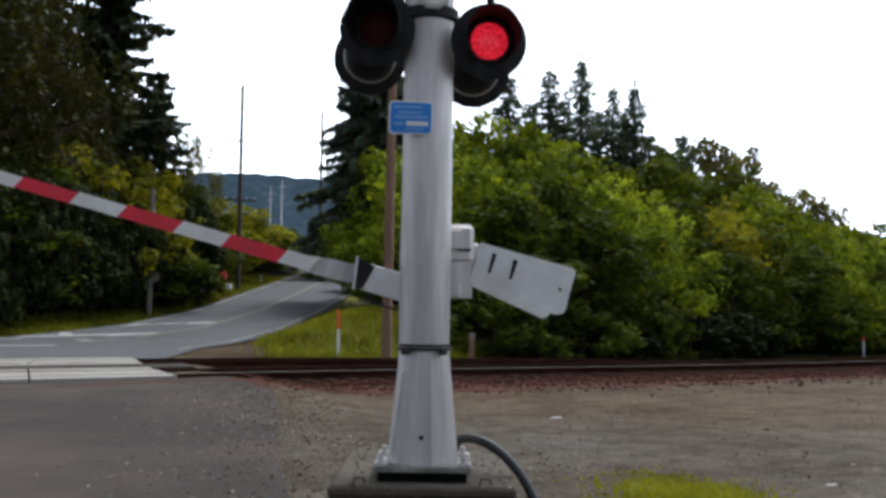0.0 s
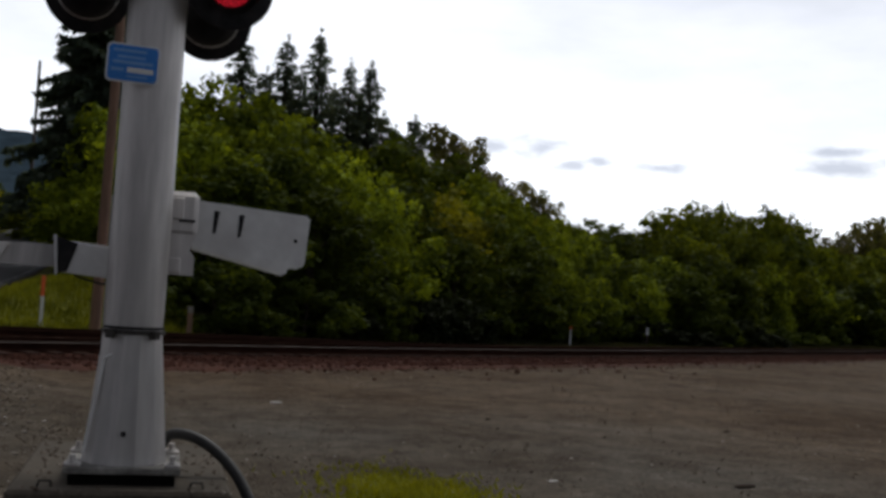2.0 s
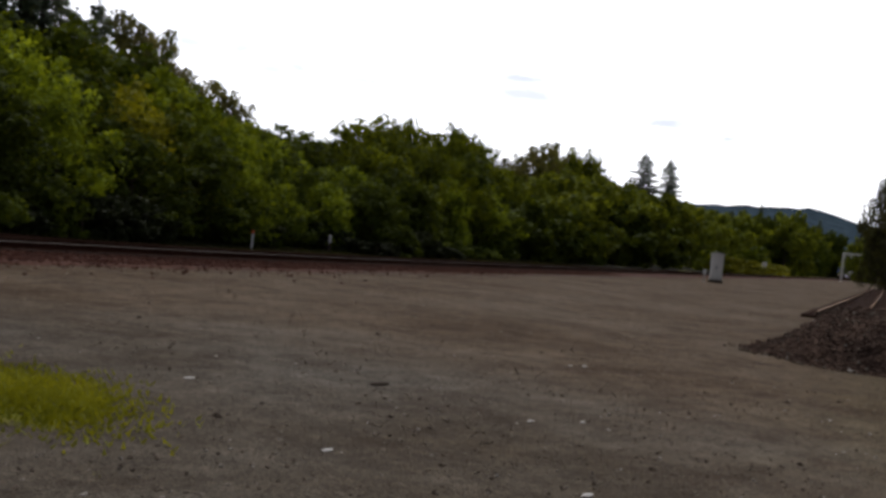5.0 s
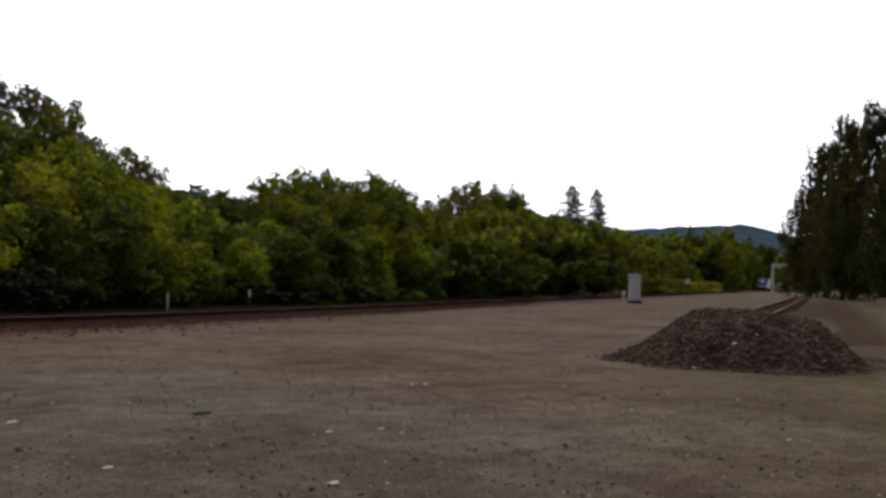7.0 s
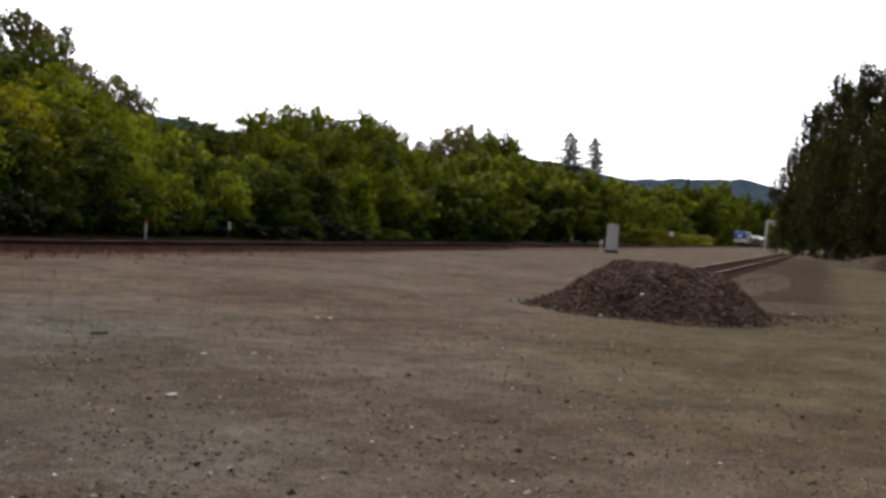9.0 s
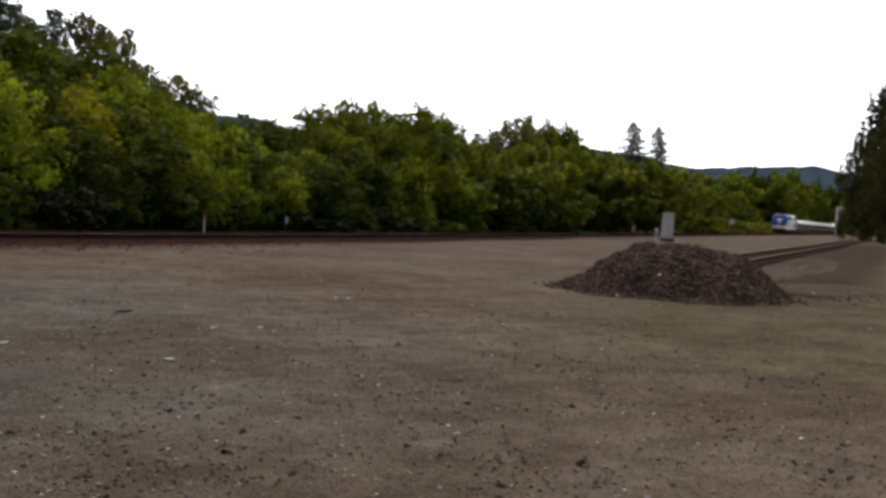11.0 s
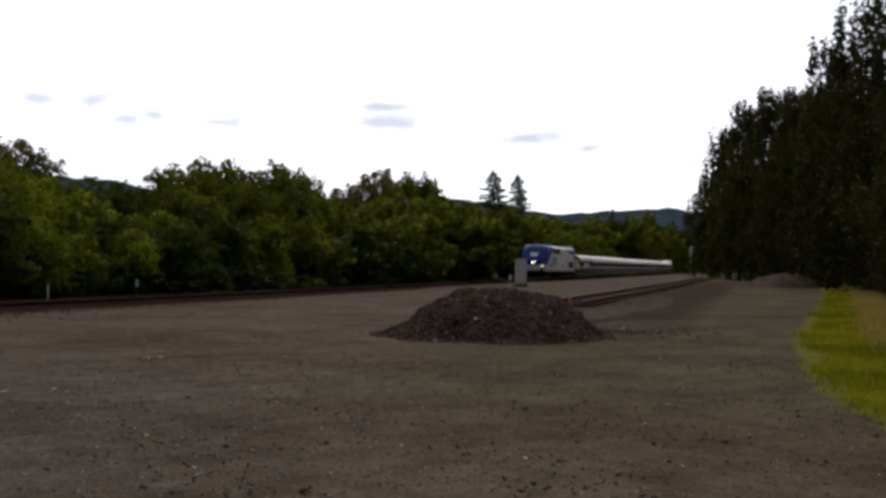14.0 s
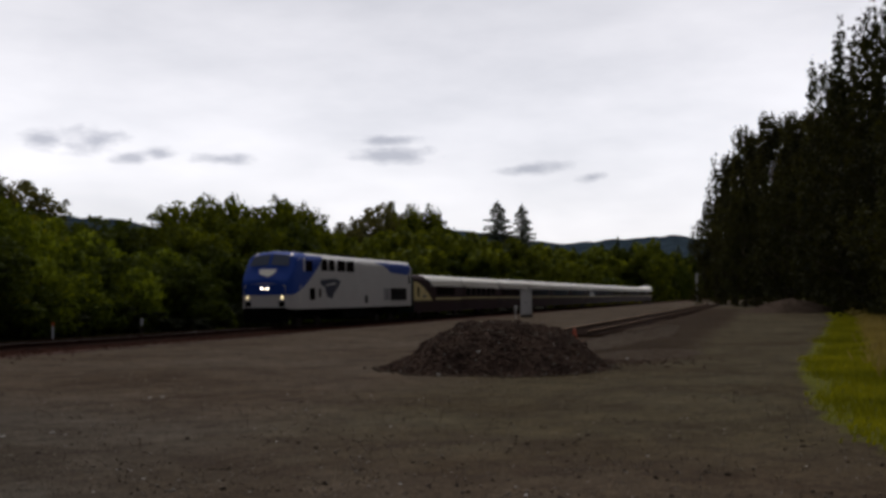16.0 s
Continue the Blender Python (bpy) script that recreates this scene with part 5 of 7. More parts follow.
    part("collar", Mesh().lathe([(0.178, 3.19), (0.21, 3.20), (0.21, 3.27), (0.178, 3.28)], 24), M_BLACK, sg, smooth=True)
    part("crossarm", Mesh().tube((-0.50, 0.0, 3.38), (0.52, 0.0, 3.42), 0.035, n=12), M_ALU, sg, smooth=True)
    for sx in (-1, 1):
        part("hanger", Mesh().tube((sx * 0.44, 0.12, 3.1), (sx * 0.44, 0.12, 3.50), 0.03, n=10).box((sx * 0.44, 0.14, 3.08), (0.10, 0.46, 0.08), 0.01), M_BLACK, sg)
        light_head(sg, -0.36 if sx < 0 else 0.42, -0.10, 3.12 if sx < 0 else 3.035, 6 * sx, sx > 0, "flashing light head with red lens")
        light_head(sg, -0.45 if sx < 0 else 0.33, 0.42, 3.03 if sx < 0 else 2.94, 180 - 6 * sx, False, "light head facing away")
    # gate mechanism
    mech = Mesh().box((0.215, 0.30, 1.63), (0.25, 0.30, 0.28), 0.03)
    mech.prism([(0.12, 1.24), (0.33, 1.24), (0.33, 1.36), (0.30, 1.40), (0.33, 1.50), (0.12, 1.50)], 0.14, 0.40)
    part("gate_mechanism", mech, M_ALU, sg, "grey gate mechanism housing")
    part("bracket", Mesh().box((0.10, 0.16, 1.66), (0.30, 0.06, 0.14), 0.008), M_ALU, sg)
    part("bracket", Mesh().box((0.10, 0.16, 1.30), (0.30, 0.06, 0.10), 0.008), M_ALU, sg)
    part("bracket_slot", Mesh().box((0.27, 0.146, 1.585), (0.10, 0.01, 0.018)), M_BLACK, sg)
    part("pivot_shaft", Mesh().tube((0.0, 0.16, 1.43), (0.0, 0.56, 1.43), 0.05, n=14), M_ALU, sg, smooth=True)
    part("drop_cable", Mesh().path([(-0.46, 0.42, 1.31), (-0.38, 0.40, 1.19), (-0.22, 0.36, 1.15), (-0.1, 0.3, 1.22)], [0.008] * 4, 6), M_RUBBER, sg)
    # the arm with its stripes and counterweight swings on the shaft
    arm = part("gate_arm", Mesh().box((-0.23, 0.0, -0.235), (0.36, 0.16, 0.012), 0.003).box((-0.23, -0.08, -0.14), (0.36, 0.012, 0.20), 0.003)
               .box((-0.25, 0.08, -0.145), (0.36, 0.012, 0.18), 0.003).box((-0.05, 0.0, -0.08), (0.12, 0.14, 0.26), 0.01)
               .box((0.2, 0.0, 0.18), (0.42, 0.05, 0.13), 0.008), M_ALU_PLATE, sg, "striped gate arm assembly swinging down", m=pose(0.0, 0.36, 1.43, 0, 16.4, 0))
    yoke = Mesh().prism([(-0.38, -0.07), (-0.38, -0.20), (-0.60, -0.225), (-0.88, -0.232), (-0.88, -0.115), (-0.66, -0.085)], 0.03, 0.05)
    part("yoke", yoke, M_ALU, arm, "tapered steel arm bracket")
    # solid black block in place of the shade inside the open channel
    part("inside_shade", Mesh().prism([(-0.47, -0.02), (-0.43, -0.25), (-0.375, -0.23), (-0.335, -0.05)], -0.092, 0.06), M_BLACK, arm)
    part("edge_strip", Mesh().prism([(-0.485, -0.015), (-0.445, -0.255), (-0.43, -0.255), (-0.468, -0.015)], -0.10, -0.085), M_ALU_PLATE, arm)
    x, k = -0.80, 0
    widths = [0.24, 0.43, 0.37, 0.43, 0.37, 0.43, 0.37, 0.43, 0.37, 0.43, 0.37, 0.43, 0.37, 0.43, 0.37, 0.43]
    for k, w in enumerate(widths):
        h = 0.110 - 0.0028 * k
        z0 = -0.165 - 0.006 * k
        part("stripe", Mesh().prism([(x - 0.001, z0 - h / 2), (x - 0.001 + 0.05, z0 + h / 2), (x - w + 0.05 + 0.001, z0 + h / 2), (x - w + 0.001, z0 - h / 2)], -0.017, 0.017), M_RED if k % 2 else M_WHITE, arm, "red reflective stripe" if k % 2 else "white reflective stripe")
        x -= w
    outline = [(0.355, 0.335), (1.05, 0.345), (1.075, 0.325), (1.08, 0.03), (1.065, 0.005), (0.985, 0.0), (0.965, -0.055), (0.355, 0.03)]
    part("counterweight", Mesh().prism(outline, -0.13, -0.09), M_ALU_PLATE, arm, "pale grey counterweight plate")
    part("counterweight", Mesh().prism([(a, b - 0.01) for a, b in outline], 0.08, 0.11), M_ALU_PLATE, arm, "pale grey counterweight plate")
    part("weight_bracket", Mesh().box((0.32, 0, 0.17), (0.08, 0.25, 0.30), 0.01), M_ALU_PLATE, arm)
    for sx in (0.47, 0.63):
        part("slot", Mesh().prism([(sx - 0.013, 0.285), (sx + 0.022, 0.285), (sx + 0.016, 0.15), (sx, 0.13), (sx - 0.006, 0.15)], -0.133, -0.128), M_BLACK, arm)
    part("slot", Mesh().tube((1.0, -0.133, 0.17), (1.0, -0.126, 0.17), 0.013, n=8), M_BLACK, arm)
    return sg, arm


M_PAINT_BLUE = surface("sign_print", (0.18, 0.36, 0.66), 0.5, grain=30, stain=4, vary=0.1, relief=0)
signal, gate_arm = build_signal()

footing = thing("signal_foundation", "stained concrete footing block under the crossing signal", "foundation", pose(-0.12, 7.97, 0.19))
part("block", Mesh().box((0, 0, -0.04), (1.26, 1.9, 0.42), 0.02), M_CONCRETE, footing)
part("cap", Mesh().box((0, 0, 0.211), (1.24, 1.88, 0.078), 0.022), M_CONCRETE, footing, "worn concrete top course")
for sx in (-0.42, 0.42):
    part("lifting_eye", Mesh().path([(sx - 0.04, -0.82, 0.24), (sx - 0.03, -0.82, 0.285), (sx + 0.03, -0.82, 0.285), (sx + 0.04, -0.82, 0.24)], [0.008] * 4, 6), M_WHEEL, footing, "rusty steel lifting eye")
cond = Mesh()
pts = [(0.06, 7.80, 0.52), (0.13, 7.75, 0.66), (0.26, 7.66, 0.675), (0.40, 7.60, 0.61), (0.53, 7.52, 0.49), (0.62, 7.44, 0.35), (0.69, 7.37, 0.18), (0.73, 7.32, -0.06)]
fine = [Vector(pts[0])]
for i in range(len(pts) - 1):
    p0, p1, p2, p3 = (Vector(pts[max(0, min(len(pts) - 1, i + d))]) for d in (-1, 0, 1, 2))
    for k in range(1, 6):
        t = k / 5
        fine.append(0.5 * ((2 * p1) + (p2 - p0) * t + (2 * p0 - 5 * p1 + 4 * p2 - p3) * t * t + (3 * p1 - p0 - 3 * p2 + p3) * t ** 3))
cond.path(fine, [0.035] * len(fine), 12)
tagged(part("conduit", cond, M_RUBBER, smooth=True), "thick black cable conduit looping from the mast", "cable")


# ---------------------------------------------------------------- poles, posts and cases
def utility_pole(x, y, z, h, r, arms, mat, label, lean=0.0):
    p = thing("utility_pole", label, "utility pole", pose(x, y, z, 0, lean, 0))
    part("shaft", Mesh().path([(0, 0, -0.5), (0, 0, h * 0.5), (0, 0, h)], [r, r * 0.85, r * 0.68], 12), mat, p, smooth=True)
    for az_, w, turn in arms:
        part("crossarm", Mesh().box((0, -r, az_), (w, 0.12, 0.12), 0.01, pose(0, 0, 0, 0, 0, turn)), mat, p)
        for e in (-0.45, -0.2, 0.2, 0.45):
            part("insulator", Mesh().lathe([(0.03, 0.0), (0.05, 0.05), (0.035, 0.1), (0.05, 0.14), (0.001, 0.16)], 8, pose(0, 0, 0, 0, 0, turn) @ pose(e * w, -r, az_ + 0.06)), M_CASE, p)
    return p


def el_z(az, r, el):
    return 1.6 + r * math.tan(radians(el))


x, y = at_az(-3.0, 33.0)
utility_pole(x, y, gz(x, y), 11.5, 0.165, ((10.6, 2.4, 20),), M_POLE, "brown wooden utility pole beyond the tracks", 0.4)
x, y = at_az(-15.4, 57.5)
pl = utility_pole(x, y, gz(x, y), el_z(0, 57.5, 6.0) - gz(x, y), 0.15, (), M_SNAG, "short weathered wooden pole at the roadside", 0.5)
part("round_sign", Mesh().tube((0.25, -0.14, 2.1), (0.25, -0.12, 2.1), 0.28, n=20), M_SNAG, pl, "round road sign seen from behind")
x, y = at_az(-10.9, 76)
utility_pole(x, y, gz(x, y), el_z(0, 76, 11.6) - gz(x, y), 0.17, ((10.6, 2.0, 15), (6.4, 2.2, 15)), M_POLE_D, "tall dark utility pole with crossarms beside the road")
x, y = at_az(-6.65, 112)
utility_pole(x, y, gz(x, y), el_z(0, 112, 10.4) - gz(x, y), 0.19, ((13.0, 2.4, 60),), M_POLE_D, "tall dark utility pole beside the climbing road")
for az_, el in ((-9.3, 6.35), (-8.7, 6.75)):
    x, y = at_az(az_, 620)
    pw = thing("power_pylon", "slim white power pylon on the far hillside", "pylon", pose(x, y, 34), "far pylons")
    hh = el_z(0, 620, el) - 34
    part("shaft", Mesh().path([(0, 0, 0), (0, 0, hh)], [0.45, 0.2], 8), M_POSTW, pw)
    part("crossarm", Mesh().box((0, 0, hh * 0.9), (4, 0.2, 0.2), 0.05), M_POSTW, pw)
    part("crossarm", Mesh().box((0, 0, hh * 0.78), (4, 0.2, 0.2), 0.05), M_POSTW, pw)


def marker_post(x, y, z, h, w, bands, label, name="marker_post"):
    p = thing(name, label, "marker post", pose(x, y, z))
    z0 = -0.15
    for part_name, frac, mat, wide in bands:
        z1 = h * frac
        part(part_name, Mesh().box((0, 0, (z0 + z1) / 2), (w * wide, 0.03 if w < 0.12 else w * 0.9, z1 - z0 - 0.004), 0.008), mat, p)
        z0 = z1
    return p


marker_post(-3.33, 34.15, gz(-3.33, 34.15), 1.52 - gz(-3.33, 34.15), 0.098, (("stake", 0.62, M_POSTW, 1), ("cap", 1.0, M_ORANGE, 1.25)), "white marker post with orange top on the grass bank")
marker_post(1.0, 36.3, gz(1.0, 36.3), 0.80 - gz(1.0, 36.3), 0.17, (("stake", 0.8, M_POLE, 1), ("cap", 1.0, M_PANEL, 1.02)), "short wooden post with pale weathered top")
marker_post(21.2, 53.9, gz(21.2, 53.9), 0.48 - gz(21.2, 53.9), 0.085, (("stake", 0.82, M_POSTW, 1), ("cap", 1.0, M_ORANGE, 1.5)), "thin white marker post with red top beyond the tracks")
marker_post(29.1, 61.1, gz(29.1, 61.1), 0.50 - gz(29.1, 61.1), 0.12, (("stake", 0.56, M_POLE_D, 0.8), ("cap", 1.0, M_POSTW, 1)), "small post with white top under the trees")
x, y = at_az(-9.7, 84)
marker_post(x, y, gz(x, y), 0.8, 0.10, (("stake", 1.0, M_POSTW, 1),), "small white roadside post")


def signal_case(x, y):
    c = thing("signal_case", "grey metal railway signal cabinet beside the track", "cabinet", pose(x, y, gz(x, y), 0, 0, -40))
    part("plinth", Mesh().box((0, 0, 0.05), (1.0, 0.95, 0.3), 0.02), M_CONCRETE, c)
    part("body", Mesh().box((0, 0, 1.15), (0.84, 0.78, 1.9), 0.02), M_CASE, c)
    part("roof", Mesh().prism([(-0.50, 2.10), (0.50, 2.10), (0.50, 2.15), (0, 2.24), (-0.50, 2.15)], -0.46, 0.46), M_CASE, c)
    for sx in (-0.205, 0.205):
        d = part("door", Mesh().box((sx, -0.402, 1.15), (0.39, 0.02, 1.7), 0.006), M_CASE, c)
        part("handle", Mesh().box((sx * 0.3, -0.422, 1.15), (0.03, 0.025, 0.16), 0.005), M_UNDER, d)
    return c


signal_case(58.9, 57.4)
c2 = thing("relay_box", "small white relay box on a post", "box", pose(58.1, 57.75, gz(58.1, 57.75), 0, 0, -40))
part("post", Mesh().tube((0, 0, -0.1), (0, 0, 0.5), 0.05), M_CASE, c2)
part("body", Mesh().box((0, 0, 0.72), (0.22, 0.2, 0.38), 0.02), M_CASE, c2)
bd = thing("track_sign", "square white lineside sign on a post", "sign", pose(90.5, 81.2, gz(90.5, 81.2), 0, 0, -45))
part("post", Mesh().tube((0, 0, -0.1), (0, 0, 2.2), 0.03), M_WHEEL, bd)
part("board", Mesh().box((0, -0.06, 1.85), (0.48, 0.02, 0.48), 0.006), M_POSTW, bd)
gx_, gy_ = 2.5 + 350 * math.sin(radians(51.0)), -5 + 350 * math.cos(radians(51.0))
gy = thing("signal_bridge", "white cantilever railway signal at the far bend", "railway signal", pose(gx_, gy_, gz(gx_, gy_), 0, 0, -40))
part("mast", Mesh().box((0, 0, 4.1), (0.55, 0.55, 8.4), 0.03), M_POSTW, gy)
part("arm", Mesh().box((2.6, 0, 8.3), (5.7, 0.7, 0.6), 0.03), M_POSTW, gy)
part("platform", Mesh().box((2.7, -0.1, 7.4), (5.0, 0.9, 0.12), 0.02), M_CASE, gy)
for hx in (0.9, 3.4):
    part("hanger", Mesh().box((hx, 0, 7.8), (0.14, 0.14, 0.9), 0.01), M_CASE, gy)
for hx in (2.0, 4.8):
    part("signal_head", Mesh().box((hx, -0.3, 7.0), (0.55, 0.4, 1.3), 0.03), M_CASE, gy)
cone = thing("traffic_cone", "small orange cone at the end of the siding", "cone", pose(22.98, 15.67, gz(22.98, 15.67) + 0.38))
part("body", Mesh().lathe([(0.10, 0.03), (0.03, 0.36), (0.001, 0.38)], 16), M_CONE, cone, smooth=True)
part("foot", Mesh().box((0, 0, 0.015), (0.26, 0.26, 0.03), 0.008), M_CONE, cone)
part("rest", Mesh().box((0, 0, -0.2), (0.5, 0.5, 0.40), 0.02), M_TIE, cone, "old timber under the cone")
x, y = at_az(-11.7, 73)
mb = thing("mailbox", "red box and white mailbox on posts beside the road", "mailbox", pose(x, y, gz(x, y)))
part("post", Mesh().tube((0, 0, -0.1), (0, 0, 1.0), 0.05), M_POLE_D, mb)
part("box", Mesh().box((0, 0, 1.25), (0.5, 0.4, 0.5), 0.05), M_RED, mb)
part("white_box", Mesh().box((0.45, 0, 0.55), (0.35, 0.4, 0.4), 0.05), M_POSTW, mb)


# ---------------------------------------------------------------- train
def loft(sections, name=""):
    """Quads between cross-sections; each is (x, list of (y, z))."""
    k = len(sections[0][1])
    vs = [(x, y, z) for x, pr in sections for y, z in pr]
    fs = [(i * k + j, i * k + j + 1, (i + 1) * k + j + 1, (i + 1) * k + j) for i in range(len(sections) - 1) for j in range(k - 1)]
    return vs, fs


def hull(hw, zb, zt, shoulder, crown=0.25):
    """Half-round roofed body section from sill to sill."""
    pr = [(-hw, zb), (-hw, zb + (zt - zb) * 0.25), (-hw, zb + (zt - zb) * 0.5), (-hw, zt - shoulder)]
    for a in (20, 45, 70):
        pr.append((-hw + shoulder * 1.1 * (1 - math.cos(radians(a))), zt - shoulder + (shoulder - crown * 0.3) * math.sin(radians(a))))
    pr.append((0, zt))
    return pr + [(-y, z) for y, z in pr[-2::-1]]


def split_loft(vs, fs, pick):
    """Sorts faces by the word that pick gives for their centre."""
    out = {}
    for f in fs:
        c = sum((Vector(vs[i]) for i in f), Vector()) / len(f)
        out.setdefault(pick(c), Mesh()).add([vs[i] for i in f], [tuple(range(len(f)))])
    return out


def truck(parent, x, axles, name="truck"):
    t = Mesh()
    for sy in (-1, 1):
        t.box((x, sy * 1.05, 0.62), (axles[-1] - axles[0] + 1.5, 0.16, 0.32), 0.03)
        for a in axles:
            t.box((x + a, sy * 1.1, 0.52), (0.42, 0.2, 0.4), 0.03)
    t.box((x, 0, 0.75), (1.0, 2.2, 0.25), 0.03)
    tr = part(name, t, M_UNDER, parent)
    for a in axles:
        for sy in (-1, 1):
            part("wheel", Mesh().tube((x + a, sy * 0.67, 0.51), (x + a, sy * 0.80, 0.51), 0.51, n=20), M_WHEEL, tr)
    return tr


def skin_at(secs, x):
    """Half section at x: heights and half widths, rising."""
    for (xa, pa), (xb, pb) in zip(secs, secs[1:]):
        if xb <= x <= xa:
            f = (xa - x) / (xa - xb)
            half = [(a[1] + (b[1] - a[1]) * f, a[0] + (b[0] - a[0]) * f) for a, b in zip(pa, pb)][len(pa) // 2:]
            half = half[::-1]
            return [h[0] for h in half], [abs(h[1]) for h in half]
    return None


def shell(secs, xs, low, high, off=0.006, n=12, ahead=lambda x: 0.0):
    """A thin painted skin over both sides of a lofted body, between the heights low(x) and high(x)."""
    m = Mesh()
    for sy in (-1, 1):
        vs = []
        for x in xs:
            zs, ys = skin_at(secs, x)
            lo, hi = max(zs[0], low(x)), min(zs[-1], high(x))
            lo = min(lo, hi)
            for k in range(n + 1):
                u = k / n
                z = lo + (hi - lo) * (1 - (1 - u) ** 1.8)
                vs.append((x + ahead(x), sy * (float(np.interp(z, zs, ys)) + off * (hi < zs[-1] or u < 1)), z + off))
        k = n + 1
        m.add(vs, [(i * k + j, i * k + j + 1, (i + 1) * k + j + 1, (i + 1) * k + j) for i in range(len(xs) - 1) for j in range(n)])
    return m


def locomotive():
    lo = thing("locomotive", "silver and blue diesel passenger locomotive with lit headlamps", "locomotive")
    H = 4.22
    secs = [(0.0, hull(1.26, 1.05, 2.40, 0.25)), (-0.08, hull(1.38, 0.98, 2.62, 0.26)), (-0.42, hull(1.47, 0.95, 3.10, 0.32)), (-0.64, hull(1.50, 0.95, 3.42, 0.40)), (-1.06, hull(1.52, 0.95, 4.05, 0.52)),
            (-1.40, hull(1.52, 0.95, H, 0.60)), (-3.2, hull(1.52, 0.95, H + 0.02, 0.55)), (-4.6, hull(1.52, 0.95, H, 0.52)), (-12, hull(1.52, 0.95, H, 0.52)), (-20.6, hull(1.52, 0.95, H, 0.52)), (-20.95, hull(1.46, 0.95, H - 0.1, 0.5))]
    vs, fs = loft(secs)
    part("body", Mesh().add(vs, fs), M_LOCO, lo, "silver body")
    xs = sorted({0.0, -0.08, -0.42, -0.64, -1.06, -1.40} | {-0.05 * k for k in range(1, 96)}, reverse=True)
    part("cab_mask", shell(secs, xs, lambda x: 1.74 + 0.25 * max(0, -x - 0.5) + 0.07 * max(0, -x - 0.5) ** 2, lambda x: 9.0 if x > -2.6 else 3.98, 0.010, 14, lambda x: 0.012 if x > -1.45 else 0.0), M_LOCO_BLUE, lo, "blue sweeping cab mask", True)
    xs = [-13.2 - 0.15 * k for k in range(50)]
    part("rear_stripe", shell(secs, xs, lambda x: float(np.interp(-x, [13.2, 15.4, 16.3, 20.0, 20.6], [3.90, 3.62, 3.26, 3.16, 3.4])), lambda x: 3.90, 0.006), M_LOCO_BLUE, lo, "blue tapering tail stripe", True)
    fp, rp = secs[0][1], secs[-1][1]
    part("nose_face", Mesh().add([(0.0, y, z) for y, z in fp], [tuple(range(len(fp)))]), M_LOCO, lo, "silver nose")
    part("rear_face", Mesh().add([(-20.95, y, z) for y, z in rp], [tuple(range(len(rp)))]), M_LOCO, lo)
    part("nose_upper", Mesh().prism([(-1.24, 1.74), (1.24, 1.74), (1.24, 2.10), (1.05, 2.34), (-1.05, 2.34), (-1.24, 2.10)], -0.016, 0.0, pose(0, 0, 0, 0, 0, 90)), M_LOCO_BLUE, lo, "blue nose panel")
    part("pilot", Mesh().prism([(-1.4, 1.06), (1.4, 1.06), (1.25, 0.22), (-1.25, 0.22)], -0.1, 0.25, pose(-0.2, 0, 0, 0, 0, 90)), M_UNDER, lo, "black snow plough pilot")
    part("sill", Mesh().box((-10.6, 0, 0.92), (20.4, 2.9, 0.24), 0.02), M_UNDER, lo)

    def on_front(y, z):
        return (float(np.interp(z, [2.4, 2.62, 3.10, 3.42, 4.05, 4.22], [0.0, -0.08, -0.42, -0.64, -1.06, -1.40])) + 0.05, y, z)
    for sy in (-1, 1):
        part("windshield", Mesh().add([on_front(sy * 0.09, 3.42), on_front(sy * 1.20, 3.36), on_front(sy * 1.08, 3.94), on_front(sy * 0.09, 4.02)], [(0, 1, 2, 3)]), M_WINDSHIELD, lo, "slanted windshield pane")
        part("side_window", Mesh().box((-2.55, sy * 1.535, 3.38), (0.9, 0.02, 0.6), 0.005), M_GLASS, lo)
        part("window_post", Mesh().box((-1.85, sy * 1.535, 3.45), (0.15, 0.03, 0.72), 0.005), M_CAR_WHITE, lo)
        for wx, ww in ((-4.75, 0.86), (-5.85, 0.86), (-7.35, 1.25), (-8.85, 1.25)):
            part("vent_window", Mesh().box((wx, sy * 1.528, 3.50), (ww, 0.02, 0.68), 0.006), M_GLASS, lo, "dark roof-side intake")
        part("logo_patch", Mesh().prism([(-7.3, 2.58), (-6.4, 2.72), (-4.25, 2.62), (-4.15, 2.35), (-4.8, 2.2), (-5.2, 1.62), (-5.9, 1.52), (-6.3, 1.9), (-6.9, 2.25)], sy * 1.526, sy * 1.532), M_LOCO_NAVY, lo, "dark angular emblem")
        part("logo_gap", Mesh().prism([(-6.5, 2.5), (-4.9, 2.36), (-4.95, 2.28), (-6.4, 2.36)], sy * 1.531, sy * 1.536), M_LOCO, lo)
        part("cab_door", Mesh().box((-3.0, sy * 1.526, 1.78), (0.75, 0.014, 0.66), 0.1), M_GLASS, lo)
        part("step_recess", Mesh().box((-4.1, sy * 1.526, 1.85), (0.35, 0.014, 0.5), 0.004), M_DIRT, lo)
        part("grille", Mesh().box((-18.0, sy * 1.526, 1.78), (3.4, 0.014, 0.85), 0.004), M_UNDER, lo, "dark louvred side grille")
        for k in range(5):
            part("louvre", Mesh().box((-18.0, sy * 1.533, 1.48 + 0.15 * k), (3.2, 0.012, 0.03)), M_WHEEL, lo)
        part("panel", Mesh().box((-15.5, sy * 1.526, 1.78), (1.1, 0.012, 0.8), 0.004), M_HOOD_IN, lo)
        part("hatch", Mesh().box((-11.6, sy * 1.526, 1.45), (0.45, 0.014, 0.5), 0.004), M_UNDER, lo)
        part("rear_door", Mesh().box((-20.3, sy * 1.526, 2.85), (0.35, 0.014, 0.6), 0.004), M_UNDER, lo)
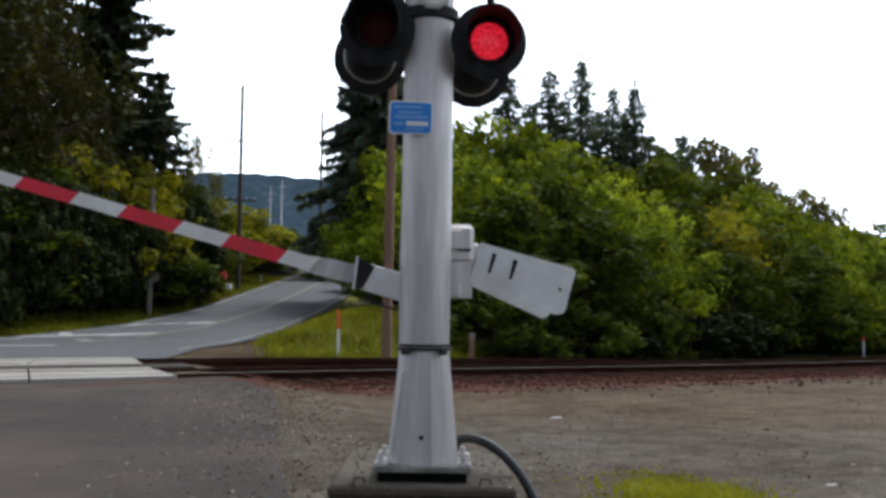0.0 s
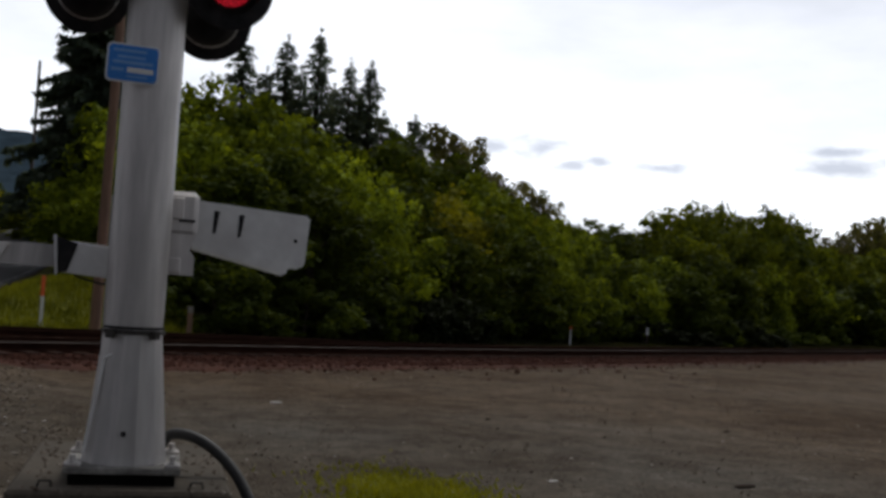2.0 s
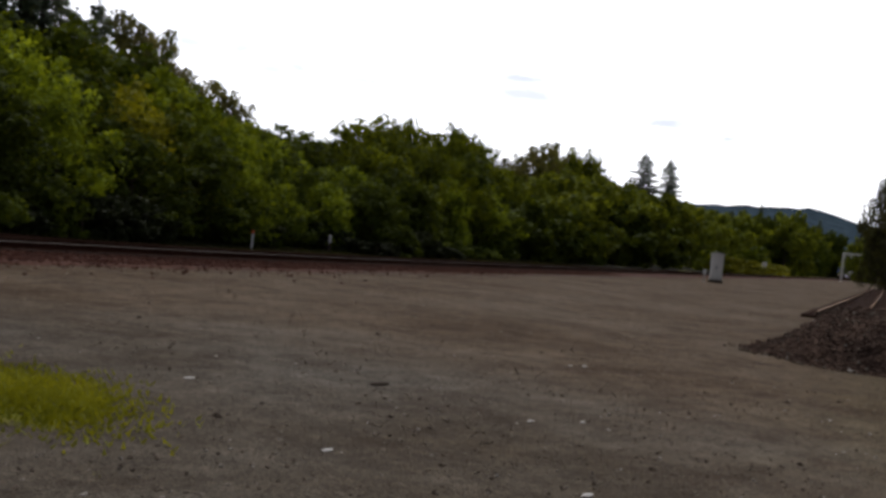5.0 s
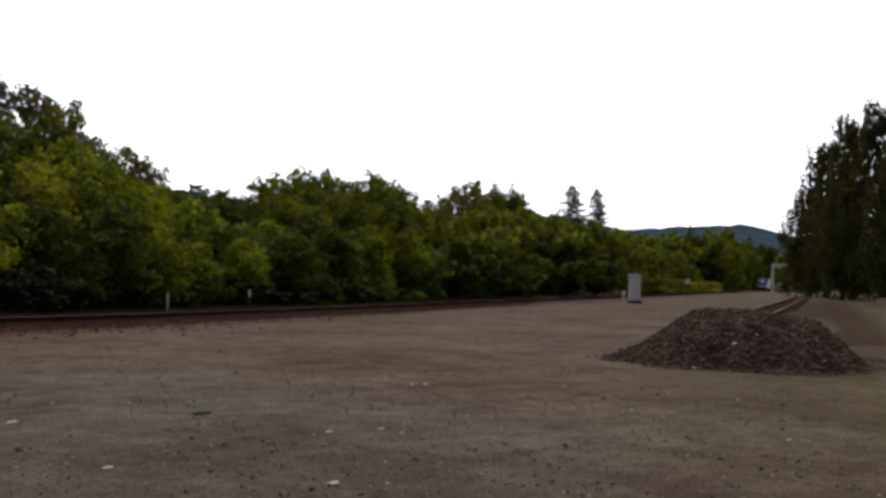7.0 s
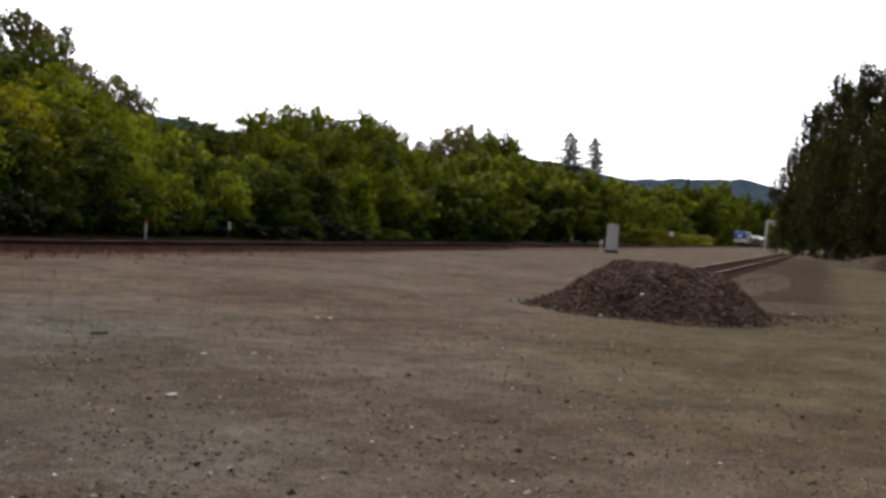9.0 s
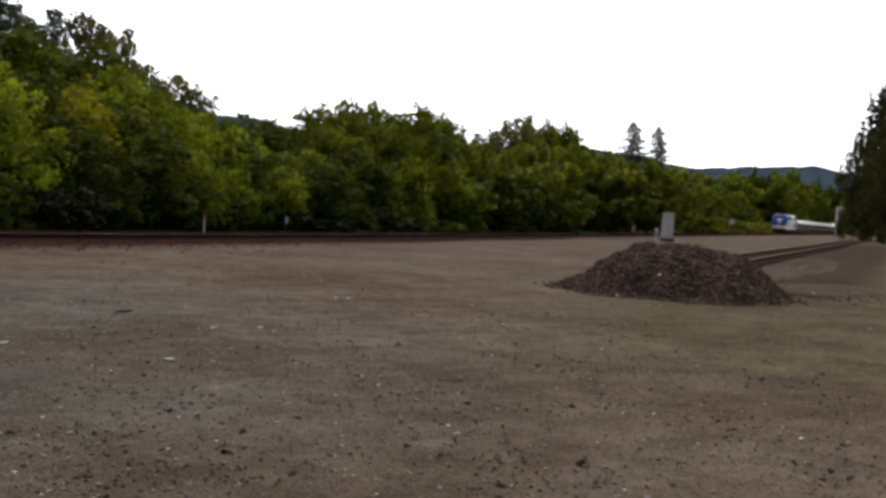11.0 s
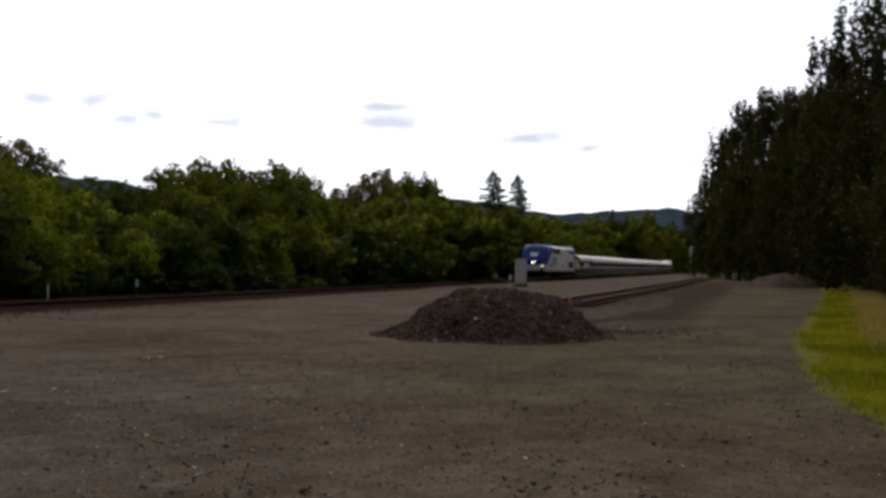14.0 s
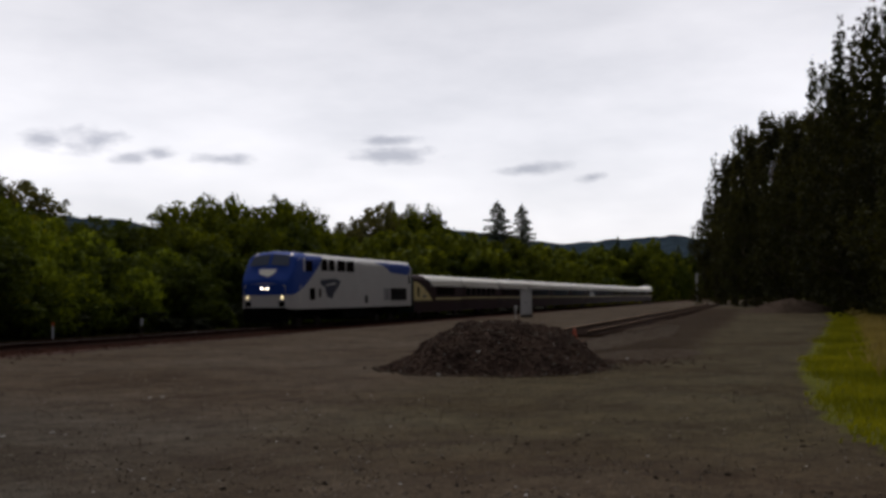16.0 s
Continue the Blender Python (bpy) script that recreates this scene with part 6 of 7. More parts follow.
        part("headlamp", Mesh().tube((-0.30, sy * 0.17, 2.10), (0.035, sy * 0.17, 2.10), 0.05, n=14), M_LAMP, lo, "bright headlamp")
        part("ditch_lamp", Mesh().tube((-0.15, sy * 1.05, 1.60), (0.04, sy * 1.05, 1.60), 0.06 if sy > 0 else 0.05, n=14), M_LAMP_LOW, lo, "bright ditch lamp")
        part("nose_recess", Mesh().box((-0.05, sy * 1.02, 1.25), (0.12, 0.40, 0.32), 0.02), M_UNDER, lo)
        part("handrail", Mesh().tube((-1.3, sy * 1.56, 1.2), (-1.3, sy * 1.56, 2.3), 0.016, n=6), M_CAR_WHITE, lo)
    part("lamp_plate", Mesh().box((0.018, 0, 2.10), (0.008, 0.66, 0.24), 0.003), M_LOCO_NAVY, lo)
    part("emblem", Mesh().add([on_front(-0.52, 3.18), on_front(0.52, 3.18), on_front(0.46, 2.92), on_front(0.10, 2.74), on_front(-0.46, 2.92)], [(0, 1, 2, 3, 4)]), M_CAR_WHITE, lo, "white nose emblem")
    part("fuel_tank", Mesh().box((-10.4, 0, 0.6), (4.6, 2.6, 0.75), 0.12), M_UNDER, lo)
    for fx in (-17.2, -18.8):
        part("roof_fan", Mesh().tube((fx, 0, H - 0.05), (fx, 0, H + 0.06), 0.65, n=20), M_UNDER, lo)
    part("exhaust_hatch", Mesh().box((-10.5, 0, H + 0.02), (3.0, 1.2, 0.12), 0.03), M_UNDER, lo)
    part("horn", Mesh().tube((-3.4, 0.3, H + 0.08), (-2.9, 0.3, H + 0.08), 0.06, n=8), M_UNDER, lo)
    truck(lo, -4.1, (-1.35, 1.35))
    truck(lo, -16.9, (-1.35, 1.35))
    part("coupler", Mesh().box((-21.2, 0, 0.85), (0.7, 0.3, 0.3), 0.04), M_UNDER, lo)
    return lo


CAR_L = 13.14


def coach(label):
    """A low articulated passenger car: white roof, dark window band, brown skirt."""
    ca = thing("passenger_car", label, "train car", group="low passenger cars")
    L = CAR_L - 0.14
    pr = hull(1.47, 0.42, 3.32, 0.55)
    dense = []
    for a, b in zip(pr, pr[1:]):
        dense += [(a[0] + (b[0] - a[0]) * j / 4, a[1] + (b[1] - a[1]) * j / 4) for j in range(4)]
    dense.append(pr[-1])
    vs, fs = loft([(0.0, dense), (-L * 0.5, dense), (-L, dense)])

    def paint(c):
        if c.z > 2.42:
            return "roof"
        if c.z > 1.55:
            return "band"
        return "line" if c.z > 1.42 else "skirt"
    sets = split_loft(vs, fs, paint)
    part("roof", sets["roof"], M_CAR_WHITE, ca, "white rounded roof")
    part("window_band", sets["band"], M_CAR_BROWN, ca, "dark window band")
    part("stripe", sets.get("line", Mesh().box((-L / 2, 1.475, 1.48), (L, 0.01, 0.1))), M_CAR_CREAM, ca, "pale stripe")
    part("skirt", sets["skirt"], M_CAR_BROWN, ca, "dark brown skirt")
    for ex in (0, -L):
        part("end_wall", Mesh().add([(ex, y, z) for y, z in pr], [tuple(range(len(pr)))]), M_CAR_GREEN, ca)
    part("bellows", Mesh().box((-L - 0.07, 0, 1.75), (0.16, 2.5, 2.6), 0.05), M_UNDER, ca)
    for sy in (-1, 1):
        for k in range(6):
            part("window", Mesh().box((-1.9 - k * 1.78, sy * 1.472, 2.05), (1.3, 0.014, 0.72), 0.005), M_GLASS, ca)
        part("door", Mesh().box((-0.65, sy * 1.472, 1.6), (0.8, 0.014, 1.9), 0.005), M_CAR_BROWN, ca)
    t = part("axle_frame", Mesh().box((-L - 0.2, 0, 0.55), (1.2, 2.3, 0.4), 0.05), M_UNDER, ca)
    for sy in (-1, 1):
        part("wheel", Mesh().tube((-L - 0.2, sy * 0.67, 0.40), (-L - 0.2, sy * 0.8, 0.40), 0.40, n=18), M_WHEEL, t)
    return ca


def fin_car(label, front):
    """The car at each end of the set; the tail's roof rises in a fin, the head's side carries a dark sweep over a cream panel."""
    ca = thing("power_car", label, "train car")
    L = CAR_L - 0.14
    secs = []
    for k in range(25):
        f = k / 24
        zt = 3.32 + (0.05 if front else 0.4) * float(1 - smooth(0.0, 0.34, f if front else 1 - f))
        secs.append((-L * f, hull(1.47, 0.42, zt, 0.55)))
    vs, fs = loft(secs)
    part("side", Mesh().add(vs, fs), M_CAR_BROWN, ca, "dark brown curved side")
    xs = [-L * k / 60 for k in range(61)]
    if front:
        part("roof", shell(secs, xs, lambda x: max(2.42, float(np.interp(-x / L, [0, 0.12, 0.22, 0.30, 0.36], [3.6, 3.36, 3.1, 2.8, 2.42]))), lambda x: 9.0, 0.008), M_CAR_WHITE, ca, "white rounded roof", True)
        part("cream_panel", shell(secs, [-0.02 - 0.08 * k for k in range(58)], lambda x: 1.30, lambda x: 2.72 - 1.42 * min(1, -x / 4.6) ** 1.9, 0.008), M_CAR_CREAM, ca, "cream curved end panel", True)
        part("stripe", shell(secs, xs[25:], lambda x: 1.36, lambda x: 1.50, 0.007, 2), M_CAR_CREAM, ca, "pale stripe")
    else:
        part("roof", shell(secs, xs, lambda x: 2.42, lambda x: 9.0, 0.008), M_CAR_WHITE, ca, "white roof rising in a fin", True)
        part("stripe", shell(secs, xs, lambda x: 1.42, lambda x: 1.55, 0.007, 2), M_CAR_CREAM, ca, "pale stripe")
    for ex, pr in ((0, secs[0][1]), (-L, secs[-1][1])):
        part("end_wall", Mesh().add([(ex, y, z) for y, z in pr], [tuple(range(len(pr)))]), M_CAR_GREEN, ca)
    for sy in (-1, 1):
        part("door_window", Mesh().box((-1.1 if front else -L + 1.3, sy * 1.482, 1.95), (0.45, 0.014, 0.75), 0.005), M_GLASS, ca)
        if front:
            part("logo_patch", Mesh().box((-2.6, sy * 1.482, 1.62), (0.9, 0.012, 0.16), 0.004), M_LOCO_NAVY, ca)
        part("grille", Mesh().box((-8.2, sy * 1.474, 2.05), (5.0, 0.014, 0.6), 0.005), M_GLASS, ca)
    truck(ca, -2.4, (-0.9, 0.9))
    for sy in (-1, 1):
        part("wheel", Mesh().tube((-L - 0.2, sy * 0.67, 0.40), (-L - 0.2, sy * 0.8, 0.40), 0.40, n=18), M_WHEEL, ca)
    return ca


TRAIN = []          # (vehicle, its front's distance behind the train's front)
TRAIN.append((locomotive(), 0.0))
TRAIN.append((fin_car("dark brown power car with a curved fin and cream panel", True), 21.5))
first = coach("low white-roofed passenger car with dark brown windows")
TRAIN.append((first, 21.5 + CAR_L))
for k in range(2, 12):
    TRAIN.append((copy_thing(first, Matrix.Identity(4)), 21.5 + CAR_L * k))
TRAIN.append((fin_car("white and brown tail car with a raised fin", False), 21.5 + CAR_L * 12))
S_END, SPEED = 52.6, 37.0


def train_pose(t, back):
    s = S_END + SPEED * (16.0 - t) + back
    x, y = xy(s, N_NEAR)
    return pose(x, y, 0.105, 0, 0, 90 - 54.5 + 180)


# ---------------------------------------------------------------- heaps, stones and grass
def mound(name, cx, cy, rx, ry, h, turn, mat, label, seed, sharp=1.3, rough=0.06):
    """A low heap with an uneven foot."""
    m, rings, seg = Mesh(), 22, 72
    vs = []
    ca, sa = math.cos(radians(turn)), math.sin(radians(turn))
    for i in range(rings + 1):
        f = i / rings
        for k in range(seg):
            a = 2 * math.pi * k / seg
            wob = 1 + 0.2 * noise.fractal(Vector((math.cos(a) * 1.3, math.sin(a) * 1.3, seed)), 1.0, 2.0, 3)
            u, v = rx * f * wob * math.cos(a), ry * f * wob * math.sin(a)
            x, y = cx + u * ca - v * sa, cy + u * sa + v * ca
            z = h * max(0.0, 1 - f ** sharp) ** 1.05
            z += rough * noise.fractal(Vector((x * 2.2, y * 2.2, seed)), 0.8, 2.0, 4) * (1 - f ** 4) * 1.6
            vs.append((x, y, gz(x, y) + z - 0.05 * f))
    fs = [(i * seg + k, i * seg + (k + 1) % seg, (i + 1) * seg + (k + 1) % seg, (i + 1) * seg + k) for i in range(rings) for k in range(seg)]
    m.add(vs, fs)
    ob = part(name, m, mat, smooth=False)
    return tagged(ob, label, "heap")


def stones(rng, centres, sizes, flat=0.7):
    """Many small eight-sided stones as one set of faces."""
    k = len(centres)
    base = np.array([(1, 0, 0), (0, 1, 0), (-1, 0, 0), (0, -1, 0), (0, 0, 1), (0, 0, -1)], float)
    jit = base[None] * rng.uniform(0.6, 1.3, (k, 6, 1)) + rng.normal(0, 0.16, (k, 6, 3))
    jit[:, :, 2] *= flat
    a = rng.uniform(0, 2 * math.pi, k)
    c, s = np.cos(a)[:, None], np.sin(a)[:, None]
    x = jit[:, :, 0] * c - jit[:, :, 1] * s
    y = jit[:, :, 0] * s + jit[:, :, 1] * c
    pts = np.stack([x, y, jit[:, :, 2]], -1) * np.asarray(sizes)[:, None, None] + np.asarray(centres)[:, None, :]
    tri = np.array([(0, 1, 4), (1, 2, 4), (2, 3, 4), (3, 0, 4), (1, 0, 5), (2, 1, 5), (3, 2, 5), (0, 3, 5)])
    verts = pts.reshape(-1, 3)
    faces = (tri[None] + 6 * np.arange(k)[:, None, None]).reshape(-1, 3)
    return verts, faces


def stone_object(name, rng, centres, sizes, mat, label, category, flat=0.7):
    v, f = stones(rng, centres, sizes, flat)
    me = bpy.data.meshes.new(name)
    me.from_pydata(v.tolist(), [], f.tolist())
    me.materials.append(mat)
    return tagged(new(name, me), label, category, kind="stuff")


RNG = np.random.default_rng(3)
PILE = (18.25, 13.2, -47.7)       # middle, and turn of its long side


def pile_uv(x, y):
    ca, sa = math.cos(radians(PILE[2])), math.sin(radians(PILE[2]))
    return (x - PILE[0]) * ca + (y - PILE[1]) * sa, -(x - PILE[0]) * sa + (y - PILE[1]) * ca


def pile_h(x, y):
    """Height of the heap over the lot: one flat-topped load, slumped at both ends."""
    u, v = pile_uv(x, y)
    main = 1.0 * (1 - np.abs(u / 2.2) ** 2.9 - np.abs(v / 2.45) ** 2.1)
    tail = 0.24 * (1 - ((u + 1.75) / 0.75) ** 2 - ((v + 0.3) / 0.9) ** 2)
    slump = 0.40 * (1 - ((u - 1.4) / 0.85) ** 2 - ((v - 0.1) / 1.4) ** 2)
    return np.maximum(np.maximum(main, tail), slump)


def build_heap():
    m, n = Mesh(), 84
    vs = []
    for j in range(n + 1):
        for i in range(n + 1):
            x, y = PILE[0] - 3.6 + 7.2 * i / n, PILE[1] - 3.6 + 7.2 * j / n
            h = float(pile_h(x, y))
            h += 0.16 * noise.noise(Vector((x * 0.9, y * 0.9, 5.0))) + 0.10 * noise.fractal(Vector((x * 2.4, y * 2.4, 2.0)), 0.8, 2.0, 4)
            vs.append((x, y, gz(x, y) + max(-0.12, h)))
    m.add(vs, [(j * (n + 1) + i, j * (n + 1) + i + 1, (j + 1) * (n + 1) + i + 1, (j + 1) * (n + 1) + i) for j in range(n) for i in range(n)
               if max(vs[k][2] - gz(*vs[k][:2]) for k in (j * (n + 1) + i, j * (n + 1) + i + 1, (j + 1) * (n + 1) + i + 1, (j + 1) * (n + 1) + i)) > -0.12])
    return tagged(part("rock_heap", m, M_ROCK), "dark brown heap of crushed rock on the lot", "heap")


build_heap()
mound("dirt_bank", 36.5, 25.4, 16.0, 1.5, 0.16, 35.5, M_SOIL, "low bank of dark brown dirt along the siding", 7.0, 1.8, 0.05)
mound("dirt_spread", 24.6, 14.6, 3.6, 1.7, 0.12, 25, M_SOIL, "low dark dirt spread between the heap and the siding", 5.0, 1.8, 0.03)
mound("earth_mound", 2.7 + 97 * math.sin(radians(55.6)), -5 + 97 * math.cos(radians(55.6)), 4.6, 3.5, 1.15, -35, M_DIRT, "grassy earth mound at the far end of the lot", 9.0, 1.5, 0.08)


def on_pile(k, reach=1.0):
    """Points on the heap, thinning out over its foot."""
    x, y = PILE[0] + RNG.uniform(-3.7, 3.7, 6 * k), PILE[1] + RNG.uniform(-3.7, 3.7, 6 * k)
    h = pile_h(x, y)
    ok = np.flatnonzero(h > -0.10 * reach - np.abs(RNG.normal(0, 0.09, 6 * k)) * reach)[:k]
    x, y, h = x[ok], y[ok], h[ok]
    lump = np.array([0.16 * noise.noise(Vector((a * 0.9, b * 0.9, 5.0))) + 0.10 * noise.fractal(Vector((a * 2.4, b * 2.4, 2.0)), 0.8, 2.0, 4) for a, b in zip(x, y)])
    return np.stack([x, y, ground_z(x, y) + np.maximum(0.0, h + lump) + RNG.normal(0.01, 0.02, len(x))], 1)


p = on_pile(15000)
stone_object("pile_rocks", RNG, p, RNG.uniform(0.014, 0.045, len(p)) * RNG.uniform(0.6, 1.4, len(p)), M_ROCK, "loose angular rocks covering the heap", "rocks")
p = on_pile(1500, 2.0)
stone_object("pile_rocks", RNG, p, RNG.uniform(0.015, 0.052, len(p)), M_PEBBLE, "paler loose rocks on the heap", "rocks")
stone_object("pale_rock", RNG, np.array([[16.75, 12.15, 0.46], [17.6, 11.2, 0.12], [20.3, 11.3, 0.2]]), [0.085, 0.04, 0.04], M_PEBBLE_L, "pale rocks on the face of the heap", "rocks")


def lot_points(k, r0, r1, az0, az1):
    r = r0 * (r1 / r0) ** RNG.random(k)
    a = np.radians(RNG.uniform(az0, az1, k))
    x, y = 1.3 + r * np.sin(a), -2.0 + r * np.cos(a)
    s, n = DS * x + DC * y, -DC * x + DS * y
    rx, rz, rw = road_at(y)
    ok = (n < 18.6) & (np.abs(x - rx) > rw - 0.6) & (n > VERGE_N(s) - 0.5)
    x, y = x[ok], y[ok]
    return np.stack([x, y, ground_z(x, y)], 1)


p = lot_points(13000, 3.5, 34, -24, 84)
stone_object("gravel", RNG, p + [0, 0, 0.004], RNG.uniform(0.007, 0.024, len(p)), M_PEBBLE, "loose grey-brown gravel strewn over the lot", "gravel", 0.6)
p = lot_points(1100, 3.0, 34, -24, 84)
stone_object("dark_gravel", RNG, p + [0, 0, 0.006], RNG.uniform(0.006, 0.020, len(p)) * RNG.choice([0.6, 0.8, 1, 2.2], len(p)), M_PEBBLE_D, "dark stone chips strewn over the lot", "gravel", 0.5)
p = lot_points(230, 4, 24, -20, 84)
stone_object("pale_gravel", RNG, p + [0, 0, 0.006], RNG.uniform(0.006, 0.016, len(p)) * RNG.choice([0.7, 1, 1.6], len(p)), M_PEBBLE_L, "pale stone chips strewn over the lot", "gravel", 0.32)
# broken rock fanned out beside the heap, and stones along the asphalt's edge
k = 420
f_, a_ = np.abs(RNG.normal(0, 1, k)), RNG.uniform(0, 2 * math.pi, k)
fx, fy = 21.7 + 1.5 * f_ * np.cos(a_), 13.4 + 1.6 * f_ * np.sin(a_)
stone_object("spread_rocks", RNG, np.stack([fx, fy, ground_z(fx, fy) + 0.01], 1), RNG.uniform(0.015, 0.05, k), M_ROCK, "broken rock scattered beside the heap", "rocks")
k = 3200
ey = RNG.uniform(2, 19.5, k)
ex = road_at(ey)[0] + road_at(ey)[2] - RNG.normal(0.3, 1.0, k)
stone_object("edge_gravel", RNG, np.stack([ex, ey, np.maximum(ground_z(ex, ey), np.where(ex < road_at(ey)[0] + road_at(ey)[2], road_at(ey)[1] - 0.012, -9.0)) + 0.003], 1), RNG.uniform(0.008, 0.030, k), M_PEBBLE, "gravel spilled over the edge of the asphalt", "gravel", 0.6)
k = 260
q = np.stack([RNG.uniform(-0.70, 0.46, k), RNG.uniform(6.98, 9.0, k)], 1)
q = q[np.hypot(q[:, 0] + 0.125, q[:, 1] - 7.5) > 0.42]
stone_object("footing_grit", RNG, np.column_stack([q, np.full(len(q), 0.443)]), RNG.uniform(0.006, 0.022, len(q)), M_PEBBLE, "grit and small stones lying on the footing", "gravel", 0.6)
for (px, py), sz, mt, nm in (((9.63, 11.72), 0.04, M_PEBBLE_L, "pale_stone"), ((4.96, 5.9), 0.045, M_PEBBLE_L, "pale_stone"), ((3.64, 10.05), 0.045, M_PEBBLE_L, "pale_stone"), ((1.7, 15.9), 0.07, M_PEBBLE_L, "pale_stone"), ((5.58, 9.97), 0.10, M_PEBBLE_D, "dark_stone"), ((3.71, 7.22), 0.04, M_PEBBLE_L, "pale_stone"), ((6.17, 8.2), 0.035, M_PEBBLE_L, "pale_stone"), ((6.74, 8.16), 0.03, M_PEBBLE_L, "pale_stone")):
    m = Mesh()
    for k in range(1):
        m.lathe([(0.001, -0.25), (0.8, -0.15), (1.0, 0.05), (0.6, 0.32), (0.001, 0.40)], 7, Matrix.Diagonal((sz * 1.5, sz * 0.6, sz * 0.5, 1)))
    tagged(part(nm, m, mt, m=pose(px, py, gz(px, py) + 0.012, 0, 0, 20)), "single larger stone lying on the gravel lot", "stone")
# ballast stones along the near shoulder
k = 14000
s_ = RNG.uniform(9, 75, k)
n_ = N_NEAR - 1.25 - np.abs(RNG.normal(0, 0.55, k)) * (N_NEAR - 1.25 - shoulder_foot(s_))
bx, by = DS * s_ - DC * n_, DC * s_ + DS * n_
stone_object("shoulder_ballast", RNG, np.stack([bx, by, np.maximum(ground_z(bx, by), np.where(n_ > N_NEAR - 2.2, rail_z(s_) - 0.27, -9.0)) + 0.05 * (n_ > shoulder_foot(s_)) + 0.01], 1), RNG.uniform(0.02, 0.055, k), M_BALLAST, "rusty ballast stones along the track shoulder", "ballast")


def blades(name, pts, h, mat, label, lean=0.35):
    """Grass blades as thin upright triangles."""
    k = len(pts)
    a = RNG.uniform(0, 2 * math.pi, k)
    hh = h * RNG.uniform(0.5, 1.3, (k, 1))
    side = np.stack([np.cos(a), np.sin(a), 0 * a], 1) * 0.012 * (1 + 6 * h)
    tip = np.stack([RNG.normal(0, lean, k), RNG.normal(0, lean, k), np.ones(k)], 1) * hh
    me = quads_mesh(name, mat, np.stack([pts - side, pts + side, pts + tip], 1), 3)
    return tagged(new(name, me), label, "grass", kind="stuff")


def strip_points(k, s0, s1, f_n, wide):
    s_ = s0 + (s1 - s0) * RNG.random(k) ** 1.5
    n_ = f_n(s_) - RNG.random(k) * wide(s_)
    x, y = DS * s_ - DC * n_, DC * s_ + DS * n_
    return np.stack([x, y, ground_z(x, y)], 1)


blades("verge_grass", strip_points(60000, 0, 110, lambda s: VERGE_N(s) + RNG.normal(-0.2, 0.16, len(s)) + 0.3 * np.sin(s * 0.9) * np.sin(s * 0.37 + 1), lambda s: 2.2 + 0.02 * s), 0.10, M_VERGE, "mown yellow-green grass verge along the lot")
blades("dry_grass", strip_points(42000, 0, 110, lambda s: VERGE_N(s) - 1.8 + RNG.normal(0, 0.22, len(s)), lambda s: 1.3 + 0 * s), 0.26, M_GRASS_DRY, "dry tan grass at the foot of the trees")
k = 3500
q = np.stack([2.15 + RNG.normal(0, 0.33, k), 9.1 + RNG.normal(0, 0.65, k)], 1)
blades("grass_patch", np.column_stack([q, ground_z(q[:, 0], q[:, 1])]), 0.05, M_GRASS, "small yellow-green grass patch in the gravel", 0.6)
k = 20000
x_, y_ = RNG.uniform(-9.5, 1.2, k), RNG.uniform(29, 50, k)
ok = (sn(x_, y_)[1] > 28.6) & (x_ > road_at(y_)[0] + road_at(y_)[2] + shoulder_w(y_) + RNG.normal(0.1, 0.25, k))
blades("bank_grass", np.column_stack([x_[ok], y_[ok], ground_z(x_[ok], y_[ok])]), 0.26, M_BANK, "uneven bright grass on the bank beyond the tracks")
k = 26000
s_, n_ = 20 + 90 * RNG.random(k) ** 1.3, RNG.uniform(27.6, 34.0, k)
wx, wy = DS * s_ - DC * n_, DC * s_ + DS * n_
ok = np.degrees(np.arctan2(wx, wy)) > 0.3
# weeds take the shade-darkened leaf colour too
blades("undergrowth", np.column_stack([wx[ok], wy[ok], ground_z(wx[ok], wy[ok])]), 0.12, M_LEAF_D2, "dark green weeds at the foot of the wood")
k = 14000
y_ = RNG.uniform(36, 90, k)
x_ = road_at(y_)[0] - road_at(y_)[2] - RNG.uniform(0.3, 3.0, k)
blades("roadside_grass", np.column_stack([x_, y_, ground_z(x_, y_)]), 0.28, M_BANK, "green grass strip along the road")


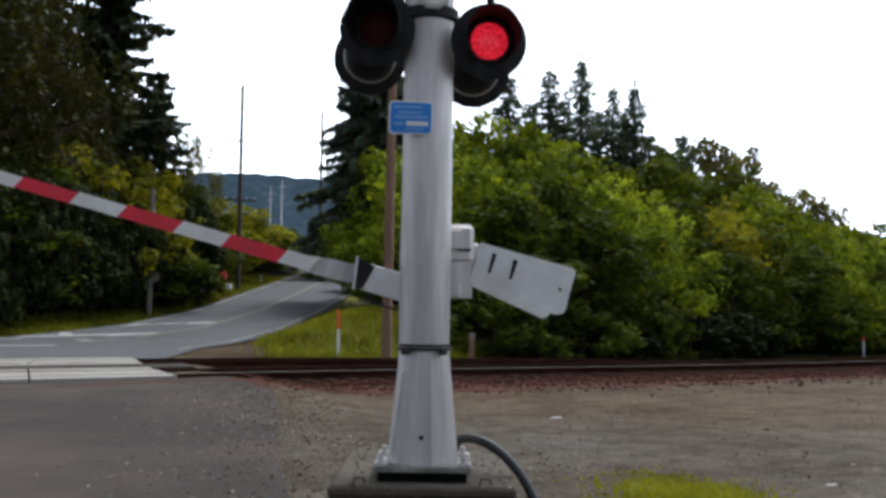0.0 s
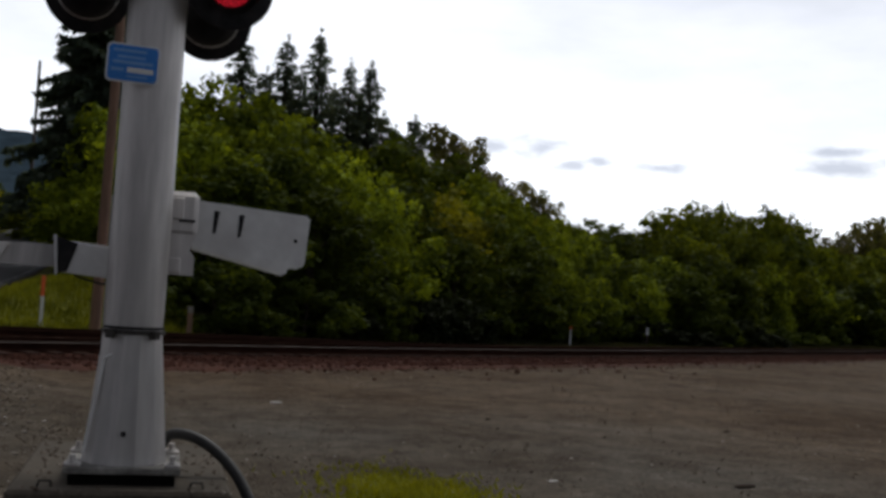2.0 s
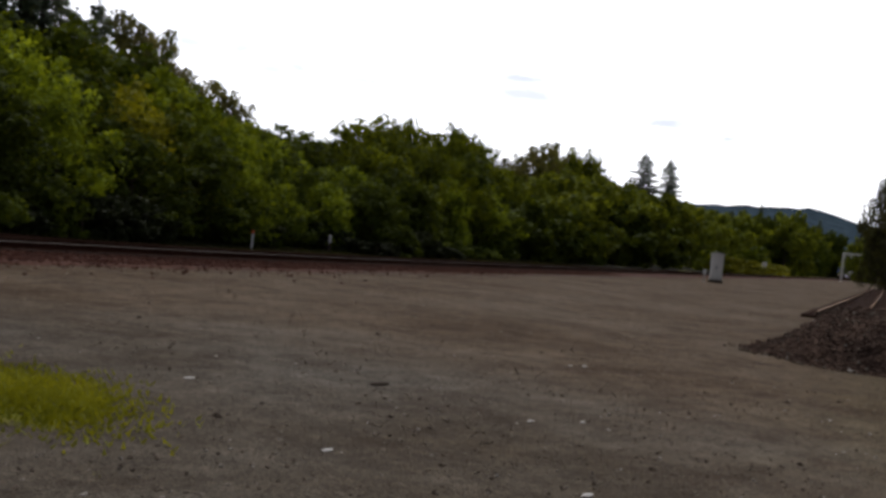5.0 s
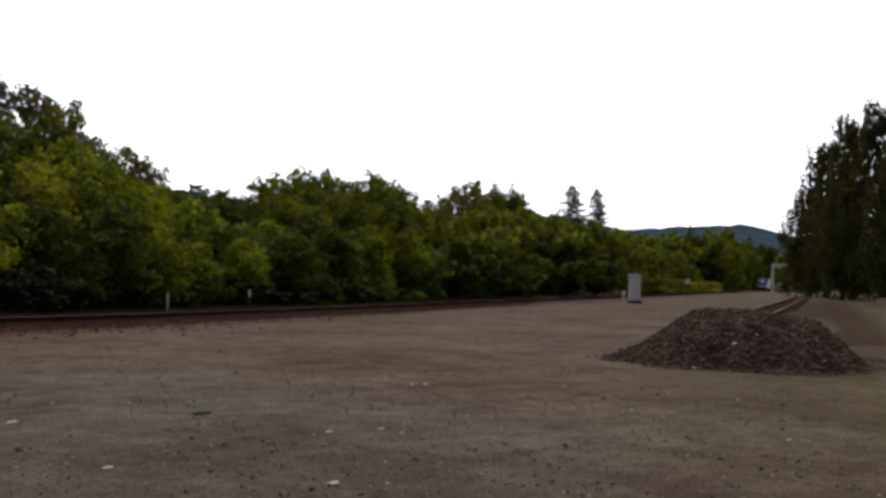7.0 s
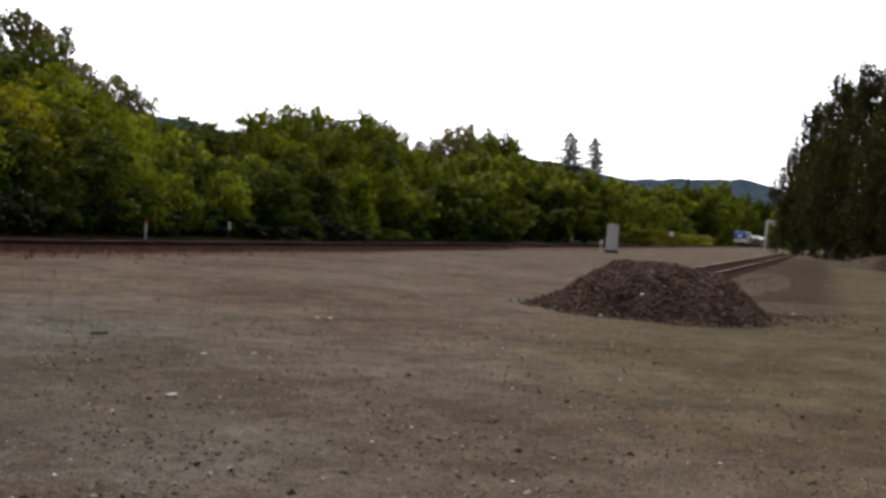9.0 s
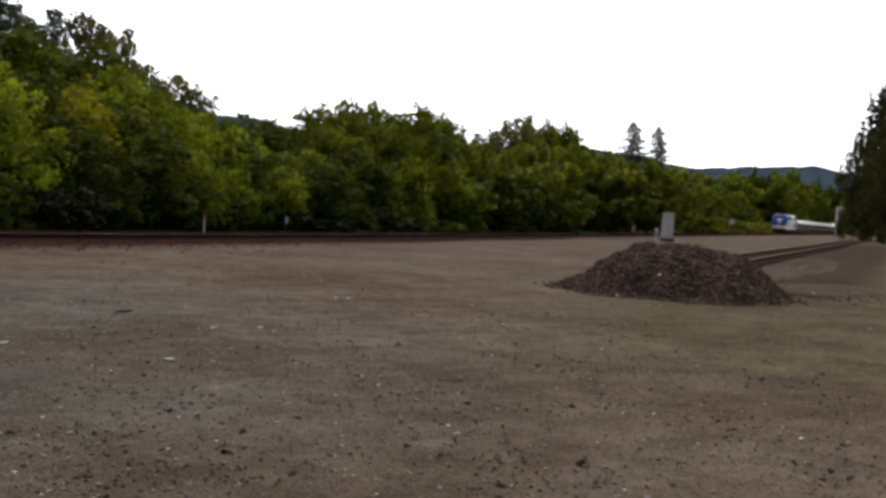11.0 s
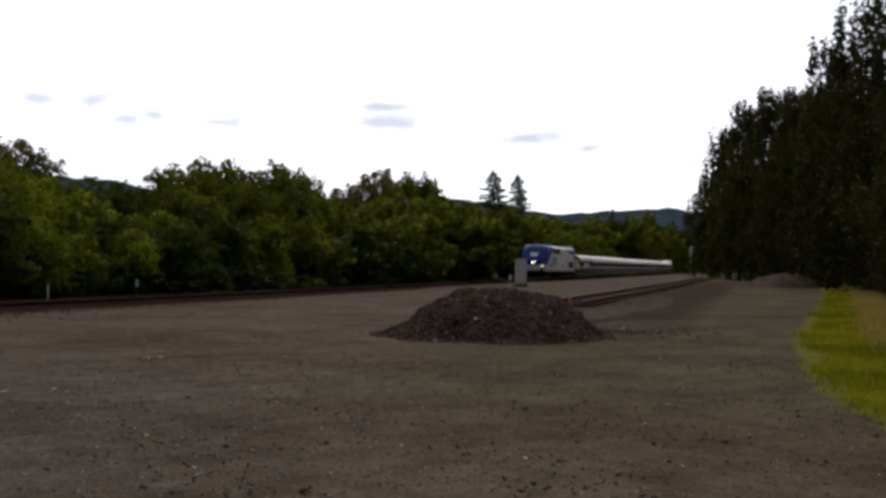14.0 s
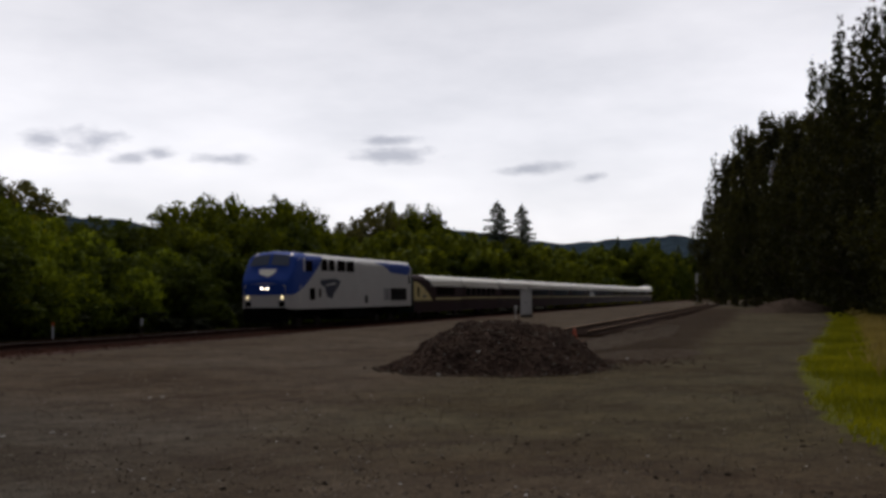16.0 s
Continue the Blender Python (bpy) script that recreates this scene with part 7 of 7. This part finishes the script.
# ---------------------------------------------------------------- stub siding
def siding(n, s0, s1):
    tr = thing("siding_track", "disused stub siding with pale rusty rails", "railway track", kind="structure")
    for side in (-0.5, 0.5):
        m = Mesh()
        prof = [(-0.06, -0.16), (-0.012, -0.12), (-0.012, -0.04), (-0.034, -0.03), (-0.034, 0.0), (0.034, 0.0), (0.034, -0.03), (0.012, -0.04), (0.012, -0.12), (0.06, -0.16)]
        k, vs = len(prof), []
        ss = np.linspace(s0, s1, 40)
        for s in ss:
            for a, z in prof:
                x, y = xy(s, n(s) + side * 1.5 + a)
                vs.append((x, y, 0.22 + z))
        m.add(vs, [(i * k + j, i * k + j + 1, (i + 1) * k + j + 1, (i + 1) * k + j) for i in range(39) for j in range(k - 1)])
        m.add(vs[:k], [tuple(range(k))])
        part("rail", m, M_DIRT, tr, "brown rusted rail")
        top = [(xy(s, n(s) + side * 1.5 - 0.035), xy(s, n(s) + side * 1.5 + 0.034)) for s in ss]
        hd = Mesh()
        hv = [p for (a, b) in top for p in ((*a, 0.185), (*a, 0.219), (*b, 0.222))]
        hd.add(hv, [(3 * i + j, 3 * i + j + 1, 3 * i + j + 4, 3 * i + j + 3) for i in range(len(top) - 1) for j in (0, 1)])
        part("rail_head", hd, M_SIDING_RAIL, tr, "tan rusted running surface")
    s, j = s0 + 0.3, 0
    while s < s1:
        x, y = xy(s, n(s))
        part("tie", TIE, None, tr, m=pose(x, y, 0.22 - 0.165 - 0.08, 0, 0, 90 - 54.5 + 90 + 2 * math.sin(j * 1.9)))
        s += 0.62
        j += 1


M_SIDING_RAIL = surface("siding_rail_rust", (0.30, 0.17, 0.09), 0.75, grain=16, stain=1.5, vary=0.25, relief=0.001)
siding(lambda s: 2.0 + 0.00035 * max(0, s - 60) ** 1.6, 41.3, 178)

# bare snags
def snag(x, y, h, seed, label, name="dead_tree"):
    rng = random.Random(seed)
    d = thing(name, label, "tree", pose(x, y, gz(x, y)))
    part("trunk", Mesh().path([(0, 0, -0.2), (0.15, 0.0, h * 0.4), (-0.1, 0.1, h * 0.75), (0.1, 0.0, h)], [h * 0.016, h * 0.012, h * 0.007, 0.02], 7), M_SNAG, d)
    for k in range(9):
        z0 = h * rng.uniform(0.5, 0.95)
        a, r = rng.uniform(0, 6.28), h * rng.uniform(0.04, 0.12)
        part("branch", Mesh().path([(0, 0, z0), (r * 0.5 * math.cos(a), r * 0.5 * math.sin(a), z0 + r * 0.6), (r * math.cos(a), r * math.sin(a), z0 + r * 1.4)], [0.05, 0.03, 0.012], 5), M_SNAG, d)
    return d


for az_, el, r, sd in ((63.2, 13.6, 74, 1), (65.4, 14.5, 60, 2), (66.4, 15.2, 58, 3), (67.0, 13.8, 62, 4)):
    x, y = at_az(az_, r, 2.7, -5.0)
    snag(x, y, el_h(x, y, el, 2.7, -5.0), sd, "bare leafless dead tree above the wood")
x, y = at_az(16.6, 82)
snag(x, y, el_h(x, y, 6.9), 6, "forked bare snag on the slope")


# ---------------------------------------------------------------- tracks, piece by piece
build_track(N_NEAR, "near main railway track with rusty rails on wooden ties", -24, 900, 9, 110, rail_z)
build_track(N_FAR, "far main railway track with rusty rails on wooden ties", -24, 900, 9, 60, rail_z_far)
tagged(part("ballast", ballast_bed(N_NEAR - 1.2, N_FAR + 1.2, -24, 900), M_BALLAST), "rust-stained crushed ballast under the tracks", "ballast", kind="structure")


def motions():
    walk(gate_arm, [(t, pose(-0.04, 0.36, 1.42, 0, a, 0)) for t, a in
                    ((0.0, 15.7), (0.5, 12.6), (1.0, 8.8), (1.5, 6.2), (2.0, 4.6), (2.5, 3.6), (3.0, 2.9), (8.0, 2.9), (16.0, 2.9))])
    for vehicle, back in TRAIN:
        walk(vehicle, [(0.0, train_pose(0.0, back)), (8.0, train_pose(8.0, back)), (16.0, train_pose(16.0, back))])


motions()
